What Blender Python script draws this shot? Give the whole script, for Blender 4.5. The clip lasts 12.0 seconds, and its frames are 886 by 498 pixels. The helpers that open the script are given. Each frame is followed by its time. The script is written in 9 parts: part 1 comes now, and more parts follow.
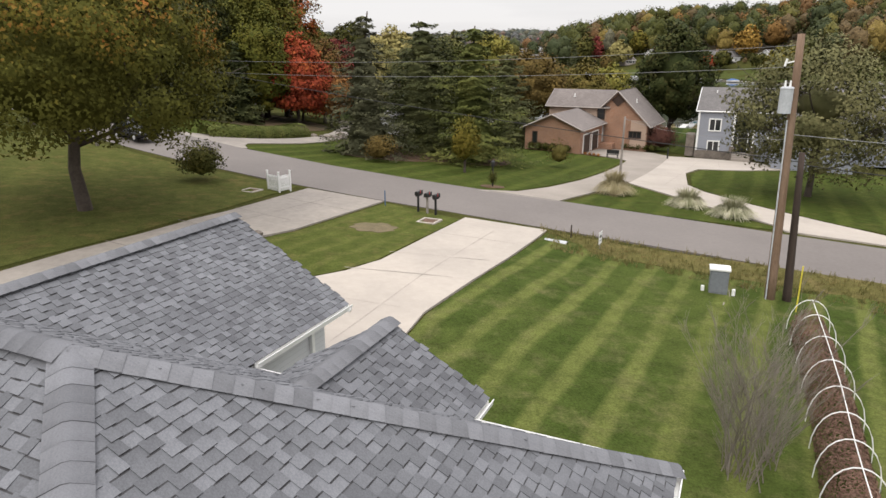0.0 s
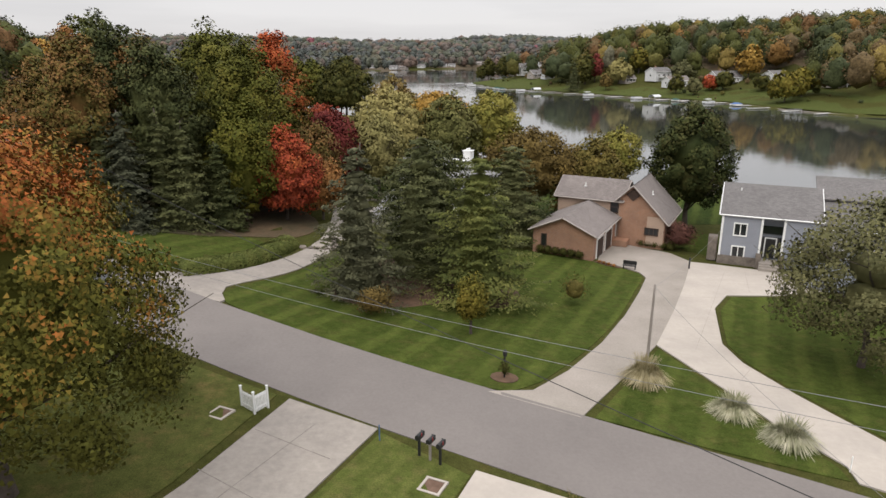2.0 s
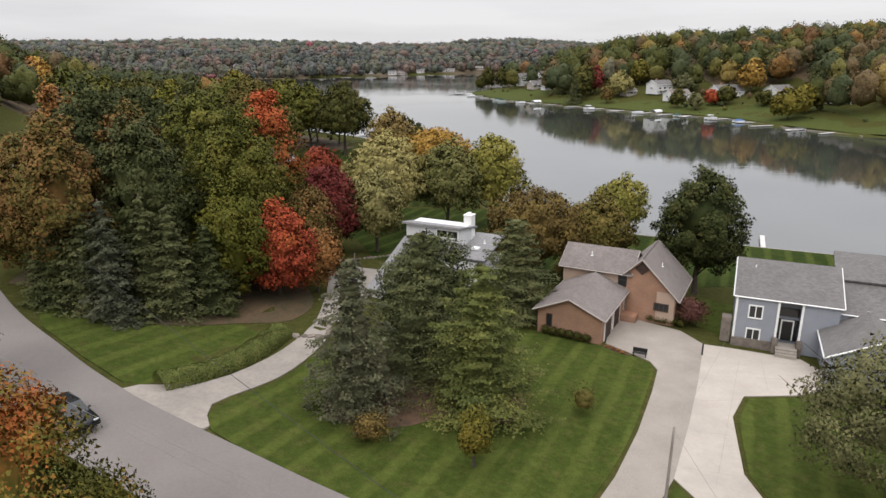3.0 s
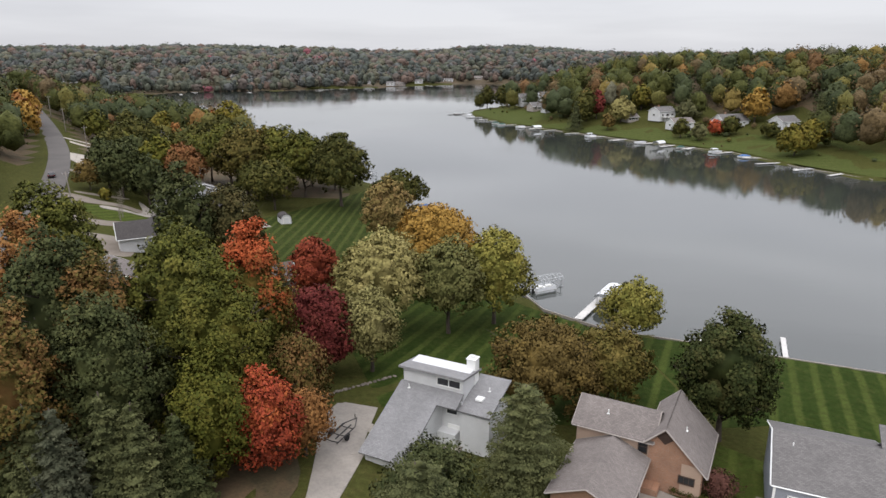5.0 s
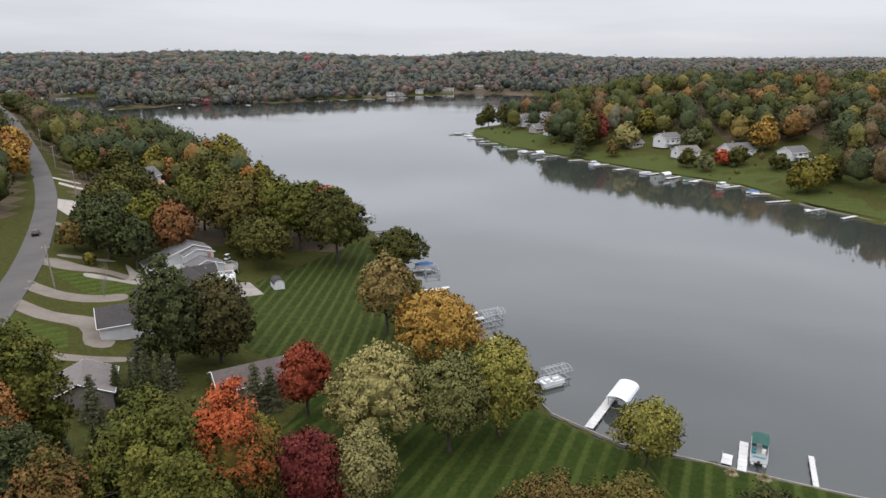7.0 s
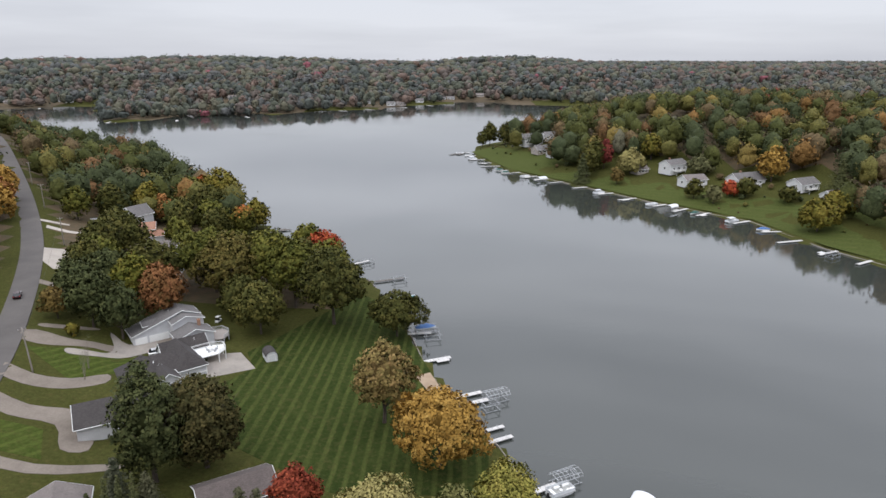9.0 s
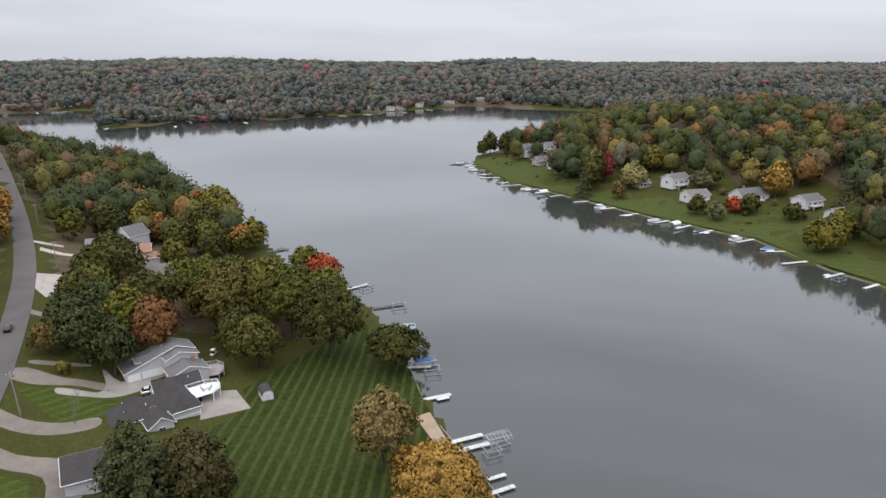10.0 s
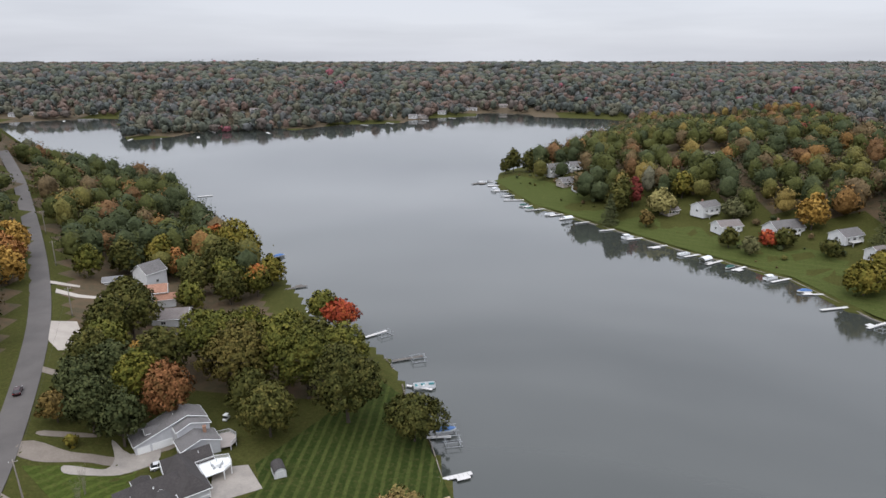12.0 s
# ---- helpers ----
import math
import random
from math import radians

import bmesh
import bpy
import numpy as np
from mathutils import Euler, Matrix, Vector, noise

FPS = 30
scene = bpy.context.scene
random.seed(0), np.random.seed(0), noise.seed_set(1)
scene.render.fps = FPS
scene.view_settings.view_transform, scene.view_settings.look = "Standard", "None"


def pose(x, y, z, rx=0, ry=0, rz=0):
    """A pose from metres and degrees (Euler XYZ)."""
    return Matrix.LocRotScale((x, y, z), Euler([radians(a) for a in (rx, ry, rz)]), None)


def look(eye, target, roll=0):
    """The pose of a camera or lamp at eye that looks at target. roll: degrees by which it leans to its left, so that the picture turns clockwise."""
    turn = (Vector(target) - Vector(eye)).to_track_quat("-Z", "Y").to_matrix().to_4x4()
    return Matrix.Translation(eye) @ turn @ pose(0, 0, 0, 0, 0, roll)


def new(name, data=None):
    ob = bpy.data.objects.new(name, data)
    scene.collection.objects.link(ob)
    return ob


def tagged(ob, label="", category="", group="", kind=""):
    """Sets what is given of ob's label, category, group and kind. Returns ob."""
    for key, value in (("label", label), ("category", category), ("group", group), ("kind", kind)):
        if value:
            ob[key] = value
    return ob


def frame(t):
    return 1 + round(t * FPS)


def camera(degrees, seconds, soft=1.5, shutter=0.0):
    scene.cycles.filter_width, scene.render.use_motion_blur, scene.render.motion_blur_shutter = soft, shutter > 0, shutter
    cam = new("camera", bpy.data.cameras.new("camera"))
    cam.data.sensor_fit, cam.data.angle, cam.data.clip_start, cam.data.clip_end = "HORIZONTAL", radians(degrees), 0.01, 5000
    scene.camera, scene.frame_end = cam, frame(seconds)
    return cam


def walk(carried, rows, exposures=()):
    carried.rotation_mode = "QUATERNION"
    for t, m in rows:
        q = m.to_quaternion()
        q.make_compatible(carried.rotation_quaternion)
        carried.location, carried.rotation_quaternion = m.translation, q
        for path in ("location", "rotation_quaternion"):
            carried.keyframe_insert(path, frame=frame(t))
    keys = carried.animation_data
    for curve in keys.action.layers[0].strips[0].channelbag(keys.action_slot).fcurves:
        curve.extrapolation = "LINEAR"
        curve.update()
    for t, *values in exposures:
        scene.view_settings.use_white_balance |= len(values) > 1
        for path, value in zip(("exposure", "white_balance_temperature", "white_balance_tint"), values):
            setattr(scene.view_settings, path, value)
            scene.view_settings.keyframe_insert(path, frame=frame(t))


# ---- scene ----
cam = camera(67.99, 12.0)
# seconds, place in metres, yaw, pitch, lean in degrees
ROWS = [
    (0.0, 0.001, -0.403, 10.148, 0.009, -16.665, 0.064),
    (0.5, -0.137, 1.543, 11.417, -0.035, -16.672, 0.029),
    (1.0, -0.239, 3.848, 13.584, -0.106, -16.620, -0.023),
    (1.5, -0.327, 6.541, 16.677, -0.194, -16.552, 0.025),
    (2.0, -0.392, 9.450, 20.325, -0.234, -16.520, 0.105),
    (2.5, -0.394, 12.353, 24.037, -0.277, -16.531, 0.162),
    (3.0, -0.451, 15.243, 27.671, -0.302, -16.472, 0.151),
    (3.5, -0.563, 18.090, 31.237, -0.340, -16.398, 0.002),
    (5.5, -0.780, 30.403, 45.461, -0.453, -16.338, -0.063),
    (6.0, -0.736, 33.618, 49.062, -0.439, -16.306, -0.054),
    (6.5, -0.652, 36.834, 52.644, -0.398, -16.302, -0.039),
    (7.0, -0.635, 40.018, 56.228, -0.387, -16.304, -0.020),
    (9.0, -0.747, 53.362, 70.642, -0.349, -16.332, -0.016),
    (9.5, -0.795, 56.560, 74.314, -0.368, -16.340, -0.034),
    (10.0, -0.827, 59.680, 77.995, -0.365, -16.370, -0.052),
    (10.5, -0.811, 62.824, 81.672, -0.297, -16.425, -0.025),
    (11.0, -0.832, 66.016, 85.302, 0.186, -16.451, 0.012),
    (11.5, -0.875, 69.251, 88.866, 0.847, -16.514, 0.021),
    (12.0, -0.954, 72.519, 92.414, 1.563, -16.549, 0.048),
]
walk(cam, [(t, pose(x, y, z, 90 + pitch, lean, yaw)) for t, x, y, z, yaw, pitch, lean in ROWS],
     [(0.0, 0.16, 6800, 10), (0.5, 0.05, 6800, 10), (1.0, 0.0, 6790, 10), (1.5, 0.0, 6780, 10), (2.5, 0.08, 6700, 10), (3.5, 0.06, 6580, 10), (5.5, 0.02, 6400, 10), (12.0, -0.03, 6180, 10)])

# ---------------------------------------------------------------- light
world = bpy.data.worlds.new("overcast_sky")
scene.world = world
world.use_nodes = True
wn, wl = world.node_tree.nodes, world.node_tree.links
wn.clear()
w_out, w_bg = wn.new("ShaderNodeOutputWorld"), wn.new("ShaderNodeBackground")
w_sky = wn.new("ShaderNodeTexSky")
w_sky.sky_type, w_sky.sun_disc, w_sky.sun_elevation, w_sky.sun_rotation = "NISHITA", False, radians(48), radians(200)
w_dim = wn.new("ShaderNodeMix")
w_dim.data_type, w_dim.blend_type = "RGBA", "MULTIPLY"
w_dim.inputs[0].default_value = 1.0
w_dim.inputs[7].default_value = (0.10, 0.10, 0.10, 1)
w_co, w_map = wn.new("ShaderNodeTexCoord"), wn.new("ShaderNodeMapping")
w_map.inputs["Scale"].default_value = (1.0, 1.0, 9.0)
w_noise = wn.new("ShaderNodeTexNoise")
w_noise.inputs["Scale"].default_value, w_noise.inputs["Detail"].default_value = 1.6, 5
w_ramp = wn.new("ShaderNodeValToRGB")
w_ramp.color_ramp.elements[0].position, w_ramp.color_ramp.elements[0].color = 0.30, (0.585, 0.588, 0.628, 1)
w_ramp.color_ramp.elements[1].position, w_ramp.color_ramp.elements[1].color = 0.66, (0.81, 0.81, 0.845, 1)
w_mix = wn.new("ShaderNodeMix")
w_mix.data_type = "RGBA"
w_mix.inputs[0].default_value = 0.92
wl.new(w_sky.outputs[0], w_dim.inputs[6])
wl.new(w_co.outputs["Generated"], w_map.inputs[0])
wl.new(w_map.outputs[0], w_noise.inputs["Vector"])
wl.new(w_noise.outputs[0], w_ramp.inputs[0])
wl.new(w_dim.outputs[2], w_mix.inputs[6])
wl.new(w_ramp.outputs[0], w_mix.inputs[7])
# an overcast sky is brighter overhead than at the horizon
w_sep, w_up = wn.new("ShaderNodeSeparateXYZ"), wn.new("ShaderNodeValToRGB")
w_up.color_ramp.elements[0].position, w_up.color_ramp.elements[0].color = 0.08, (1, 1, 1, 1)
w_up.color_ramp.elements[1].position, w_up.color_ramp.elements[1].color = 0.95, (3.8, 3.8, 3.8, 1)
for up_at, up_by in ((0.22, 1.6), (0.40, 1.85), (0.70, 2.2)):
    w_step = w_up.color_ramp.elements.new(up_at)
    w_step.color = (up_by, up_by, up_by, 1)
w_mul = wn.new("ShaderNodeMix")
w_mul.data_type, w_mul.blend_type = "RGBA", "MULTIPLY"
w_mul.inputs[0].default_value = 1.0
wl.new(w_co.outputs["Generated"], w_sep.inputs[0])
wl.new(w_sep.outputs["Z"], w_up.inputs[0])
wl.new(w_mix.outputs[2], w_mul.inputs[6])
wl.new(w_up.outputs[0], w_mul.inputs[7])
wl.new(w_mul.outputs[2], w_bg.inputs[0])
w_bg.inputs[1].default_value = 1.0
wl.new(w_bg.outputs[0], w_out.inputs[0])
sun = new("sun", bpy.data.lights.new("sun", "SUN"))
sun.data.energy, sun.data.angle, sun.data.color = 1.0, radians(25), (1.0, 0.96, 0.9)
sun.matrix_basis = look((0, 0, 0), (0.25, 0.6, -0.75))


# ---------------------------------------------------------------- materials
def shader(name):
    m = bpy.data.materials.new(name)
    m.use_nodes = True
    n, l = m.node_tree.nodes, m.node_tree.links
    n.clear()
    out, b = n.new("ShaderNodeOutputMaterial"), n.new("ShaderNodeBsdfPrincipled")
    l.new(b.outputs[0], out.inputs[0])
    return m, n, l, b


def noise_node(n, l, scale, detail=4, rough=0.6, stretch=None):
    co, t = n.new("ShaderNodeTexCoord"), n.new("ShaderNodeTexNoise")
    t.inputs["Scale"].default_value, t.inputs["Detail"].default_value, t.inputs["Roughness"].default_value = scale, detail, rough
    if stretch:
        mp = n.new("ShaderNodeMapping")
        mp.inputs["Scale"].default_value, mp.inputs["Rotation"].default_value = stretch[:3], (0, 0, stretch[3] if len(stretch) > 3 else 0)
        l.new(co.outputs["Object"], mp.inputs[0])
        l.new(mp.outputs[0], t.inputs["Vector"])
    else:
        l.new(co.outputs["Object"], t.inputs["Vector"])
    return t


def ramp_node(n, l, source, stops):
    r = n.new("ShaderNodeValToRGB")
    e = r.color_ramp.elements
    while len(e) < len(stops):
        e.new(0.5)
    for el, (p, c) in zip(e, stops):
        el.position, el.color = p, (*c, 1) if len(c) == 3 else c
    l.new(source, r.inputs[0])
    return r


def mix_node(n, l, fac, a, b, blend="MIX"):
    m = n.new("ShaderNodeMix")
    m.data_type, m.blend_type = "RGBA", blend
    for sock, v in ((m.inputs[0], fac), (m.inputs[6], a), (m.inputs[7], b)):
        if isinstance(v, (int, float)):
            sock.default_value = v
        elif isinstance(v, tuple):
            sock.default_value = (*v, 1)
        else:
            l.new(v, sock)
    return m.outputs[2]


def bump_node(n, l, b, source, strength, dist):
    k = n.new("ShaderNodeBump")
    k.inputs["Strength"].default_value, k.inputs["Distance"].default_value = strength, dist
    l.new(source, k.inputs["Height"])
    l.new(k.outputs[0], b.inputs["Normal"])


def surface(name, c1, c2, big=0.3, fine=8.0, rough=0.8, metal=0.0, bump=0.2, dist=0.02, grime=0.25, per_piece=0.0, stretch=None, spec=0.3):
    """A worn matt or glossy surface: two colours in large patches, a fine grain, relief, and a little change from piece to piece."""
    m, n, l, b = shader(name)
    t1, t2 = noise_node(n, l, big, 4, 0.6, stretch), noise_node(n, l, fine, 5, 0.7, stretch)
    col = ramp_node(n, l, t1.outputs[0], [(0.32, c1), (0.68, c2)]).outputs[0]
    g = ramp_node(n, l, t2.outputs[0], [(0.25, (1 - grime,) * 3), (0.75, (1 + grime * 0.3,) * 3)]).outputs[0]
    col = mix_node(n, l, 1.0, col, g, "MULTIPLY")
    if per_piece:
        info = n.new("ShaderNodeObjectInfo")
        geo = n.new("ShaderNodeNewGeometry")
        add = n.new("ShaderNodeMath")
        l.new(info.outputs["Random"], add.inputs[0])
        l.new(geo.outputs["Random Per Island"], add.inputs[1])
        fr = n.new("ShaderNodeMath")
        fr.operation = "FRACT"
        l.new(add.outputs[0], fr.inputs[0])
        v = ramp_node(n, l, fr.outputs[0], [(0.0, (1 - per_piece,) * 3), (1.0, (1 + per_piece * 0.8,) * 3)]).outputs[0]
        col = mix_node(n, l, 1.0, col, v, "MULTIPLY")
    l.new(col, b.inputs["Base Color"])
    b.inputs["Roughness"].default_value, b.inputs["Metallic"].default_value = rough, metal
    b.inputs["Specular IOR Level"].default_value = spec
    if bump:
        bump_node(n, l, b, t2.outputs[0], bump, dist)
    return m


def leaves(name, *cols, patch=0.35, island=0.28, rise=0.0, mid=7.0, fine=1.1, soft=0.26):
    """Foliage: a mix of leaf colours from leaf to leaf and from bough to bough, thin enough to let light through."""
    m, n, l, b = shader(name)
    geo, info = n.new("ShaderNodeNewGeometry"), n.new("ShaderNodeObjectInfo")
    t = noise_node(n, l, patch, 3, 0.5)
    add = n.new("ShaderNodeMath")
    add.operation = "MULTIPLY_ADD"
    add.inputs[1].default_value, add.inputs[2].default_value = island, -island / 2
    l.new(geo.outputs["Random Per Island"], add.inputs[0])
    add2 = n.new("ShaderNodeMath")
    l.new(add.outputs[0], add2.inputs[0])
    l.new(t.outputs[0], add2.inputs[1])
    if rise:
        # the sunlit top turns first
        co, sep, up = n.new("ShaderNodeTexCoord"), n.new("ShaderNodeSeparateXYZ"), n.new("ShaderNodeMath")
        l.new(co.outputs["Object"], sep.inputs[0])
        up.operation = "MULTIPLY_ADD"
        up.inputs[1].default_value, up.inputs[2].default_value = rise, -rise * mid
        l.new(sep.outputs["Z"], up.inputs[0])
        sm = n.new("ShaderNodeMath")
        l.new(add2.outputs[0], sm.inputs[0])
        l.new(up.outputs[0], sm.inputs[1])
        add2 = sm
    k = len(cols)
    col = ramp_node(n, l, add2.outputs[0], [(0.28 + 0.44 * i / max(k - 1, 1), c) for i, c in enumerate(cols)]).outputs[0]
    tuft = noise_node(n, l, fine, 2, 0.6)
    col = mix_node(n, l, 1.0, col, ramp_node(n, l, tuft.outputs[0], [(0.32, (1 - soft,) * 3), (0.66, (1 + 0.45 * soft,) * 3)]).outputs[0], "MULTIPLY")
    v = ramp_node(n, l, info.outputs["Random"], [(0, (0.85, 0.86, 0.85)), (1, (1.14, 1.1, 1.05))]).outputs[0]
    col = mix_node(n, l, 1.0, col, v, "MULTIPLY")
    l.new(col, b.inputs["Base Color"])
    b.inputs["Roughness"].default_value, b.inputs["Specular IOR Level"].default_value = 0.7, 0.06
    tr, mx = n.new("ShaderNodeBsdfTranslucent"), n.new("ShaderNodeMixShader")
    l.new(col, tr.inputs[0])
    mx.inputs[0].default_value = 0.06
    l.new(b.outputs[0], mx.inputs[1])
    l.new(tr.outputs[0], mx.inputs[2])
    out = [o for o in n if o.type == "OUTPUT_MATERIAL"][0]
    l.new(mx.outputs[0], out.inputs[0])
    return m


def lawn_material(name, dark, light, angle, width, contrast=1.0, dry=(0.20, 0.17, 0.07), cross=False):
    """Mown grass: stripes of a mower's width at an angle, blotches, dry spots and blade-fine grain."""
    m, n, l, b = shader(name)
    co = n.new("ShaderNodeTexCoord")

    def band(a):
        dot = n.new("ShaderNodeVectorMath")
        dot.operation = "DOT_PRODUCT"
        dot.inputs[1].default_value = (math.cos(a), math.sin(a), 0)
        l.new(co.outputs["Object"], dot.inputs[0])
        wob = noise_node(n, l, 0.14, 3)
        s = n.new("ShaderNodeMath")
        s.operation = "MULTIPLY_ADD"
        s.inputs[1].default_value = 0.7
        l.new(wob.outputs[0], s.inputs[0])
        l.new(dot.outputs["Value"], s.inputs[2])
        f = n.new("ShaderNodeMath")
        f.operation = "MULTIPLY"
        f.inputs[1].default_value = math.pi / width
        l.new(s.outputs[0], f.inputs[0])
        si = n.new("ShaderNodeMath")
        si.operation = "SINE"
        l.new(f.outputs[0], si.inputs[0])
        return ramp_node(n, l, si.outputs[0], [(0.12, (0, 0, 0)), (0.80, (1, 1, 1))]).outputs[0]
    f = band(angle)
    if cross:
        f = mix_node(n, l, 0.4, f, band(angle + 1.57))
    fade = noise_node(n, l, 0.16, 3, 0.6)
    f = mix_node(n, l, ramp_node(n, l, fade.outputs[0], [(0.40, (1 - contrast,) * 3), (0.66, (1 - 0.4 * contrast,) * 3)]).outputs[0], f, (0.5, 0.5, 0.5))
    col = mix_node(n, l, f, dark, light)
    blot = noise_node(n, l, 0.25, 5, 0.65)
    mid = tuple((p + q) * 0.45 for p, q in zip(dark, light))
    col = mix_node(n, l, ramp_node(n, l, blot.outputs[0], [(0.50, (0, 0, 0)), (0.80, (0.6, 0.6, 0.6))]).outputs[0], col, mid)
    spots = noise_node(n, l, 0.9, 6, 0.7)
    col = mix_node(n, l, ramp_node(n, l, spots.outputs[0], [(0.50, (0, 0, 0)), (0.76, (0.75, 0.75, 0.75))]).outputs[0], col, dry)
    clump = noise_node(n, l, 1.3, 7, 0.75)
    col = mix_node(n, l, 1.0, col, ramp_node(n, l, clump.outputs[0], [(0.30, (0.62, 0.64, 0.6)), (0.70, (1.22, 1.2, 1.15))]).outputs[0], "MULTIPLY")
    grain = noise_node(n, l, 14, 4, 0.8)
    col = mix_node(n, l, 1.0, col, ramp_node(n, l, grain.outputs[0], [(0.3, (0.55, 0.56, 0.52)), (0.7, (1.3, 1.3, 1.25))]).outputs[0], "MULTIPLY")
    l.new(col, b.inputs["Base Color"])
    b.inputs["Roughness"].default_value, b.inputs["Specular IOR Level"].default_value = 0.95, 0.03
    bump_node(n, l, b, grain.outputs[0], 0.7, 0.06)
    return m


ASPHALT = surface("asphalt", (0.155, 0.138, 0.127), (0.190, 0.170, 0.156), 0.12, 5, 0.9, bump=0.3, grime=0.14)
DARK_ASPHALT = surface("dark_asphalt", (0.095, 0.086, 0.080), (0.12, 0.108, 0.10), 0.12, 5, 0.9, bump=0.3, grime=0.2)
TAN_CONCRETE = surface("tan_concrete", (0.17, 0.142, 0.116), (0.23, 0.195, 0.160), 0.22, 2.5, 0.9, bump=0.3, grime=0.25)
CONCRETE_NEW = surface("pale_concrete", (0.36, 0.322, 0.28), (0.44, 0.392, 0.338), 0.25, 3, 0.85, bump=0.15, grime=0.10)
CONCRETE_OLD = surface("old_concrete", (0.24, 0.215, 0.19), (0.33, 0.295, 0.255), 0.22, 2.5, 0.9, bump=0.3, grime=0.22)
GRAVEL = surface("fine_gravel", (0.27, 0.24, 0.205), (0.34, 0.30, 0.26), 0.3, 12, 0.95, bump=0.6, dist=0.03, grime=0.3)
SOIL = surface("mulch", (0.09, 0.055, 0.035), (0.15, 0.09, 0.055), 1.2, 16, 0.95, bump=0.8, dist=0.04, grime=0.45)
GRASS = lawn_material("rough_grass", (0.050, 0.054, 0.016), (0.072, 0.073, 0.024), 0.6, 9, 0.3, (0.0993, 0.0781, 0.0315))
WOODS_FLOOR = surface("leaf_litter", (0.060, 0.052, 0.026), (0.115, 0.074, 0.040), 0.25, 3, 0.95, bump=0.6, dist=0.05, grime=0.4)


def water_material():
    m, n, l, b = shader("lake_water")
    t = noise_node(n, l, 0.55, 4, 0.55, (0.35, 1.0, 1.0, 0.35))
    t2 = noise_node(n, l, 0.008, 4, 0.55)
    b.inputs["Base Color"].default_value = (0.036, 0.040, 0.035, 1)
    b.inputs["IOR"].default_value = 1.66
    b.inputs["Specular IOR Level"].default_value = 0.5
    r = ramp_node(n, l, t2.outputs[0], [(0.38, (0.0,) * 3), (0.62, (0.09,) * 3)])
    l.new(r.outputs[0], b.inputs["Roughness"])
    bump_node(n, l, b, t.outputs[0], 0.045, 0.25)
    return m


LAKE_WATER = water_material()
# ---------------------------------------------------------------- the lie of the land
WATER = -4.2
# the lake's shore, from the near lawns round to the far side
LAKE = [(420, 10), (200, 70), (120, 97), (70, 115), (54, 122), (39, 129), (29, 133), (19, 143), (11, 168), (2, 188),
        (-8, 220), (-14, 241), (-24, 268), (-36, 285), (-57, 303), (-72, 336), (-106, 381), (-152, 463), (-228, 572),
        (-330, 630), (-520, 720), (-900, 860), (-900, 1040), (-676, 1035), (-546, 1121), (-440, 900), (-401, 840),
        (-264, 909), (-149, 1008), (-15, 1121), (41, 1215), (125, 1184), (250, 1098), (190, 920), (90, 715), (34, 625),
        (23, 584), (46, 499), (80, 447), (111, 398), (146, 352), (155, 308), (168, 278), (300, 180), (420, 110)]
NEAR_SHORE = 20
# the street's centre line with its heights
STREET = [(60, 9, -0.8), (30, 26, -0.4), (18.2, 33.0, 0.0), (7.2, 38.8, 0.55), (-3, 44.2, 1.05), (-10.5, 48.4, 1.5),
          (-19, 53.3, 2.2), (-26.5, 57.6, 3.1), (-34, 63, 4.2), (-44.5, 72.2, 5.2), (-56, 86, 6.0), (-68, 108, 6.4),
          (-80, 137, 6.4), (-92, 168, 6.2), (-103, 196, 6.3), (-121, 234, 6.6), (-140, 270, 7.6), (-162, 306, 9.4),
          (-190, 348, 12.0), (-228, 402, 16.0), (-270, 460, 20.0), (-340, 550, 24.0)]


def to_line(P, line, closed=False):
    """Distance of each point of P to a polyline, the nearest segment and the place along it."""
    L = np.array(line, float)
    a, b = (L, np.roll(L, -1, 0)) if closed else (L[:-1], L[1:])
    best, seg, along = np.full(len(P), 1e9), np.zeros(len(P), int), np.zeros(len(P))
    for i in range(len(a)):
        d = b[i, :2] - a[i, :2]
        k = np.clip(((P - a[i, :2]) @ d) / (d @ d), 0, 1)
        r = np.hypot(*(P - a[i, :2] - k[:, None] * d).T)
        s = r < best
        best[s], seg[s], along[s] = r[s], i, k[s]
    return best, seg, along


def inside(P, line):
    L = np.array(line, float)[:, :2]
    res = np.zeros(len(P), bool)
    for (x0, y0), (x1, y1) in zip(L, np.roll(L, -1, 0)):
        c = (y0 > P[:, 1]) != (y1 > P[:, 1])
        if y0 != y1:
            res ^= c & (P[:, 0] < (x1 - x0) * (P[:, 1] - y0) / (y1 - y0) + x0)
    return res


def ease(t):
    t = np.clip(t, 0, 1)
    return t * t * (3 - 2 * t)


def swell(x, y, size):
    """Slow rolling of the land, between about -1 and 1."""
    u, v = x / size, y / size
    return (np.sin(u * 2.1 + 1.3 * np.sin(v * 1.7)) + np.sin(v * 2.6 + 1.1 * np.sin(u * 1.3 + 2)) + np.sin((u + v) * 3.7 + 0.5) * 0.5) / 2.5


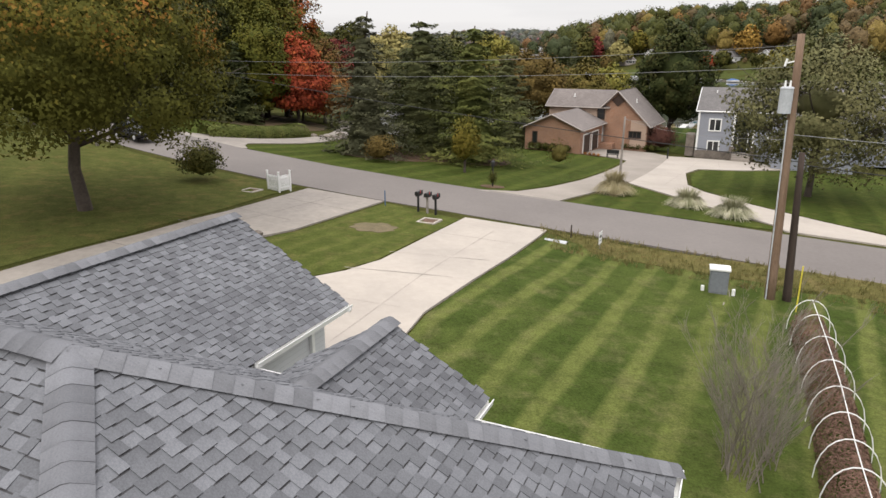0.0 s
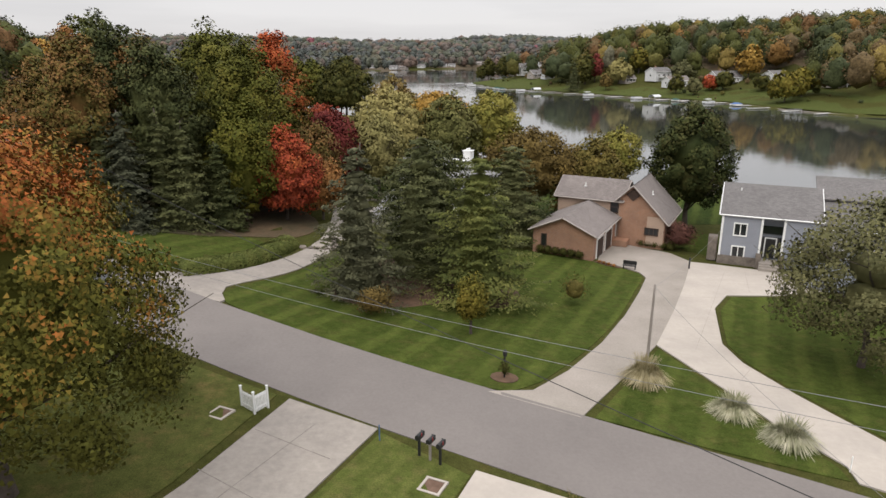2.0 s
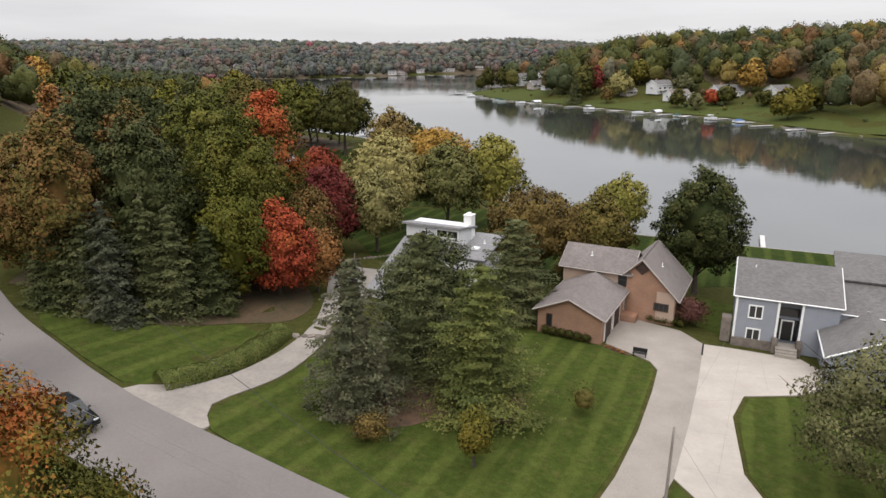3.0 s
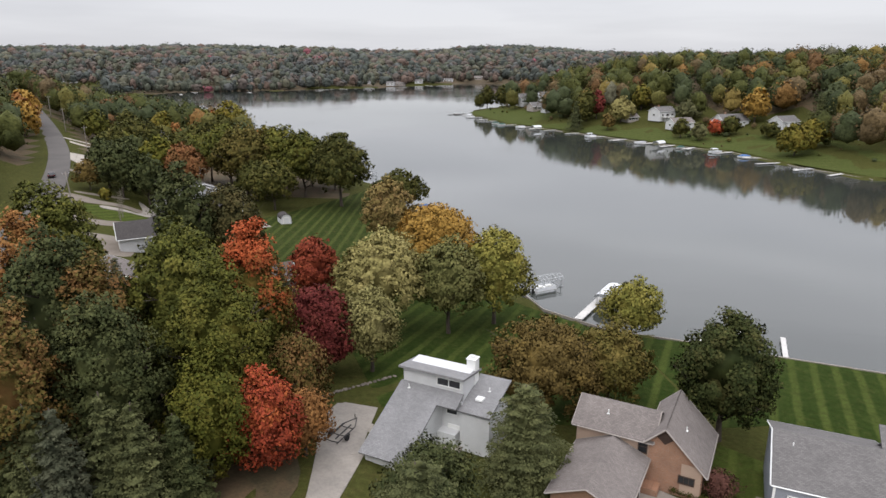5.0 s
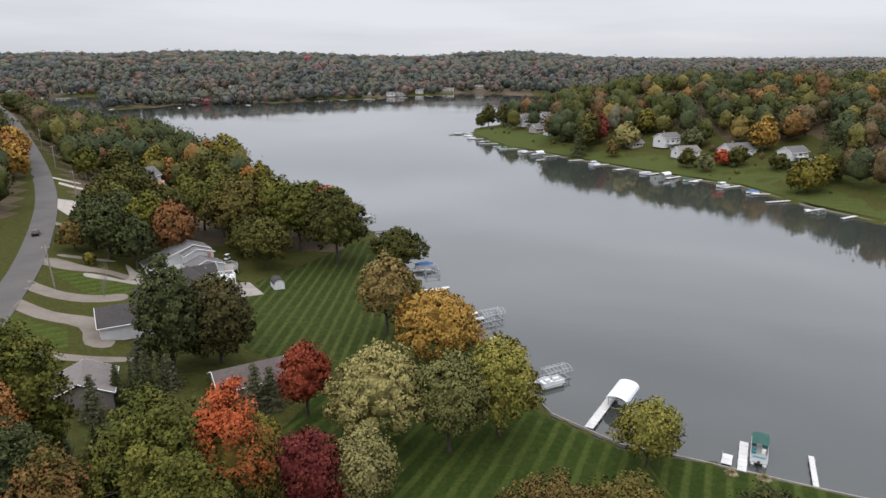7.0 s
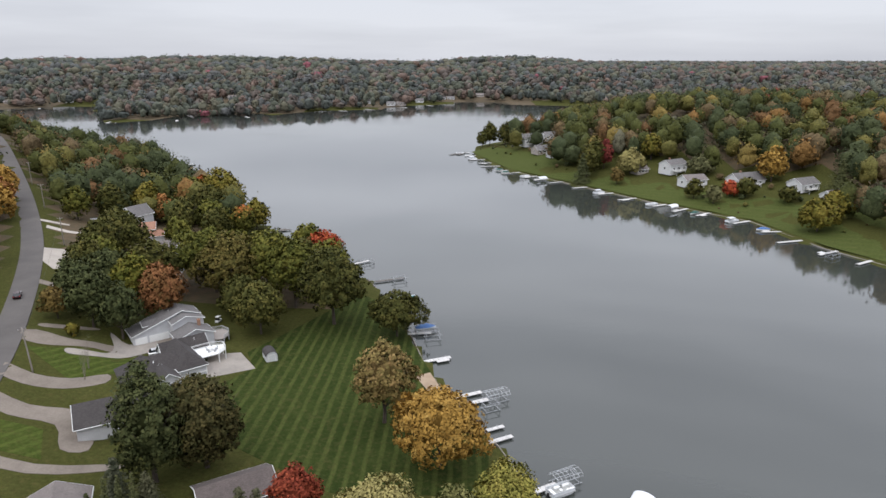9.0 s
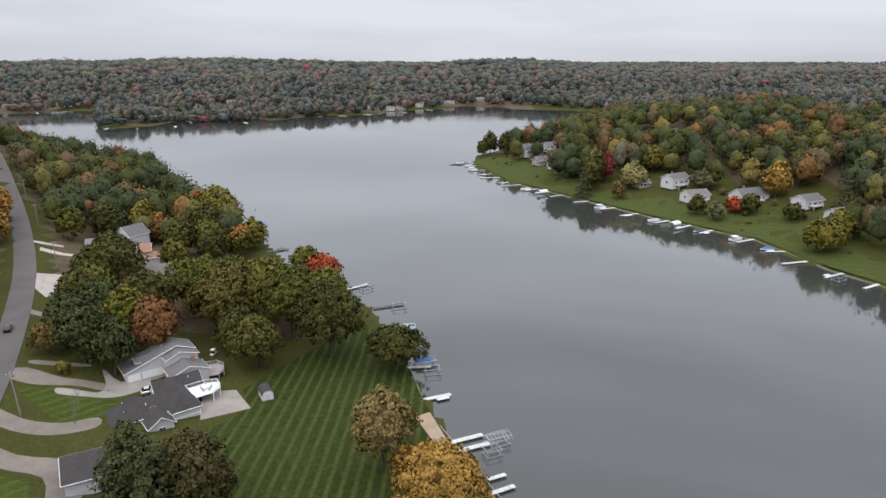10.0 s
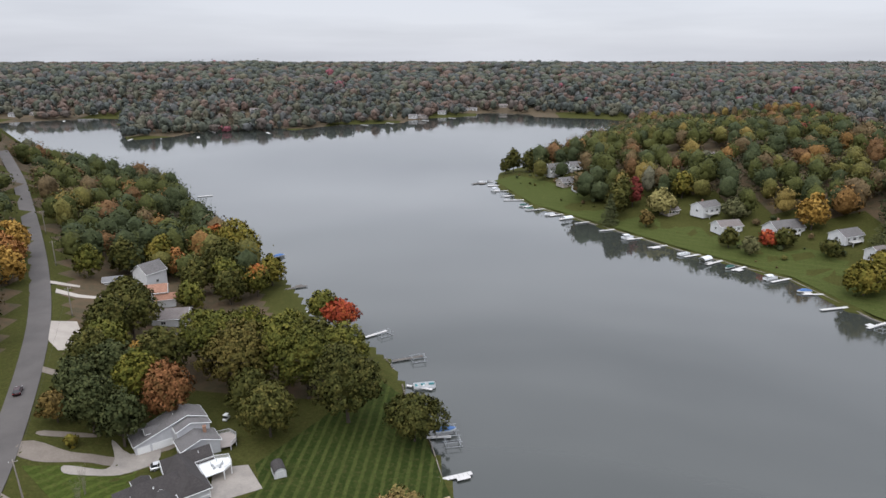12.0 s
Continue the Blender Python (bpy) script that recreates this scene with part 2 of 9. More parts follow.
def height(P):
    """Height of the ground at each point (x, y)."""
    P = np.asarray(P, float)
    x, y = P.T
    d, seg, _ = to_line(P, LAKE, True)
    wet = inside(P, LAKE)
    dr, rs, k = to_line(P, STREET)
    z = np.array([p[2] for p in STREET])
    hr = z[rs] * (1 - k) + z[rs + 1] * k
    # home side: from the lake's bank up to the street
    away = np.maximum(dr - 3.5, 0)
    w = d / (d + away + 1e-6)
    home = -3.55 + (hr + 3.55) * w ** (1.7 + 0.9 * ease((y - 85) / 70))
    S = np.array(STREET)
    dx, dy = S[rs + 1, 0] - S[rs, 0], S[rs + 1, 1] - S[rs, 1]
    behind = dx * (y - S[rs, 1]) - dy * (x - S[rs, 0]) > 0
    hill = hr + 0.05 * np.minimum(away, 12) * ease((10 - x) / 8) + np.clip(away - 12, 0, 130) * 0.24 * ease((y - 25) / 90) * ease((-x - 20) / 60) + np.clip(away - 7, 0, 40) * 0.38 * ease((y - 190) / 70)
    home = np.where(behind, hill, home)
    # level ground before the garage of the grey house
    flat = np.exp(-(np.hypot(x + 73.5, y - 206.5) / 10.5) ** 4)
    home = home + (-0.75 - home) * flat
    # a shallow ditch along the near verge
    home = home - 0.14 * np.exp(-((dr - 6.0) / 1.3) ** 2) * behind * ease((x - 5.5) / 1.5) * (y < 60)
    # far side: lawns, then wooded hills
    e = np.maximum(d - 12, 0)
    near_hill = -3.55 + 0.12 * np.minimum(d, 130) + 20 * (1 - np.exp(-(e / 95) ** 2)) + 3 * swell(x, y, 90) * ease(e / 90)
    ridge = (22 * np.exp(-((x + 690) / 480) ** 2) + 20 * np.exp(-((x - 225) / 190) ** 2) + 4 * swell(x, y, 420)) * np.exp(-((y - 1950) / 480) ** 2)
    far_hill = -3.55 + 0.02 * np.minimum(d, 700) + 23 * (1 - np.exp(-(e / 300) ** 1.3)) + ridge - 12 * ease((y - 2350) / 700) + 5 * swell(x, y, 130) * ease(e / 150)
    # a low headland
    far_hill = far_hill - 8 * np.exp(-((x + 330) / 170) ** 2 - ((y - 930) / 130) ** 2) * ease(d / 60)
    far = near_hill + (far_hill - near_hill) * ease((y - 640 + 0.25 * x) / 300)
    land = np.where(seg < NEAR_SHORE, home, far)
    return np.where(wet, WATER - 0.3 - np.minimum(d * 0.1, 2.5), np.where(d < 0.6, WATER - 0.3 + (land - WATER + 0.3) * d / 0.6, land))


def ground_at(x, y):
    return float(height([(x, y)])[0])


# ---------------------------------------------------------------- building helpers
def thing(name, label, category, m=None, group="", kind=""):
    """An empty at a thing's base, which carries its parts."""
    ob = new(name)
    ob.empty_display_size = 0.2
    if m is not None:
        ob.matrix_basis = m
    return tagged(ob, label, category, group, kind)


def mesh_part(name, me, material, parent=None, label=""):
    ob = new(name, me)
    for mt in (material if isinstance(material, (list, tuple)) else [material]):
        if mt is not None and mt.name not in me.materials:
            me.materials.append(mt)
    if parent is not None:
        ob.parent = parent
    if label:
        ob["label"] = label
    return ob


def part(name, bm, material, parent=None, label="", smooth=False):
    """Links a bmesh as one mesh object under a thing or a part."""
    me = bpy.data.meshes.new(name)
    bmesh.ops.recalc_face_normals(bm, faces=bm.faces[:])
    if smooth:
        for f in bm.faces:
            f.smooth = True
    bm.to_mesh(me)
    bm.free()
    return mesh_part(name, me, material, parent, label)


def box(bm, x, y, z, sx, sy, sz, rz=0.0, bevel=0.0, m=None):
    """A block centred on x, y that stands on z."""
    r = bmesh.ops.create_cube(bm, size=1, matrix=(m or Matrix()) @ Matrix.LocRotScale((x, y, z + sz / 2), Euler((0, 0, radians(rz))), (sx, sy, sz)))
    if bevel:
        es = list({e for v in r["verts"] for e in v.link_edges})
        bmesh.ops.bevel(bm, geom=es, offset=bevel, segments=1, affect="EDGES")
    return r["verts"]


def prism(bm, pts, z0, z1):
    """An upright prism on a ring of (x, y)."""
    a = [bm.verts.new((x, y, z0)) for x, y in pts]
    b = [bm.verts.new((x, y, z1)) for x, y in pts]
    bm.faces.new(a[::-1]), bm.faces.new(b)
    for i in range(len(a)):
        j = (i + 1) % len(a)
        bm.faces.new((a[i], a[j], b[j], b[i]))


def slab(bm, corners, thick):
    """A plate of the given thickness below four or three corners."""
    P = [Vector(c) for c in corners]
    nrm = (P[1] - P[0]).cross(P[2] - P[0]).normalized()
    if nrm.z < 0:
        nrm = -nrm
    a = [bm.verts.new(p) for p in P]
    b = [bm.verts.new(p - nrm * thick) for p in P]
    bm.faces.new(a), bm.faces.new(b[::-1])
    for i in range(len(a)):
        j = (i + 1) % len(a)
        bm.faces.new((a[i], b[i], b[j], a[j]))


def tube(bm, pts, radii, sides=7, cap=True):
    """A tapering tube through points."""
    P = [Vector(p) for p in pts]
    rings = []
    for i, p in enumerate(P):
        d = (P[min(i + 1, len(P) - 1)] - P[max(i - 1, 0)]).normalized()
        a = d.cross(Vector((0, 1, 0)) if abs(d.z) > 0.9 else Vector((0, 0, 1))).normalized()
        b = d.cross(a)
        rings.append([bm.verts.new(p + (a * math.cos(k * math.tau / sides) + b * math.sin(k * math.tau / sides)) * radii[i]) for k in range(sides)])
    for r0, r1 in zip(rings, rings[1:]):
        for k in range(sides):
            bm.faces.new((r0[k], r0[(k + 1) % sides], r1[(k + 1) % sides], r1[k]))
    if cap:
        bm.faces.new(rings[0][::-1]), bm.faces.new(rings[-1])


def curve_through(pts, n=5, closed=False):
    """Catmull-Rom points through a polyline."""
    P = [Vector((*p, 0)) if len(p) == 2 else Vector(p) for p in pts]
    out, c = [], len(P)
    for i in range(c if closed else c - 1):
        g = (lambda k: P[k % c]) if closed else (lambda k: P[max(0, min(c - 1, k))])
        a, b, d, e = g(i - 1), g(i), g(i + 1), g(i + 2)
        for k in range(n):
            t = k / n
            out.append(0.5 * (2 * b + (d - a) * t + (2 * a - 5 * b + 4 * d - e) * t * t + (3 * b - a - 3 * d + e) * t ** 3))
    if not closed:
        out.append(P[-1])
    return [tuple(p) for p in out]


def drape(name, outline, off, material, label, step=3.0, thick=0.15, category="", kind="structure"):
    """A sheet with an edge that lies on the ground inside an outline."""
    bm = bmesh.new()
    pts = [(p[0], p[1]) for p in outline]
    vs = [bm.verts.new((x, y, 0)) for x, y in pts]
    es = [bm.edges.new((vs[i], vs[(i + 1) % len(vs)])) for i in range(len(vs))]
    bmesh.ops.triangle_fill(bm, use_beauty=True, edges=es)
    for ax in (0, 1):
        lo, hi = min(p[ax] for p in pts), max(p[ax] for p in pts)
        k = math.floor(lo / step) + 1
        while k * step < hi:
            co, no = [0, 0, 0], [0, 0, 0]
            co[ax], no[ax] = k * step, 1
            bmesh.ops.bisect_plane(bm, geom=bm.verts[:] + bm.edges[:] + bm.faces[:], plane_co=co, plane_no=no)
            k += 1
    bm.verts.ensure_lookup_table()
    z = height([(v.co.x, v.co.y) for v in bm.verts])
    for v, h in zip(bm.verts, z):
        v.co.z = h + off
    rim = [e for e in bm.edges if len(e.link_faces) == 1]
    r = bmesh.ops.extrude_edge_only(bm, edges=rim)
    for g in r["geom"]:
        if isinstance(g, bmesh.types.BMVert):
            g.co.z -= thick
    ob = part(name, bm, material)
    for p in ob.data.polygons:
        p.use_smooth = False
    return tagged(ob, label, category or name.replace("_", " "), kind=kind)


# ---------------------------------------------------------------- ground, lake and street
def spread(lo, hi, step, far_lo, far_hi, grow=1.16):
    mid = list(np.arange(lo, hi + 0.01, step))
    s, x = step, hi
    while x < far_hi:
        s *= grow
        x += min(s, 160)
        mid.append(x)
    s, x = step, lo
    while x > far_lo:
        s *= grow
        x -= min(s, 160)
        mid.insert(0, x)
    return np.array(mid)


def build_ground():
    xs, ys = spread(-130, 80, 3.0, -4900, 4900), spread(-20, 320, 3.0, -1500, 4950)
    X, Y = np.meshgrid(xs, ys)
    P = np.stack([X.ravel(), Y.ravel()], 1)
    z = height(P)
    nx, ny = len(xs), len(ys)
    V = np.column_stack([P, z])
    i, j = np.meshgrid(np.arange(nx - 1), np.arange(ny - 1))
    a = (j * nx + i).ravel()
    F = np.stack([a, a + 1, a + nx + 1, a + nx], 1)
    me = bpy.data.meshes.new("ground")
    me.from_pydata(V.tolist(), [], F.tolist())
    me.materials.append(GRASS), me.materials.append(WOODS_FLOOR)
    C = P[F].mean(1)
    d, seg, _ = to_line(C, LAKE, True)
    dr, rs, _ = to_line(C, STREET)
    wild = (seg >= NEAR_SHORE) & (d > np.where(C[:, 1] < 620, 72, 34)) | (seg < NEAR_SHORE) & (C[:, 1] > 240) & (d > 14) & (dr > 9)
    me.polygons.foreach_set("material_index", wild.astype(np.int32))
    me.polygons.foreach_set("use_smooth", np.ones(len(F), bool))
    return tagged(new("ground", me), "autumn grass and leaf-strewn woodland ground rolling to the horizon", "ground", kind="structure")


build_ground()
bm = bmesh.new()
bm.faces.new([bm.verts.new(p) for p in ((-1000, -20, WATER), (470, -20, WATER), (470, 1260, WATER), (-1000, 1260, WATER))])
tagged(part("water", bm, LAKE_WATER), "calm grey lake water with faint ripples under an overcast sky", "lake", kind="structure")


def build_street(cuts=4):
    C = [Vector(p[:2]) for p in curve_through([q[:2] for q in STREET], 8)]
    rows = []
    for i, p in enumerate(C):
        d = (C[min(i + 1, len(C) - 1)] - C[max(i - 1, 0)]).normalized()
        nrm = Vector((-d.y, d.x))
        rows += [p + nrm * (3.45 * (2 * k / cuts - 1)) for k in range(cuts + 1)]
    z = height([(p.x, p.y) for p in rows])
    V = [(p.x, p.y, h + 0.07 + 0.05 * (1 - ((k % (cuts + 1)) / cuts * 2 - 1) ** 2)) for k, (p, h) in enumerate(zip(rows, z))]
    w = cuts + 1
    F = [(i * w + k, i * w + k + 1, (i + 1) * w + k + 1, (i + 1) * w + k) for i in range(len(C) - 1) for k in range(cuts)]
    n0 = len(V)
    for i in range(len(C)):
        for k in (0, cuts):
            x, y, h = V[i * w + k]
            V.append((x, y, h - 0.2))
    F += [(i * w, (i + 1) * w, n0 + 2 * (i + 1), n0 + 2 * i) for i in range(len(C) - 1)]
    F += [((i + 1) * w + cuts, i * w + cuts, n0 + 2 * i + 1, n0 + 2 * i + 3) for i in range(len(C) - 1)]
    me = bpy.data.meshes.new("road")
    me.from_pydata(V, [], F)
    me.materials.append(ASPHALT), me.materials.append(DARK_ASPHALT)
    # a darker surface further along
    me.polygons.foreach_set("material_index", [int(V[f[0]][1] > 118) for f in F])
    tagged(new("road", me), "worn grey asphalt residential street without markings", "road", kind="structure")


build_street()


# ---------------------------------------------------------------- trees
BARK = surface("bark", (0.060, 0.047, 0.037), (0.10, 0.080, 0.064), 1.5, 9, 0.95, bump=0.8, dist=0.04, grime=0.4)
TWIG = surface("bare_twigs", (0.18, 0.154, 0.128), (0.24, 0.21, 0.176), 2, 12, 0.95, bump=0.3, grime=0.3)
LEAF = {
    "green": leaves("green_leaves", (0.060, 0.068, 0.016), (0.106, 0.109, 0.023), (0.163, 0.148, 0.032)),
    "linden": leaves("linden_leaves", (0.0675, 0.081, 0.026), (0.113, 0.127, 0.0364), (0.176, 0.176, 0.052)),
    "dark": leaves("dark_green_leaves", (0.042, 0.046, 0.014), (0.074, 0.075, 0.020), (0.120, 0.106, 0.030)),
    "olive": leaves("olive_leaves", (0.0892, 0.0884, 0.0179), (0.162, 0.14, 0.0272), (0.221, 0.17, 0.0357)),
    "turning": leaves("turning_maple_leaves", (0.077, 0.078, 0.017), (0.128, 0.117, 0.023), (0.220, 0.129, 0.031), (0.290, 0.105, 0.028), (0.344, 0.105, 0.034), patch=0.4, rise=0.060, mid=12.6),
    "orange": leaves("orange_leaves", (0.21, 0.10, 0.036), (0.31, 0.140, 0.048), (0.37, 0.19, 0.068)),
    "red": leaves("red_leaves", (0.18, 0.042, 0.024), (0.33, 0.060, 0.030), (0.42, 0.12, 0.04)),
    "crimson": leaves("crimson_leaves", (0.11, 0.026, 0.024), (0.17, 0.034, 0.030), (0.22, 0.060, 0.042)),
    "gold": leaves("golden_leaves", (0.24, 0.145, 0.034), (0.36, 0.21, 0.048), (0.42, 0.27, 0.075)),
    "willow": leaves("willow_leaves", (0.175, 0.16, 0.060), (0.25, 0.225, 0.086), (0.32, 0.28, 0.115)),
    "brown": leaves("brown_leaves", (0.0975, 0.069, 0.024), (0.143, 0.101, 0.0336), (0.195, 0.135, 0.0416)),
    "spruce": leaves("spruce_needles", (0.0546, 0.0625, 0.0276), (0.0858, 0.0942, 0.0404), (0.127, 0.132, 0.0574), patch=0.6),
    "blue": leaves("blue_spruce_needles", (0.062, 0.065, 0.038), (0.096, 0.097, 0.055), (0.135, 0.133, 0.076), patch=0.6),
    "vermilion": leaves("green_to_vermilion_leaves", (0.075, 0.078, 0.017), (0.130, 0.095, 0.024), (0.270, 0.085, 0.030), (0.340, 0.080, 0.030), patch=0.25, rise=0.04, mid=15.0),
    "pine": leaves("soft_pine_needles", (0.036, 0.045, 0.018), (0.060, 0.070, 0.027), (0.094, 0.100, 0.039), patch=0.6),
    "bluedark": leaves("dark_blue_spruce_needles", (0.040, 0.046, 0.029), (0.068, 0.074, 0.046), (0.104, 0.108, 0.068), patch=0.6),
    "russet": leaves("russet_green_leaves", (0.062, 0.062, 0.018), (0.105, 0.085, 0.024), (0.150, 0.090, 0.032), (0.190, 0.100, 0.040)),
    "lime": leaves("yellow_green_leaves", (0.056, 0.066, 0.013), (0.098, 0.100, 0.018), (0.165, 0.145, 0.028)),
    "umber": leaves("dark_umber_leaves", (0.045, 0.046, 0.018), (0.072, 0.064, 0.024), (0.110, 0.088, 0.034)),
    "brick": leaves("brick_red_leaves", (0.120, 0.030, 0.018), (0.200, 0.042, 0.024), (0.280, 0.070, 0.034)),
    "salmon": leaves("salmon_orange_leaves", (0.150, 0.085, 0.032), (0.230, 0.105, 0.042), (0.320, 0.140, 0.062)),
    "olivebrown": leaves("olive_brown_leaves", (0.075, 0.070, 0.020), (0.120, 0.100, 0.028), (0.170, 0.130, 0.040)),
    "oak": leaves("dark_oak_leaves", (0.030, 0.040, 0.014), (0.052, 0.062, 0.020), (0.085, 0.080, 0.028)),
    "yellowgreen": leaves("pale_yellow_green_leaves", (0.120, 0.125, 0.030), (0.190, 0.180, 0.042), (0.270, 0.235, 0.060)),
    "sage": leaves("sage_green_leaves", (0.100, 0.105, 0.036), (0.150, 0.148, 0.052), (0.210, 0.195, 0.075)),
    "peach": leaves("peach_tinged_leaves", (0.140, 0.115, 0.042), (0.220, 0.165, 0.060), (0.300, 0.200, 0.085)),
    "dusky": leaves("dusky_red_leaves", (0.075, 0.034, 0.030), (0.110, 0.050, 0.040), (0.150, 0.076, 0.052)),
    "grey": leaves("thin_grey_green_leaves", (0.085, 0.088, 0.040), (0.13, 0.128, 0.058), (0.18, 0.17, 0.080)),
}


def sprays(C, N, size, rng, squash=0.8):
    """Small three-cornered leaves or sprays at centres C that face along N. Returns vertices and faces."""
    N = N / np.linalg.norm(N, axis=1)[:, None]
    A = np.cross(N, rng.normal(size=N.shape))
    A /= np.linalg.norm(A, axis=1)[:, None]
    B = np.cross(N, A)
    s = size * rng.uniform(0.6, 1.3, (len(C), 1))
    V = np.stack([C - A * s - B * s * 0.6 * squash, C + A * s - B * s * 0.6 * squash, C + B * s * 1.2 * squash], 1).reshape(-1, 3)
    return V, np.arange(len(V)).reshape(-1, 3)


def ball(level):
    bm = bmesh.new()
    bmesh.ops.create_icosphere(bm, subdivisions=level, radius=1.0)
    V, F = np.array([v.co[:] for v in bm.verts]), np.array([[v.index for v in f.verts] for f in bm.faces])
    bm.free()
    return V, F


BALLS = {1: ball(1), 2: ball(2)}


def masses(C, R, rng, level=2, rough=0.16, flat=0.8, uneven=0.45):
    """The lumpy inner mass of each bough, so that no crown is hollow."""
    U, F = BALLS[level]
    VV, FF, NN = [], [], []
    for i, (c, r) in enumerate(zip(C, R)):
        k = 1 + rng.normal(0, rough, (len(U), 1))
        VV.append(c + U * k * r * np.array([1, 1, flat])), FF.append(F + i * len(U))
        n = U + rng.normal(0, uneven, U.shape)
        NN.append(n / np.linalg.norm(n, axis=1)[:, None])
    return np.vstack(VV), np.vstack(FF), np.vstack(NN)


def crown(rng, count, blobs=30, base=0.28, fat=0.30, aspect=1.15, level=1, solid=0.50, uneven=0.32, jitter=0.55, ragged=1.15):
    """A broad crown one metre high and one wide: a dome of many flat tufts of leaves, some drawn in and some standing out, with gaps between. Returns the leaves' places, their directions, the shading directions and the inner mass."""
    hz = (1 - base) / 2 * aspect
    mid = np.array([0, 0, (1 + base) / 2 * aspect])
    g = (np.arange(blobs) + 0.5) / blobs
    th, cz = np.arange(blobs) * 2.39996 + rng.uniform(-0.5, 0.5, blobs), np.clip(1 - 1.85 * g + rng.normal(0, 0.05, blobs), -0.92, 0.995)
    sr = np.sqrt(1 - cz ** 2)
    U = np.stack([np.cos(th) * sr, np.sin(th) * sr, cz], 1)
    # boughs: broad swellings of the outline
    K = rng.normal(size=(11, 3)) + np.array([0, 0, 0.3])
    K /= np.linalg.norm(K, axis=1)[:, None]
    bough = (np.exp(-(1 - U @ K.T) / 0.13) * rng.uniform(0.35, 1.0, 11)).max(1)
    k = 0.74 + 0.26 * ragged * bough + rng.uniform(-0.13, 0.08, blobs) * ragged
    area = 4 * math.pi * (0.25 * hz) ** (2 / 3)
    rt = 1.12 * (area / (math.pi * blobs)) ** 0.5 * rng.uniform(0.7, 1.3, blobs)
    wide = rng.uniform(0.9, 1.1)
    T = U * k[:, None] * np.array([0.5 * wide, 0.5 / wide, hz])
    if blobs < 60:
        T *= 1 - 1.1 * rt.mean()
    T[:, :2] *= 1 - fat * np.clip(T[:, 2:3] / hz, -0.35, 1)
    i = rng.integers(0, blobs, count)
    d = rng.normal(size=(count, 3))
    d /= np.linalg.norm(d, axis=1)[:, None]
    out = 0.2 + 0.8 * rng.random(count) ** 0.5 + 0.22 * rng.random(count) ** 8
    P = T[i] + d * (rt[i] * out)[:, None] * np.array([1, 1, 0.75])
    # leaves within the crown
    P[rng.random(count) < 0.2] *= rng.uniform(0.62, 0.85)
    whole = P / np.linalg.norm(P, axis=1)[:, None]
    N = 0.45 * U[i] + 0.45 * whole + 0.48 * d + np.array([0, 0, 0.20]) + rng.normal(0, 0.5 * uneven, P.shape)
    N /= np.linalg.norm(N, axis=1)[:, None]
    MV, MF, MN = masses(np.array([[0, 0, 0.1 * hz], [0, 0, -0.25 * hz]]), np.array([solid * 0.5, solid * 0.5]), rng, level, 0.10, 2 * hz * 0.85, uneven)
    flat = np.array([1, 1, 1 / aspect])
    return (P + mid) * flat, N + rng.normal(0, jitter, N.shape), N, ((MV + mid) * flat, MF, MN)


def conifer(rng, count, base=0.06, full=0.72, droop=0.22, gappy=0.10, **_):
    """A conical crown one metre high and one wide of whorled, drooping boughs."""
    levels = 19
    C, N = [], []
    per = max(4, count // 125)
    cores, rad = [], []
    for i in range(levels):
        h = base + (0.985 - base) * (i + rng.uniform(-0.2, 0.2)) / levels
        r = 0.56 * (1 - (h - base) / (1.03 - base)) ** full
        cores.append((0, 0, h)), rad.append(max(r * 0.42, 0.02))
        arms = int(4 + 7 * (1 - h))
        for a in range(arms):
            if rng.random() < gappy:
                continue
            ang = a * math.tau / arms + i * 1.7 + rng.uniform(-0.3, 0.3)
            reach = r * rng.uniform(0.62, 1.18)
            k = rng.uniform(0.12, 1.0, per) ** 0.65
            side = rng.normal(0, 0.24, per) * reach * np.sin(np.clip(k, 0.1, 0.93) * 3.14) ** 0.7
            x = math.cos(ang) * reach * k - math.sin(ang) * side
            y = math.sin(ang) * reach * k + math.cos(ang) * side
            z = h - droop * reach * k ** 1.5 + 0.10 * reach * k ** 4 - 0.25 * np.abs(side) + rng.normal(0, 0.005, per)
            C.append(np.stack([x, y, z], 1))
            N.append(np.stack([math.cos(ang) * 0.45 + rng.normal(0, 0.35, per), math.sin(ang) * 0.45 + rng.normal(0, 0.35, per), np.full(per, 1.0)], 1))
    P, D = np.vstack(C), np.vstack(N)
    soft = np.column_stack([P[:, 0] * 2.0, P[:, 1] * 2.0, np.full(len(P), 0.75)]) + rng.normal(0, 0.2, P.shape)
    return P, D, soft / np.linalg.norm(soft, axis=1)[:, None], masses(np.array(cores), np.array(rad), rng, 1, 0.14, 0.30)


def grown(shape, H, W, leaf, rng, squash=0.8):
    """A crown at its true size; the leaves keep their own size."""
    P, D, N, (MV, MF, MN) = shape
    S = np.array([W, W, H])
    V, F = sprays(P * S, D, leaf, rng, squash)
    return np.vstack([V, MV * S]), np.vstack([F, MF + len(V)]), np.vstack([np.repeat(N, 3, axis=0), MN])


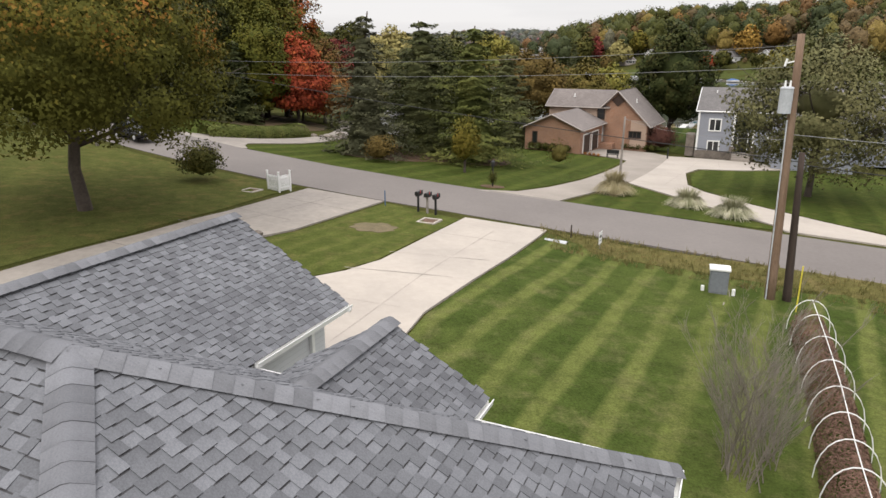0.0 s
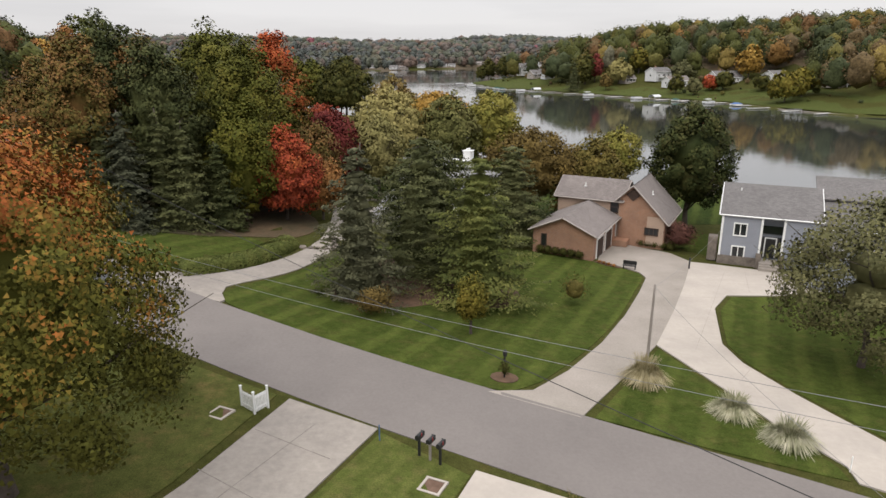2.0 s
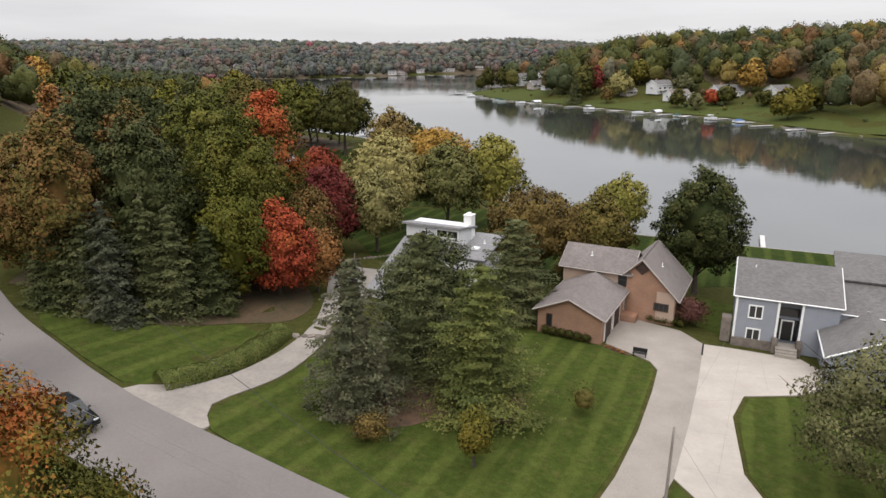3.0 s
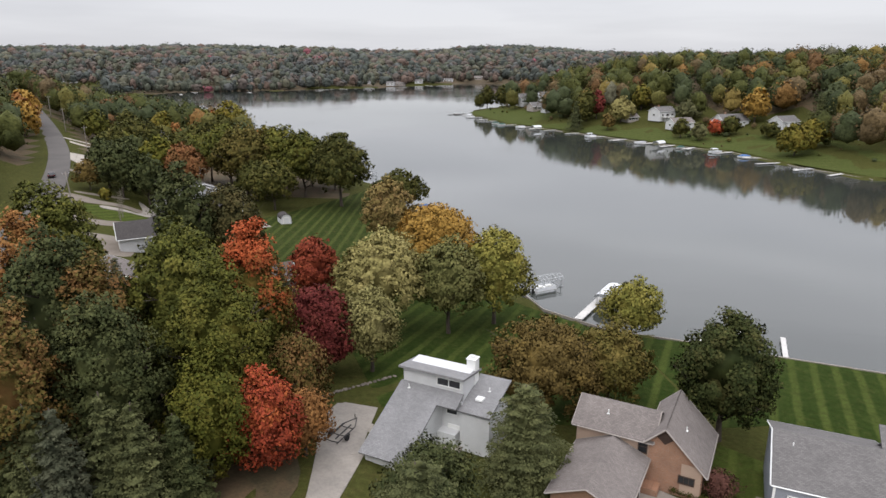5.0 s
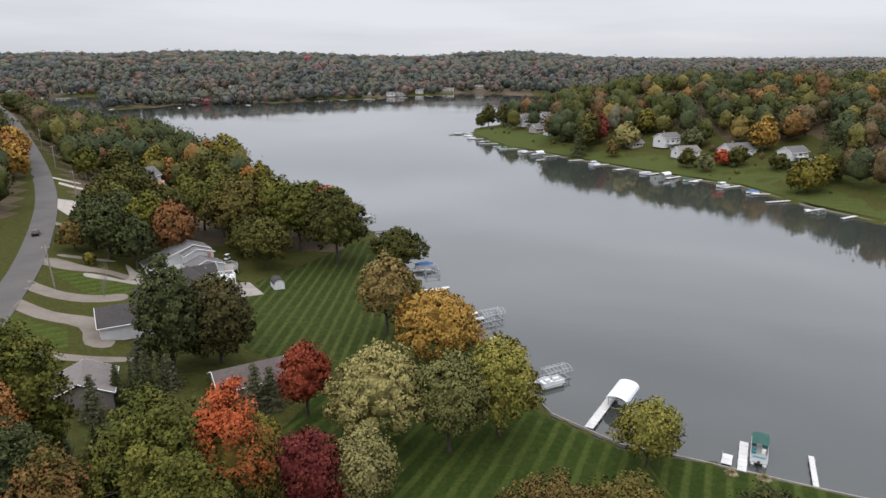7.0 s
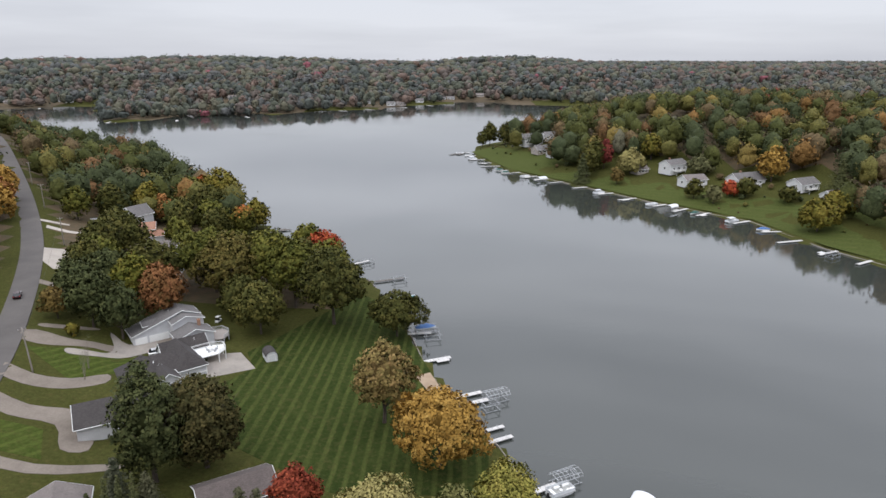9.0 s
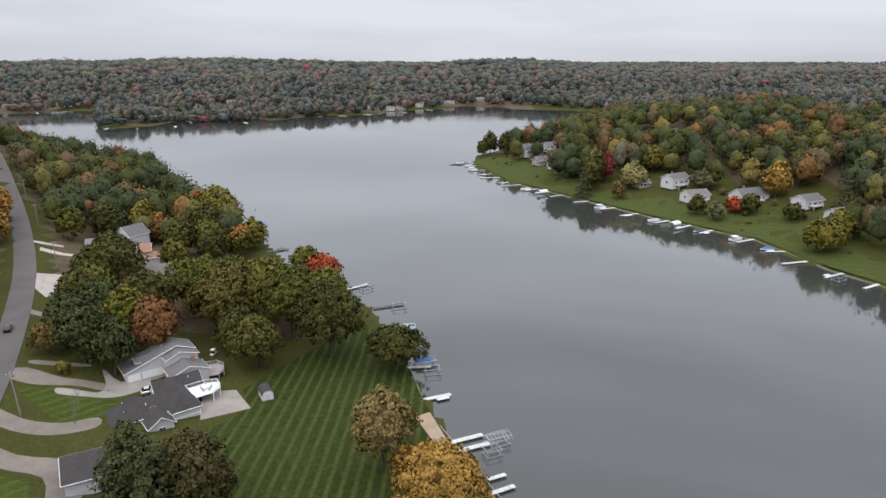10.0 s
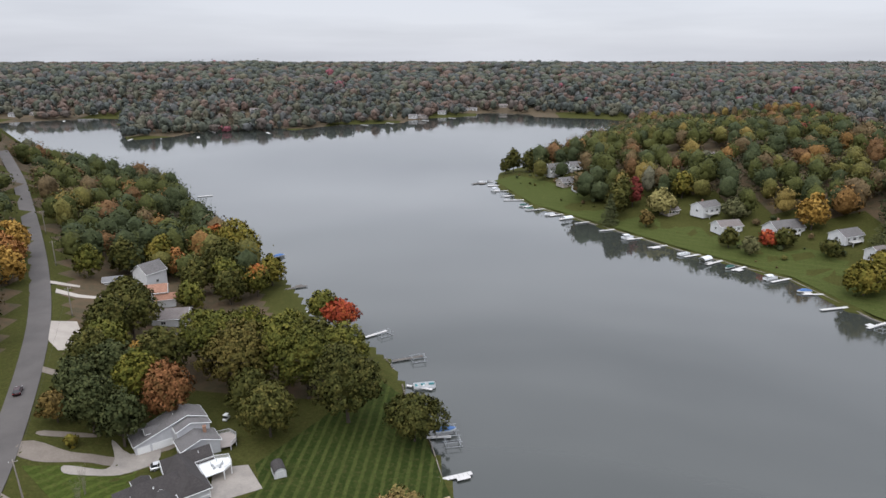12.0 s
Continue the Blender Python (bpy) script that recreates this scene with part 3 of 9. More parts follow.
def leaf_mesh(name, V, F, N=None):
    """Leaves as one mesh. N: the bough's own outward direction for each vertex, so that boughs shade as rounded masses."""
    me = bpy.data.meshes.new(name)
    me.vertices.add(len(V))
    me.vertices.foreach_set("co", np.asarray(V, np.float32).ravel())
    me.loops.add(F.size)
    me.loops.foreach_set("vertex_index", F.astype(np.int32).ravel())
    me.polygons.add(len(F))
    me.polygons.foreach_set("loop_start", np.arange(0, F.size, F.shape[1], dtype=np.int32))
    me.update(calc_edges=True)
    if N is not None:
        me.normals_split_custom_set_from_vertices(np.asarray(N, np.float32))
    return me


def trunk_mesh(rng, H, W, girth, base, fork=True, limbs=9, sub=2):
    """A tapered trunk with limbs that reach into the crown."""
    bm = bmesh.new()
    top = H * (0.55 if fork else 0.97)
    pts = [(0, 0, -0.3)] + [(rng.normal(0, 0.02 * W * k), rng.normal(0, 0.02 * W * k), top * k) for k in (0.02, 0.25, 0.5, 0.75, 1.0)]
    tube(bm, pts, [girth * 1.5, girth * 1.25, girth, girth * 0.85, girth * 0.6, girth * 0.25], 8)
    for i in range(limbs if fork else 0):
        z0 = H * rng.uniform(max(base * 0.7, 0.12), 0.5)
        a, reach = i * 2.4 + rng.uniform(-0.4, 0.4), W * rng.uniform(0.22, 0.42)
        z1 = z0 + H * rng.uniform(0.14, 0.36)
        p0 = Vector((0, 0, z0))
        p2 = Vector((math.cos(a) * reach, math.sin(a) * reach, z1))
        p1 = p0.lerp(p2, 0.5) + Vector((0, 0, -0.03 * H))
        tube(bm, [p0, p1, p2], [girth * 0.45, girth * 0.3, girth * 0.1], 5)
        for _ in range(sub):
            b = a + rng.uniform(-0.9, 0.9)
            q = p1.lerp(p2, rng.uniform(0.1, 0.8))
            tube(bm, [q, q + Vector((math.cos(b), math.sin(b), rng.uniform(0.2, 0.9))) * reach * 0.5], [girth * 0.16, girth * 0.05], 4)
    return bm


def tree(x, y, H, W, leaf_kind, label, shape="broad", count=1500, leaf=0.35, seed=1, base=0.25, girth=None, sink=0.0, category="tree", cover=1.5, limbs=9, **kw):
    """A tree with its trunk and its crown; cover: how often its leaves would cover it."""
    rng = np.random.default_rng(seed)
    ob = thing("tree", label, category, pose(x, y, ground_at(x, y) - sink, 0, 0, rng.uniform(0, 360)))
    girth = girth or 0.018 * H
    if shape == "broad":
        area = 4 * math.pi * (W * W / 4 * H * (1 - base) / 2) ** (2 / 3)
        leaf = leaf * 0.62
        count = int(min(cover * area / (1.25 * leaf ** 2), 90000))
        body = crown(rng, count, base=base, aspect=H / W, **kw)
    else:
        count, leaf = int(count * 3.3), leaf * 0.6
        body = conifer(rng, count, base=base, **kw)
    V, F, N = grown(body, H, W, leaf, rng)
    part("trunk", trunk_mesh(rng, H, W, girth, base, shape == "broad", limbs), BARK, ob, smooth=True)
    mesh_part("crown", leaf_mesh("crown", V, F, N), LEAF[leaf_kind], ob)
    return ob


def wood(name, spots, templates, kinds, label, rng, size=0.035):
    """A wood that nobody could count: many crowns in one mesh. spots: x, y, ground, height, width, kind."""
    VV, FF, MI, NN, off = [], [], [], [], 0
    for x, y, z, H, W, k in spots:
        V, F, N = grown(templates[rng.integers(len(templates))], H, W, W * size, rng)
        a = rng.uniform(0, math.tau)
        R = np.array([[math.cos(a), math.sin(a), 0], [-math.sin(a), math.cos(a), 0], [0, 0, 1]])
        Q = V @ R + np.array([x, y, z])
        VV.append(Q), FF.append(F + off), MI.append(np.full(len(F), int(k))), NN.append(N @ R)
        off += len(Q)
    me = leaf_mesh(name, np.vstack(VV), np.vstack(FF), np.vstack(NN))
    ob = mesh_part(name, me, [LEAF[k] for k in kinds])
    me.polygons.foreach_set("material_index", np.concatenate(MI).astype(np.int32))
    return tagged(ob, label, "woods", kind="stuff")


def scatter(rng, x0, x1, y0, y1, gap):
    gx, gy = np.meshgrid(np.arange(x0, x1, gap), np.arange(y0, y1, gap))
    return np.stack([gx.ravel(), gy.ravel()], 1) + rng.uniform(-0.45, 0.45, (gx.size, 2)) * gap


# f_ kinds: distance haze painted in as greyed, bluish leaf colours
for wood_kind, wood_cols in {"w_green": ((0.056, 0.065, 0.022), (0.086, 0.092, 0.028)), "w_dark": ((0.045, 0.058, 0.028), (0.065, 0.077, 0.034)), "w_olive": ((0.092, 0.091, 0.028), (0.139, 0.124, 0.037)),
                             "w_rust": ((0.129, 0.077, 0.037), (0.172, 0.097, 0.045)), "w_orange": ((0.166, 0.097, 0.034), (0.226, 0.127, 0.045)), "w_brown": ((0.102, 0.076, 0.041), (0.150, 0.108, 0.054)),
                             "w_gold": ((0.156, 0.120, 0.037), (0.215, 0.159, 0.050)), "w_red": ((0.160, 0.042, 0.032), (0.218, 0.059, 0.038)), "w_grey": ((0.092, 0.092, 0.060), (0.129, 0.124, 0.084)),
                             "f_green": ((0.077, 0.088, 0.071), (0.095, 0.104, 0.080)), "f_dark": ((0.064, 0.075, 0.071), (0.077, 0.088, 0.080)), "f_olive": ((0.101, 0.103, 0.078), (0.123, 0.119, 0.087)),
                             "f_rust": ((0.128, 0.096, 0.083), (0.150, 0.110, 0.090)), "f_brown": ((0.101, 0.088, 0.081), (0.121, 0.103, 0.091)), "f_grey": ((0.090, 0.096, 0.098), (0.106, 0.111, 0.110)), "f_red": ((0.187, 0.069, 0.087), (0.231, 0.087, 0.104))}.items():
    LEAF[wood_kind] = leaves(wood_kind.replace("w_", "woodland_").replace("f_", "hazed_"), *wood_cols, patch=0.10 if wood_kind[0] == "w" else 0.02, island=0.3 if wood_kind[0] == "w" else 0.2, fine=1.2 if wood_kind[0] == "w" else 0.25, soft=0.45 if wood_kind[0] == "w" else 0.2)


def patchy(P, rng, shares, size):
    """Kinds of tree that stand in loose groups of their own."""
    n = len(shares)
    v = np.stack([swell(P[:, 0] + 911 * j, P[:, 1] - 577 * j, size) for j in range(n)], 1)
    v = np.log(np.array(shares)) + 1.25 * v - np.log(-np.log(rng.random((len(P), n))))
    return v.argmax(1)


HOUSES = ((71, 570), (86, 570), (74, 536), (80, 517), (139, 443), (122, 452), (141, 416), (165, 404), (186, 385), (188, 362), (197, 344), (163, 520))
FAR_CLEARINGS = ((-693, 1086), (-668, 1100), (-618, 1146), (-500, 1223), (-405, 1022), (-345, 985), (-312, 1074), (-180, 1126), (-112, 1118), (-75, 1098), (-32, 1160), (12, 1224), (73, 1261), (-198, 1150), (395, 1060), (425, 1050), (455, 1066), (490, 1050), (520, 1075), (560, 1060), (600, 1085))


def build_woods():
    rng = np.random.default_rng(7)
    kinds = ["w_green", "w_dark", "w_olive", "w_rust", "w_orange", "w_brown", "w_gold", "w_red", "w_grey"]
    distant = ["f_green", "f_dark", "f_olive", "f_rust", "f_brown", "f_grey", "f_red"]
    # wooded hill across the water
    P = scatter(rng, 20, 640, 180, 1000, 11.6)
    d, seg, _ = to_line(P, LAKE, True)
    view = np.abs(np.degrees(np.arctan2(P[:, 0], P[:, 1] - 20))) < 41
    keep = (seg >= NEAR_SHORE) & ~inside(P, LAKE) & (d > np.where(P[:, 1] > 480, 22, np.where(P[:, 0] > 190, 38, 27))) & view & (P[:, 0] < 40 + 0.66 * P[:, 1]) & (d < 240)
    keep &= ~((P[:, 1] > 640) & (d > 70) & (rng.random(len(P)) < 0.45))
    for hx, hy in HOUSES:
        keep &= np.hypot(P[:, 0] - hx - 3, P[:, 1] - hy - 2) > 11.5
        keep &= ~((np.abs((P[:, 0] - hx) * 0.6 + (P[:, 1] - hy) * 0.8) < 10) & (P[:, 0] < hx) & (P[:, 0] > hx - 34))
    P = P[keep]
    z = height(P)
    tem = []
    for s in range(6):
        tem.append(crown(np.random.default_rng(40 + s), 340, 24, base=0.05, fat=0.35, aspect=1.25, solid=0.62, ragged=0.9))
    dh, _, _ = to_line(P, LAKE, True)
    H = rng.uniform(11, 21, len(P)) + 5 * ease((130 - dh) / 60)
    k = patchy(P, rng, [0.27, 0.27, 0.12, 0.05, 0.05, 0.15, 0.07, 0.006, 0.02], 45)
    wood("woods", np.column_stack([P, z - 0.5, H, rng.uniform(12, 19, len(P)), k]), tem, kinds, "dense mixed autumn woods on the hill across the lake", rng, 0.040)
    # shrubs and low trees between the lake houses
    B = scatter(rng, 30, 330, 250, 620, 9)
    d, seg, _ = to_line(B, LAKE, True)
    B = B[(seg >= NEAR_SHORE) & ~inside(B, LAKE) & (d > 7) & (d < 60) & (rng.random(len(B)) < np.where(d < 22, 0.16, 0.30 + 0.012 * (d - 22)))]
    hb = rng.uniform(1.2, 5.0, len(B)) * ease((to_line(B, LAKE, True)[0] + 6) / 40)
    for hx, hy in HOUSES:
        hb = np.where((np.hypot(B[:, 0] - hx, B[:, 1] - hy) < 13) & (hb > 1.4), 1.4, hb)
        far_enough = np.hypot(B[:, 0] - hx, B[:, 1] - hy) > 8
        B, hb = B[far_enough], hb[far_enough]
    wood("shrubs", np.column_stack([B, height(B) - 0.2, hb, hb * rng.uniform(1.0, 1.5, len(B)), rng.choice(9, len(B), p=[0.3, 0.36, 0.1, 0.04, 0.02, 0.12, 0.02, 0.02, 0.02])]), tem, kinds, "dark shrubs and low trees between the lake houses", rng)
    # woods along the street towards the lake's left arm
    P = scatter(rng, -520, -60, 285, 700, 12.5)
    P2 = scatter(rng, -330, -75, 60, 330, 9.5)
    d, seg, _ = to_line(P, LAKE, True)
    dr, _, _ = to_line(P, STREET)
    P = P[(seg < NEAR_SHORE) & ~inside(P, LAKE) & (d > 8) & (dr > 10) & ((P[:, 1] > 330) | (d > 60)) & ~((P[:, 0] > -175) & (P[:, 1] < 335) & (dr < 70)) & (P[:, 0] > -0.72 * P[:, 1] - 20)]
    dr, rs, _ = to_line(P2, STREET)
    S = np.array(STREET)
    t = S[rs + 1, :2] - S[rs, :2]
    out = t[:, 0] * (P2[:, 1] - S[rs, 1]) - t[:, 1] * (P2[:, 0] - S[rs, 0]) > 0
    P2 = P2[out & (dr > np.where(P2[:, 1] > 248, 11, 20)) & (P2[:, 0] > -0.75 * P2[:, 1] - 30)]
    P = np.vstack([P, P2])
    z = height(P)
    H = rng.uniform(14, 25, len(P))
    k = patchy(P, rng, [0.42, 0.30, 0.09, 0.05, 0.015, 0.08, 0.025, 0.004, 0.01], 40)
    wood("woods", np.column_stack([P, z - 0.5, H, rng.uniform(13, 20, len(P)), k]), tem, kinds, "dense green and olive woods beside the street", rng, 0.040)
    # far shore and the ridges behind
    parts = []
    for y0, y1, gap in ((830, 1250, 15), (1250, 1700, 19), (1700, 2400, 28), (2400, 3400, 40), (3400, 4900, 62)):
        Q = scatter(rng, -0.74 * y1, 0.74 * y1, y0, y1, gap)
        d, seg, _ = to_line(Q, LAKE, True)
        Q = Q[(np.abs(Q[:, 0]) < 0.70 * Q[:, 1]) & (seg >= NEAR_SHORE) & ~inside(Q, LAKE) & (d > 9) & ((Q[:, 0] < 200) | (d > 255) | (Q[:, 1] > 990))]
        # clearings round the houses of the far shore
        for hx, hy in FAR_CLEARINGS:
            Q = Q[~((np.abs(Q[:, 0] - hx + 0.08 * (Q[:, 1] - hy)) < 13) & (Q[:, 1] < hy + 9) & (Q[:, 1] > hy - 34))]
        parts.append(np.column_stack([Q, np.full(len(Q), gap)]))
    Q = np.vstack(parts)
    z = height(Q[:, :2])
    far, farther = [], []
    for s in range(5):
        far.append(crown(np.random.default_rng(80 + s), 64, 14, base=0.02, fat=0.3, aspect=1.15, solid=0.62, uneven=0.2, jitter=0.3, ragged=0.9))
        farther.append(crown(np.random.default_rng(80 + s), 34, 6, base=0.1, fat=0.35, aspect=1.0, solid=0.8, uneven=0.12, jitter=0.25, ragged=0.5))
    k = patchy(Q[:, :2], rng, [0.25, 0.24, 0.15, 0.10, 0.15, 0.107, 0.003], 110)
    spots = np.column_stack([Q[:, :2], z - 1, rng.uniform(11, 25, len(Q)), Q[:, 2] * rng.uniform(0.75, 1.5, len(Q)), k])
    wood("woods", spots[Q[:, 1] < 1450], far, distant, "distant autumn woods on the far shore with haze greyed into the leaf colours", rng, 0.105)
    wood("woods", spots[Q[:, 1] >= 1450], farther, distant, "autumn woods on the ridges beyond the lake with haze painted into the leaf colours", rng, 0.075)

build_woods()

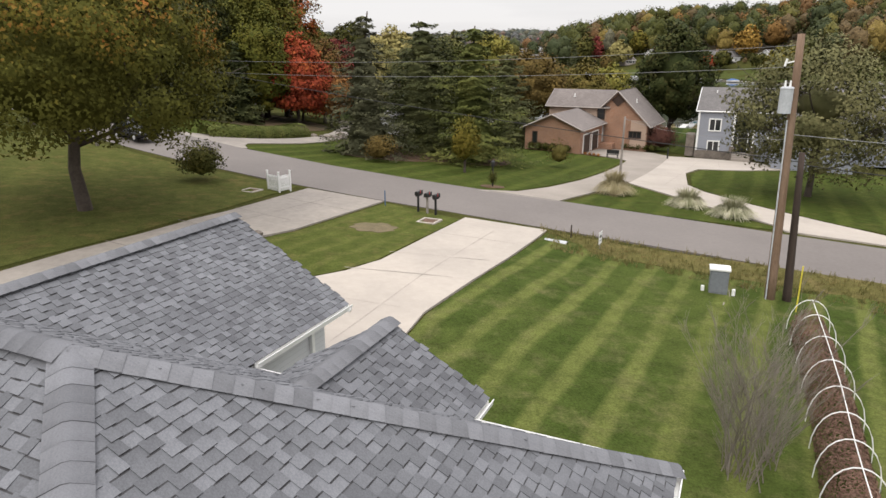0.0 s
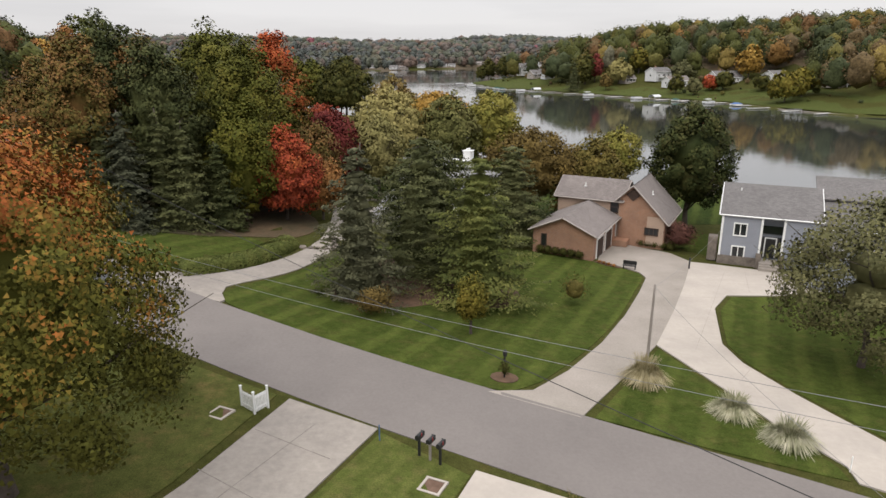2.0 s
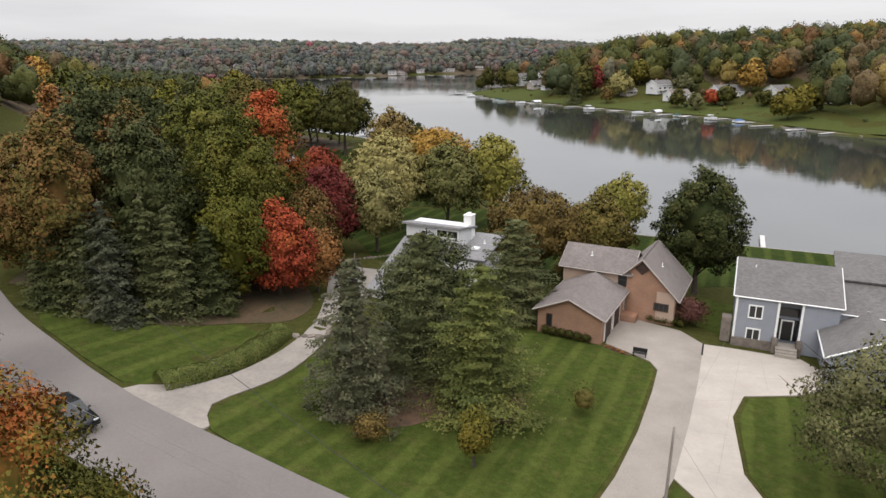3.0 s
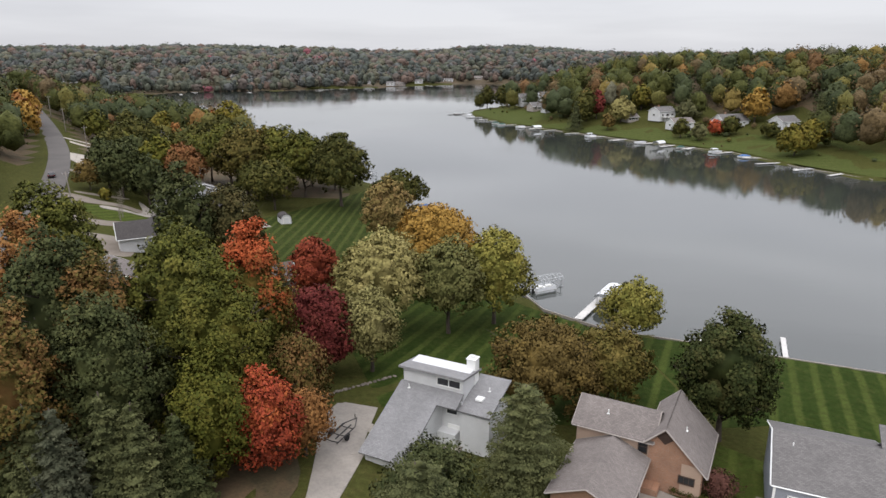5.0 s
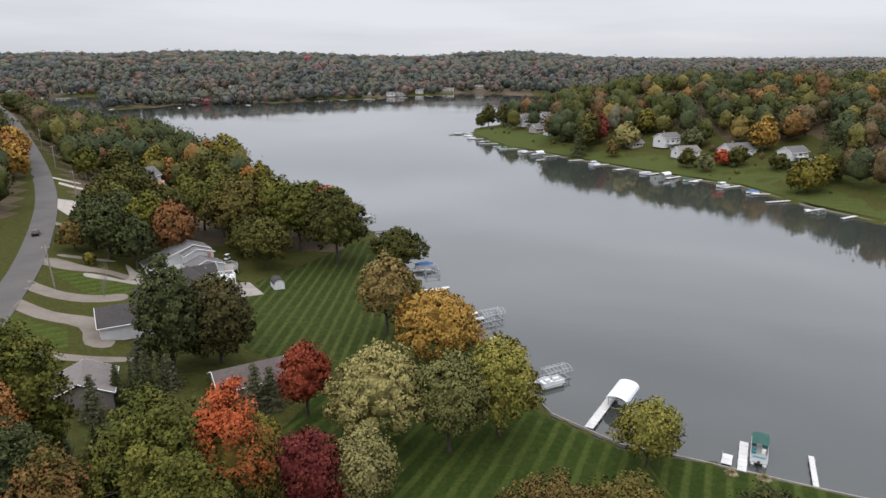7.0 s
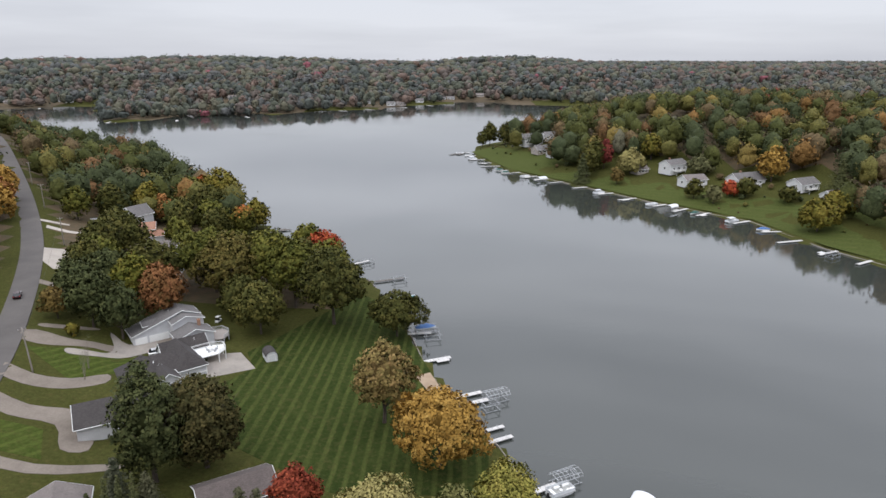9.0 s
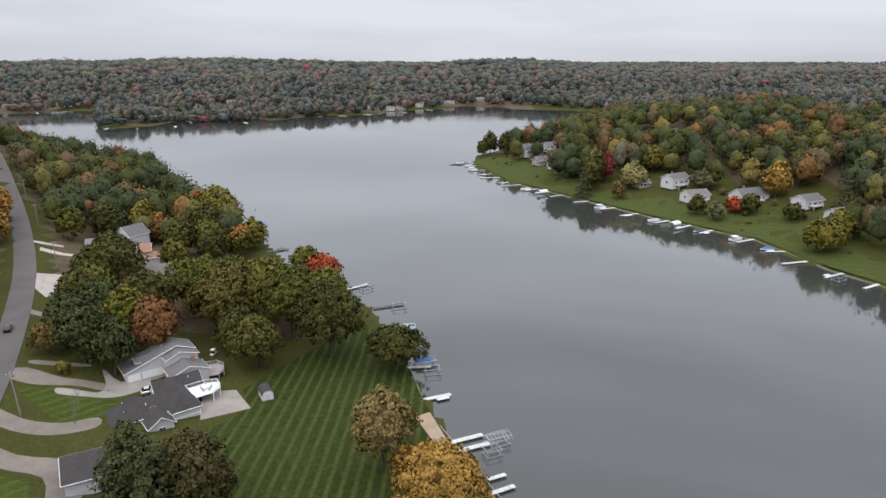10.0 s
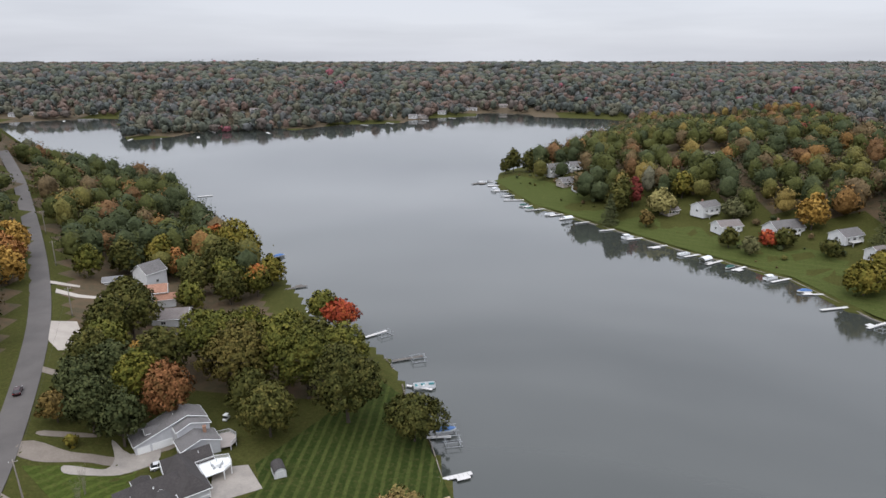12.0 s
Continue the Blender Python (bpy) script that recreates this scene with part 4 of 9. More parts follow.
TREES = [
    # x, y, height, width, leaves, shape, leaf count, leaf size, label
    (-19.0, 33.6, 16.5, 18.5, "turning", "broad", 18000, 0.17, "large maple turning from green to orange on the lawn"),
    (-35.5, 57.0, 12.0, 7.5, "turning", "broad", 3000, 0.24, "maple turning orange beside the street"),
    (29.5, 51.8, 12.5, 14.5, "grey", "broad", 12000, 0.17, "spreading tree with dense olive-green leaves on the lawn"),
    (-7.2, 61.5, 13.2, 8.8, "blue", "cone", 4600, 0.2, "blue-grey spruce with drooping boughs on the lawn"),
    (-2.2, 69.4, 13.6, 11.5, "spruce", "cone", 5500, 0.2, "white pine behind the blue spruce"),
    (2.8, 62.6, 12.9, 10.6, "linden", "cone", 6500, 0.2, "dense conical green tree on the front lawn"),
    (8.2, 87.0, 12.0, 10.5, "spruce", "cone", 5500, 0.22, "dark green pine beside the brick house"),
    (1.8, 54.3, 5.4, 2.6, "olive", "broad", 260, 0.12, "slender sapling with sparse golden leaves"),
    (-18.8, 86.2, 10.8, 9.0, "red", "broad", 2600, 0.24, "bright red maple at the edge of the wood"),
    (-15.0, 89.0, 8.4, 7.0, "orange", "broad", 1600, 0.26, "orange maple beside the red one"),
    (-17.4, 110.5, 13.8, 12.0, "crimson", "broad", 3200, 0.28, "deep crimson maple near the white house"),
    (-22.8, 139.0, 14.2, 9.8, "brick", "broad", 2200, 0.3, "round red maple on the lawn"),
    (-23.6, 101.8, 23.6, 11.0, "vermilion", "broad", 2000, 0.32, "tall maple with a red-orange top in the wood"),
    (-10.5, 130.8, 17.0, 17.5, "willow", "broad", 3600, 0.36, "broad pale yellow-green willow by the lake"),
    (1.0, 130.0, 16.8, 13.0, "sage", "broad", 2600, 0.36, "tall pale willow by the lake"),
    (9.1, 134.8, 17.8, 14.0, "yellowgreen", "broad", 2800, 0.36, "yellow-green tree on the lake shore"),
    (-0.8, 160.5, 16.8, 19.0, "gold", "broad", 3600, 0.38, "wide golden-leaved tree on the shore"),
    (-12.3, 176.0, 19.0, 13.4, "peach", "broad", 2400, 0.4, "pale orange-tinged tree on the shore"),
    (-10.2, 113.0, 13.6, 8.6, "willow", "broad", 1800, 0.32, "pale yellow tree beside the crimson maple"),
    (30.9, 126.4, 11.2, 10.0, "yellowgreen", "broad", 1500, 0.28, "thin yellow-green tree at the water's edge"),
    (12.6, 103.0, 13.4, 15.0, "brown", "broad", 2400, 0.3, "brown-leaved tree behind the brick house"),
    (22.0, 106.1, 11.5, 11.5, "olivebrown", "broad", 1700, 0.3, "olive-brown tree behind the brick house"),
    (33.2, 97.0, 17.4, 12.5, "oak", "broad", 3400, 0.3, "tall dark green oak between two houses"),
    (-12.4, 220.8, 13.0, 17.3, "dark", "broad", 1400, 0.42, "round green tree at the shore"),
    (-31.0, 229.2, 23.0, 21.0, "dark", "broad", 2000, 0.5, "tall green tree on the lake lawn"),
    (-44.6, 241.4, 22.5, 17.5, "green", "broad", 1600, 0.5, "tall green tree in a row"),
    (-49.7, 220.4, 15.5, 15.7, "dark", "broad", 1300, 0.46, "rounded dark green tree on the lawn"),
    (-54.2, 247.4, 24.0, 19.2, "green", "broad", 1700, 0.5, "tall olive tree in a row"),
    (-63.5, 241.2, 23.0, 20.9, "olivebrown", "broad", 1700, 0.5, "tall green tree behind the grey house"),
    (-72.0, 252.0, 22.0, 19.2, "green", "broad", 1500, 0.5, "tall green tree behind the grey house"),
    (-104.4, 359.6, 24.0, 24.3, "olive", "broad", 1200, 0.62, "tall olive tree on the shore"),
    (-85.5, 226.0, 18.2, 14.5, "lime", "broad", 1400, 0.44, "yellowing tree behind the garage"),
    (-76.5, 222.5, 18.0, 13.5, "salmon", "broad", 1500, 0.44, "round orange tree behind the grey house"),
    (-49.8, 151.4, 22.0, 13.0, "pine", "broad", 2200, 0.34, "very dark tall tree beside the garage"),
    (-43.0, 157.2, 19.2, 15.5, "umber", "broad", 2200, 0.34, "dark brownish tree beside the lawn"),
    (-53.7, 130.2, 8.2, 4.8, "blue", "cone", 1300, 0.24, "small blue spruce before the brown house"),
    (-31.7, 140.1, 9.0, 5.6, "blue", "cone", 1300, 0.24, "small blue spruce on the lawn"),
    (-47.9, 144.4, 7.0, 4.8, "blue", "cone", 1000, 0.24, "small blue spruce beside the drive"),
    (-53.0, 113.2, 23.5, 12.0, "green", "broad", 1900, 0.34, "green tree beside the street"),
    (-51.8, 105.5, 19.5, 8.5, "orange", "broad", 1400, 0.3, "orange tree beside the street"),
    (-29.8, 98.6, 23.0, 17.5, "green", "broad", 4200, 0.32, "very tall domed green oak in the wood"),
    (-24.0, 91.0, 21.0, 12.0, "green", "broad", 3400, 0.3, "tall green tree in the wood"),
    (-31.2, 82.0, 20.0, 10.0, "pine", "broad", 2600, 0.3, "tall green tree in the wood"),
    (-31.4, 73.6, 12.0, 6.0, "bluedark", "cone", 4200, 0.22, "dark spruce at the edge of the wood"),
    (-26.8, 76.8, 11.5, 7.2, "spruce", "cone", 4200, 0.22, "dark spruce at the edge of the wood"),
    (-29.0, 76.5, 12.5, 6.8, "spruce", "cone", 3600, 0.22, "dark spruce beside the street"),
    (-37.6, 78.0, 18.5, 10.0, "russet", "broad", 2600, 0.3, "tall russet-green tree at the wood edge"),
    (-23.0, 83.8, 13.5, 9.5, "lime", "broad", 2200, 0.28, "green tree at the edge of the wood"),
    (-41.5, 93.0, 21.5, 12.5, "pine", "broad", 2400, 0.34, "dark green tree in the wood"),
    (-36.5, 92.0, 20.0, 9.5, "russet", "broad", 2200, 0.34, "brown tree in the wood"),
    (-24.5, 104.0, 15.0, 9.5, "green", "broad", 1900, 0.3, "green tree in the wood"),
    (-17.0, 95.5, 12.0, 8.5, "russet", "broad", 1900, 0.32, "brownish tree in the wood"),
    (-48.5, 90.0, 14.0, 9.0, "lime", "cone", 2600, 0.3, "yellow-green tree in the wood"),
    (-25.5, 117.0, 12.0, 9.0, "olive", "broad", 1600, 0.3, "olive tree in the wood"),
    (-112, 262, 18, 16.6, "dark", "broad", 1200, 0.5, "tall green tree beside the street"),
    (-106, 248, 16, 15.4, "green", "broad", 1100, 0.5, "olive tree beside the street"),
    (-103, 236, 17, 15.4, "dark", "broad", 1200, 0.5, "dark green tree beside the drive"),
    (-95, 232, 17, 14.1, "pine", "broad", 1300, 0.42, "dark conifer behind the drive"),
    (-99, 222, 15, 12.8, "pine", "broad", 1200, 0.42, "dark conifer beside the street"),
    (-110, 272, 19, 19.2, "dark", "broad", 1300, 0.52, "large green tree before the bungalow"),
    (-117, 283, 18, 17.9, "dark", "broad", 1200, 0.52, "large green tree before the white house"),
    (-82, 262, 18, 16.6, "green", "broad", 1200, 0.5, "yellowing green tree by the lake"),
    (-70, 268, 17, 16.6, "lime", "broad", 1200, 0.5, "green tree by the lake"),
    (-57, 270, 16, 15.4, "green", "broad", 1200, 0.5, "olive tree by the lake"),
    (-46, 262, 17, 16.6, "dark", "broad", 1200, 0.5, "green tree by the lake"),
    (-37, 256, 18, 17.9, "green", "broad", 1200, 0.5, "green tree by the lake"),
    (-87, 243, 18, 16.6, "dark", "broad", 1200, 0.5, "dark green tree behind the orange one"),
    (-52, 299, 14, 12.8, "green", "broad", 900, 0.48, "olive tree at the water's edge"),
    (-44, 291, 12, 14.1, "red", "broad", 1000, 0.46, "round red tree at the water's edge"),
    (-82, 338, 14, 12.8, "olive", "broad", 800, 0.52, "pale olive tree on the shore"),
    (-104, 345, 19, 19.2, "dark", "broad", 1000, 0.6, "dark green tree on the shore lawn"),
    (-117, 357, 20, 19.2, "green", "broad", 1000, 0.6, "green tree behind the shore lawn"),
    (-125, 345, 13, 11.5, "orange", "broad", 700, 0.55, "orange tree beside the white house"),
    (-118, 372, 18, 16.6, "turning", "broad", 900, 0.58, "green tree turning orange at the shore"),
    (-58, 232, 13, 14.1, "dark", "broad", 1000, 0.46, "dark tree behind the grey house"),
    (-92, 205, 3.5, 3.5, "olive", "broad", 300, 0.3, "small rounded bush by the drive"),
    (43, 620, 20, 14, "dark", "broad", 500, 0.85, "dark tree on the point"),
    (55, 608, 19, 15, "dark", "broad", 500, 0.85, "dark tree on the point"),
    (36, 612, 14, 10, "dark", "broad", 400, 0.8, "dark tree on the point"),
    (80, 640, 20, 16, "dark", "broad", 500, 0.85, "dark tree behind the white house"),
    (95, 600, 18, 14, "spruce", "cone", 700, 0.8, "dark conifer behind the white house"),
    (86, 447, 19.0, 12.2, "spruce", "cone", 1350, 0.51, "dark conifer on the shore lawn"),
    (91, 458, 21.3, 13.5, "dark", "broad", 1050, 0.53, "dark tree on the shore lawn"),
    (98, 470, 21.3, 16.2, "dark", "broad", 900, 0.56, "dark tree with a crimson neighbour"),
    (105, 472, 19.0, 13.5, "crimson", "broad", 750, 0.56, "crimson tree on the hillside"),
    (116, 452, 15.7, 20.2, "willow", "broad", 1350, 0.47, "broad pale green tree on the lawn"),
    (104, 436, 10.1, 8.1, "brown", "broad", 450, 0.42, "thin brown tree near the water"),
    (134, 470, 17.9, 13.5, "olive", "broad", 750, 0.51, "yellow-green tree on the hillside"),
    (134, 394, 11.2, 9.5, "dark", "broad", 750, 0.39, "small dark tree on the lawn"),
    (140, 383, 10.1, 9.5, "grey", "broad", 600, 0.39, "small grey-green tree on the lawn"),
    (152, 391, 9.0, 9.5, "red", "broad", 600, 0.36, "small red tree before the white house"),
    (158, 387, 11.2, 10.8, "dark", "broad", 750, 0.39, "small dark tree before the white house"),
    (172, 371, 9.0, 10.8, "dark", "broad", 600, 0.39, "round dark bush on the lawn"),
    (163, 328, 14.6, 17.6, "olive", "broad", 1350, 0.41, "yellow-green tree at the water"),
    (176, 338, 14.6, 16.2, "olive", "broad", 1200, 0.41, "yellow-green tree on the lawn"),
    (150, 430, 12.3, 16.2, "grey", "broad", 750, 0.47, "spreading grey-green tree on the lawn"),
    (197, 372, 17.9, 13.5, "spruce", "cone", 1050, 0.51, "dark conifer between houses"),
    (178, 402, 19.0, 16.2, "gold", "broad", 900, 0.51, "golden tree behind the houses"),
    (-170, 300, 15, 14.1, "gold", "broad", 900, 0.55, "golden tree across the street"),
    (-178, 312, 16, 15.4, "orange", "broad", 900, 0.55, "orange tree across the street"),
    (-186, 328, 17, 15.4, "gold", "broad", 900, 0.55, "golden tree across the street"),
    (-90.7, 212.4, 16.5, 12.5, "pine", "broad", 1800, 0.4, "dark conifer beside the drive"),
    (-82.5, 210.5, 15.0, 11.5, "pine", "broad", 1800, 0.4, "dark conifer behind the grey house"),
    (-92.0, 245.0, 14.0, 14.0, "gold", "broad", 1400, 0.4, "yellowing tree beside the orange one"),
    (-1.6, 73.5, 12.6, 9.5, "pine", "broad", 4200, 0.2, "soft full white pine behind the front trees"),
    (-43.0, 81.0, 15.0, 9.5, "russet", "broad", 2000, 0.3, "russet-green tree at the wood edge beside the street"),
    (-45.5, 97.0, 15.0, 9.5, "pine", "broad", 2000, 0.3, "soft dark pine in the wood"),
    (-19.5, 92.5, 9.0, 7.0, "russet", "broad", 1600, 0.3, "thin russet tree behind the red maple"),
    (-34.6, 75.4, 11.0, 6.6, "spruce", "cone", 3600, 0.22, "dark spruce at the edge of the wood"),
    (-37.8, 75.6, 10.0, 6.4, "pine", "cone", 3600, 0.22, "dark spruce beside the street"),
    (-24.2, 79.0, 9.5, 6.2, "pine", "cone", 3600, 0.22, "dark spruce at the edge of the wood"),
    (-53.0, 136.6, 7.5, 3.0, "pine", "cone", 1600, 0.22, "dark clipped columnar conifer beside the brown cottage"),
    (-52.0, 143.0, 10.0, 5.5, "bluedark", "cone", 1800, 0.24, "dark spruce behind the brown cottage"),
    (-29.5, 141.5, 8.0, 5.0, "blue", "cone", 1300, 0.24, "small blue spruce before the low brown house"),
    (-100.5, 214.0, 9.0, 8.0, "brown", "broad", 900, 0.34, "thin brown tree beside the street"),
    (-108.0, 323.0, 16.0, 14.0, "dark", "broad", 1200, 0.5, "dark green tree beside the white house"),
    (-98.0, 327.0, 17.0, 14.0, "green", "broad", 1200, 0.5, "green tree beside the white house"),
    (-92.0, 314.0, 15.0, 13.0, "dark", "broad", 1200, 0.5, "dark green tree near the shore"),
    (-84.0, 324.0, 15.0, 12.0, "turning", "broad", 1100, 0.5, "green tree turning orange near the shore"),
    (-103.0, 303.0, 13.0, 11.0, "green", "broad", 1000, 0.5, "green tree below the split-level house"),
    (-144.0, 337.0, 17.0, 15.0, "dark", "broad", 1200, 0.5, "dark green tree behind the outbuilding"),
    (-152.0, 322.0, 15.0, 12.0, "green", "broad", 1100, 0.5, "green tree beside the outbuilding"),
    (-133.0, 346.0, 18.0, 15.0, "olive", "broad", 1200, 0.5, "olive tree behind the white house"),
    (-118.0, 292.0, 12.0, 10.0, "brown", "broad", 900, 0.45, "brown tree below the split-level house"),
]
for i, (x, y, H, W, leaf_kind, shape, n, size, label) in enumerate(TREES):
    away = math.hypot(x, y - 30)
    if shape == "cone":
        tree(x, y, H, W, leaf_kind, label, "cone", n, size, seed=100 + i, base=0.05, **({"full": 0.56, "droop": 0.12, "gappy": 0.04} if 0 < y < 100 and x > -5 else {}))
    else:
        tree(x, y, H, W, leaf_kind, label, "broad", n, np.clip(0.0031 * away + 0.08, 0.15, 1.4), seed=100 + i, base=0.12 if W > 17 and y < 40 else 0.02 if x < -40 and 140 < y < 160 else 0.05 if H < 6 else 0.02 if x < -15 and 70 < y < 118 else 0.08 if y < 120 else 0.18 if y < 300 else 0.06, level=2 if away < 130 else 1, blobs=int(np.clip(W * H * 0.9, 30, 260)),
             **({"cover": 0.75, "solid": 0.25, "limbs": 16} if leaf_kind == "grey" and y < 100 else {"fat": 0.55} if W > 17 and y < 40 else {}))


# ---------------------------------------------------------------- drives, lawns and beds
CROSS_LAWN = lawn_material("striped_front_lawn", (0.054, 0.078, 0.019), (0.130, 0.148, 0.046), -0.49, 0.85, 1.0, (0.16, 0.15, 0.07))
DRY_VERGE = lawn_material("dry_verge", (0.105, 0.100, 0.036), (0.15, 0.128, 0.054), 0.5, 3, 0.4, (0.22, 0.16, 0.085))
GREEN_LAWN = lawn_material("deep_green_lawn", (0.044, 0.062, 0.014), (0.082, 0.102, 0.025), -0.45, 1.35, 0.75, (0.10, 0.088, 0.032))
LAKE_LAWN = lawn_material("striped_lake_lawn", (0.026, 0.042, 0.010), (0.060, 0.078, 0.020), -0.42, 1.5, 1.2, (0.0612, 0.0675, 0.021))
CHECK_LAWN = lawn_material("checked_lawn", (0.027, 0.040, 0.011), (0.064, 0.078, 0.023), -0.04, 1.35, 1.2, (0.085, 0.075, 0.030))
OLD_JOINT = surface("worn_joint", (0.17, 0.15, 0.13), (0.23, 0.205, 0.18), 1, 10, 0.95, bump=0, grime=0.3)
FAINT_LAWN = lawn_material("mottled_lawn", (0.080, 0.098, 0.026), (0.108, 0.120, 0.036), -0.49, 0.66, 0.8, (0.15, 0.125, 0.055))
BED = surface("dry_bed", (0.13, 0.105, 0.058), (0.20, 0.16, 0.09), 1.5, 14, 0.95, bump=0.8, dist=0.04, grime=0.4)
JOINT = surface("joint_shadow", (0.34, 0.305, 0.265), (0.42, 0.375, 0.33), 1, 10, 0.95, bump=0, grime=0.3)
STONE = surface("field_stone", (0.15, 0.125, 0.105), (0.27, 0.23, 0.195), 1.5, 9, 0.9, bump=0.6, dist=0.03, grime=0.35, per_piece=0.3)

drive_a = drape("driveway", [(1.3, 37.1), (-0.8, 32.1), (-2.8, 27.3), (-4.1, 25.7), (-6.4, 24.0), (-8.0, 22.4), (-12.5, 18.0), (-5.0, 8.5), (-1.5, 10.0), (-2.0, 17.3), (-0.7, 21.6), (1.0, 24.8), (3.0, 28.9), (5.8, 35.1)],
                0.09, CONCRETE_NEW, "pale new concrete driveway with saw-cut joints")
drive_b = drape("driveway", [(-9.1, 43.2), (-12.0, 35.0), (-14.4, 29.9), (-16.3, 26.8), (-20, 19), (-16, 11), (-11.6, 19.6), (-9.9, 22.3), (-9.2, 24.4), (-9.1, 27.2), (-9.3, 29.6), (-7.6, 31.9), (-3.8, 40.5)],
                0.08, CONCRETE_OLD, "weathered grey-brown concrete driveway with cracks")
drive_c = drape("driveway", curve_through([(-24.9, 60.6), (-17.3, 56.4), (-17.9, 60.0), (-14.3, 65.6), (-12.4, 71.5), (-11.2, 79), (-9.5, 87), (-8.5, 97), (-14.5, 98), (-14.0, 89), (-13.6, 80), (-14.2, 76), (-16, 69.5), (-19.5, 63.5)], 3, True),
                0.07, CONCRETE_OLD, "curved pale concrete drive between lawn and hedge")
drive_d = drape("driveway", [(2.4, 44.8), (5.2, 45.3), (8.0, 48.6), (11.5, 54), (15.0, 60.5), (18.3, 67.5), (20.4, 72.4), (20.3, 74.4), (18.6, 76.8), (17.0, 78.8), (19.0, 85.2), (22.0, 87.0), (26.5, 83.2), (27.6, 79.4), (23.4, 70), (19.6, 62), (15.6, 54.1), (10.8, 47.0), (7.5, 42.2)],
                0.08, GRAVEL, "grey-brown exposed aggregate drive of the brick house")
drive_e = drape("driveway", [(20.2, 37.1), (20.5, 38.6), (18.9, 42.3), (17.9, 46.4), (15.6, 54.1), (19.6, 62), (23.4, 70), (27.6, 79.4), (30.0, 78.6), (36.2, 76), (37.5, 70), (31.5, 67.9), (26.5, 67.4), (23.8, 63.5), (22.6, 60), (20.9, 55), (20.9, 51.5), (22.2, 46.8), (24.4, 41), (27.4, 35), (27.0, 33.0)],
                0.085, CONCRETE_NEW, "wide pale concrete drive of the grey house")
drape("driveway", curve_through([(-85.8, 211.0), (-80.2, 208.4), (-75.1, 212.1), (-72.7, 206.2), (-76.0, 202.5), (-80.4, 197.5), (-83.8, 195.6), (-88.1, 195.0), (-89.5, 197.5), (-84.3, 198.6), (-81.9, 200.5), (-82.4, 205.3)], 3, True), 0.17, CONCRETE_OLD, "pale concrete apron before the garage of the grey house")
for pts in ([(-103.5, 199.5), (-96, 197.0), (-88, 199.8), (-81, 203), (-78, 208), (-72, 211), (-69, 217), (-74, 216.5), (-79, 209), (-84, 205.2), (-91, 203), (-100.5, 204.5)],
            [(-96, 181), (-88, 177.5), (-80, 178.5), (-74, 184), (-75.5, 188), (-81, 183.5), (-88, 182.5), (-97.5, 185.5)],
            [(-91, 169), (-83, 165), (-74, 164.5), (-69, 157), (-64.5, 158), (-67.5, 166), (-73.5, 171), (-82, 170), (-92.5, 173.5)],
            [(-84, 150.5), (-70, 148.5), (-58, 153), (-58, 155), (-70, 151.5), (-84.5, 153)],
            [(-120, 240), (-110, 238.5), (-110, 236.5), (-119.2, 237)], [(-100.5, 207), (-90, 210.5), (-90, 212), (-101, 209.3)]):
    drape("driveway", curve_through(pts, 3, True), 0.08, TAN_CONCRETE, "tan concrete drive from the street to a house")
for pts in ([(-129, 257), (-123, 252), (-119, 256), (-125, 268), (-131, 276), (-136.5, 271)], [(-150, 296), (-143, 297), (-134, 303), (-135, 305), (-144, 300.5), (-152, 300)], [(-157, 303), (-148, 308), (-149, 310), (-159, 306)]):
    drape("pavement", pts, 0.08, CONCRETE_NEW, "white concrete parking pad beside the street")
drape("patio", [(-55, 192), (-45.5, 199), (-51.5, 207.5), (-59, 205)], 0.06, CONCRETE_OLD, "stained concrete patio behind the grey house", kind="structure")

drape("lawn", [(6.4, 33.8), (5.7, 34.4), (3.1, 28.8), (1.1, 24.7), (-0.6, 21.5), (-1.9, 17.3), (-0.5, 7), (13, 2), (40, -5), (34, 17), (22, 25.6), (16, 28.2), (10, 31.2)], 0.075, CROSS_LAWN,
      "striped green and yellow-green mown front lawn", thick=0.12, step=1.5)
drape("lawn", [(-9.9, 43.6), (-12.6, 35.0), (-15.0, 29.7), (-17, 26.5), (-20.8, 19), (-24, 8), (-75, 8), (-75, 80), (-60, 80), (-47.5, 69), (-37, 59.3), (-28.8, 53.8), (-21, 49.2)], 0.06,
      lawn_material("leaf_strewn_lawn", (0.072, 0.082, 0.025), (0.100, 0.105, 0.034), 0.5, 2.2, 0.4, (0.16, 0.115, 0.052)), "olive green lawn strewn with fallen leaves", thick=0.12, step=1.5)
drape("lawn", [(1.0, 36.7), (-3.6, 40.2), (-7.4, 31.8), (-9.0, 29.6), (-8.9, 26), (-8.8, 23.6), (-7.9, 22.6), (-6.5, 24.2), (-4.3, 25.9), (-3.0, 27.4), (-1.0, 32.2)], 0.03, FAINT_LAWN, "mottled mown lawn strip between two driveways", thick=0.06)
drape("lawn", curve_through([(-16.6, 56.3), (-17.2, 60), (-13.9, 65.5), (-11.9, 72), (-9.5, 78.5), (2, 82), (9.5, 82), (16.2, 78.2), (19.6, 74.8), (20.0, 72.4), (17.8, 67.5), (14.6, 60.5), (11, 54), (7.5, 48.8), (5, 45.9), (2, 45.4), (-7.5, 50.6)], 3, True), 0.04, GREEN_LAWN, "deep green mown lawn below the trees", thick=0.08)
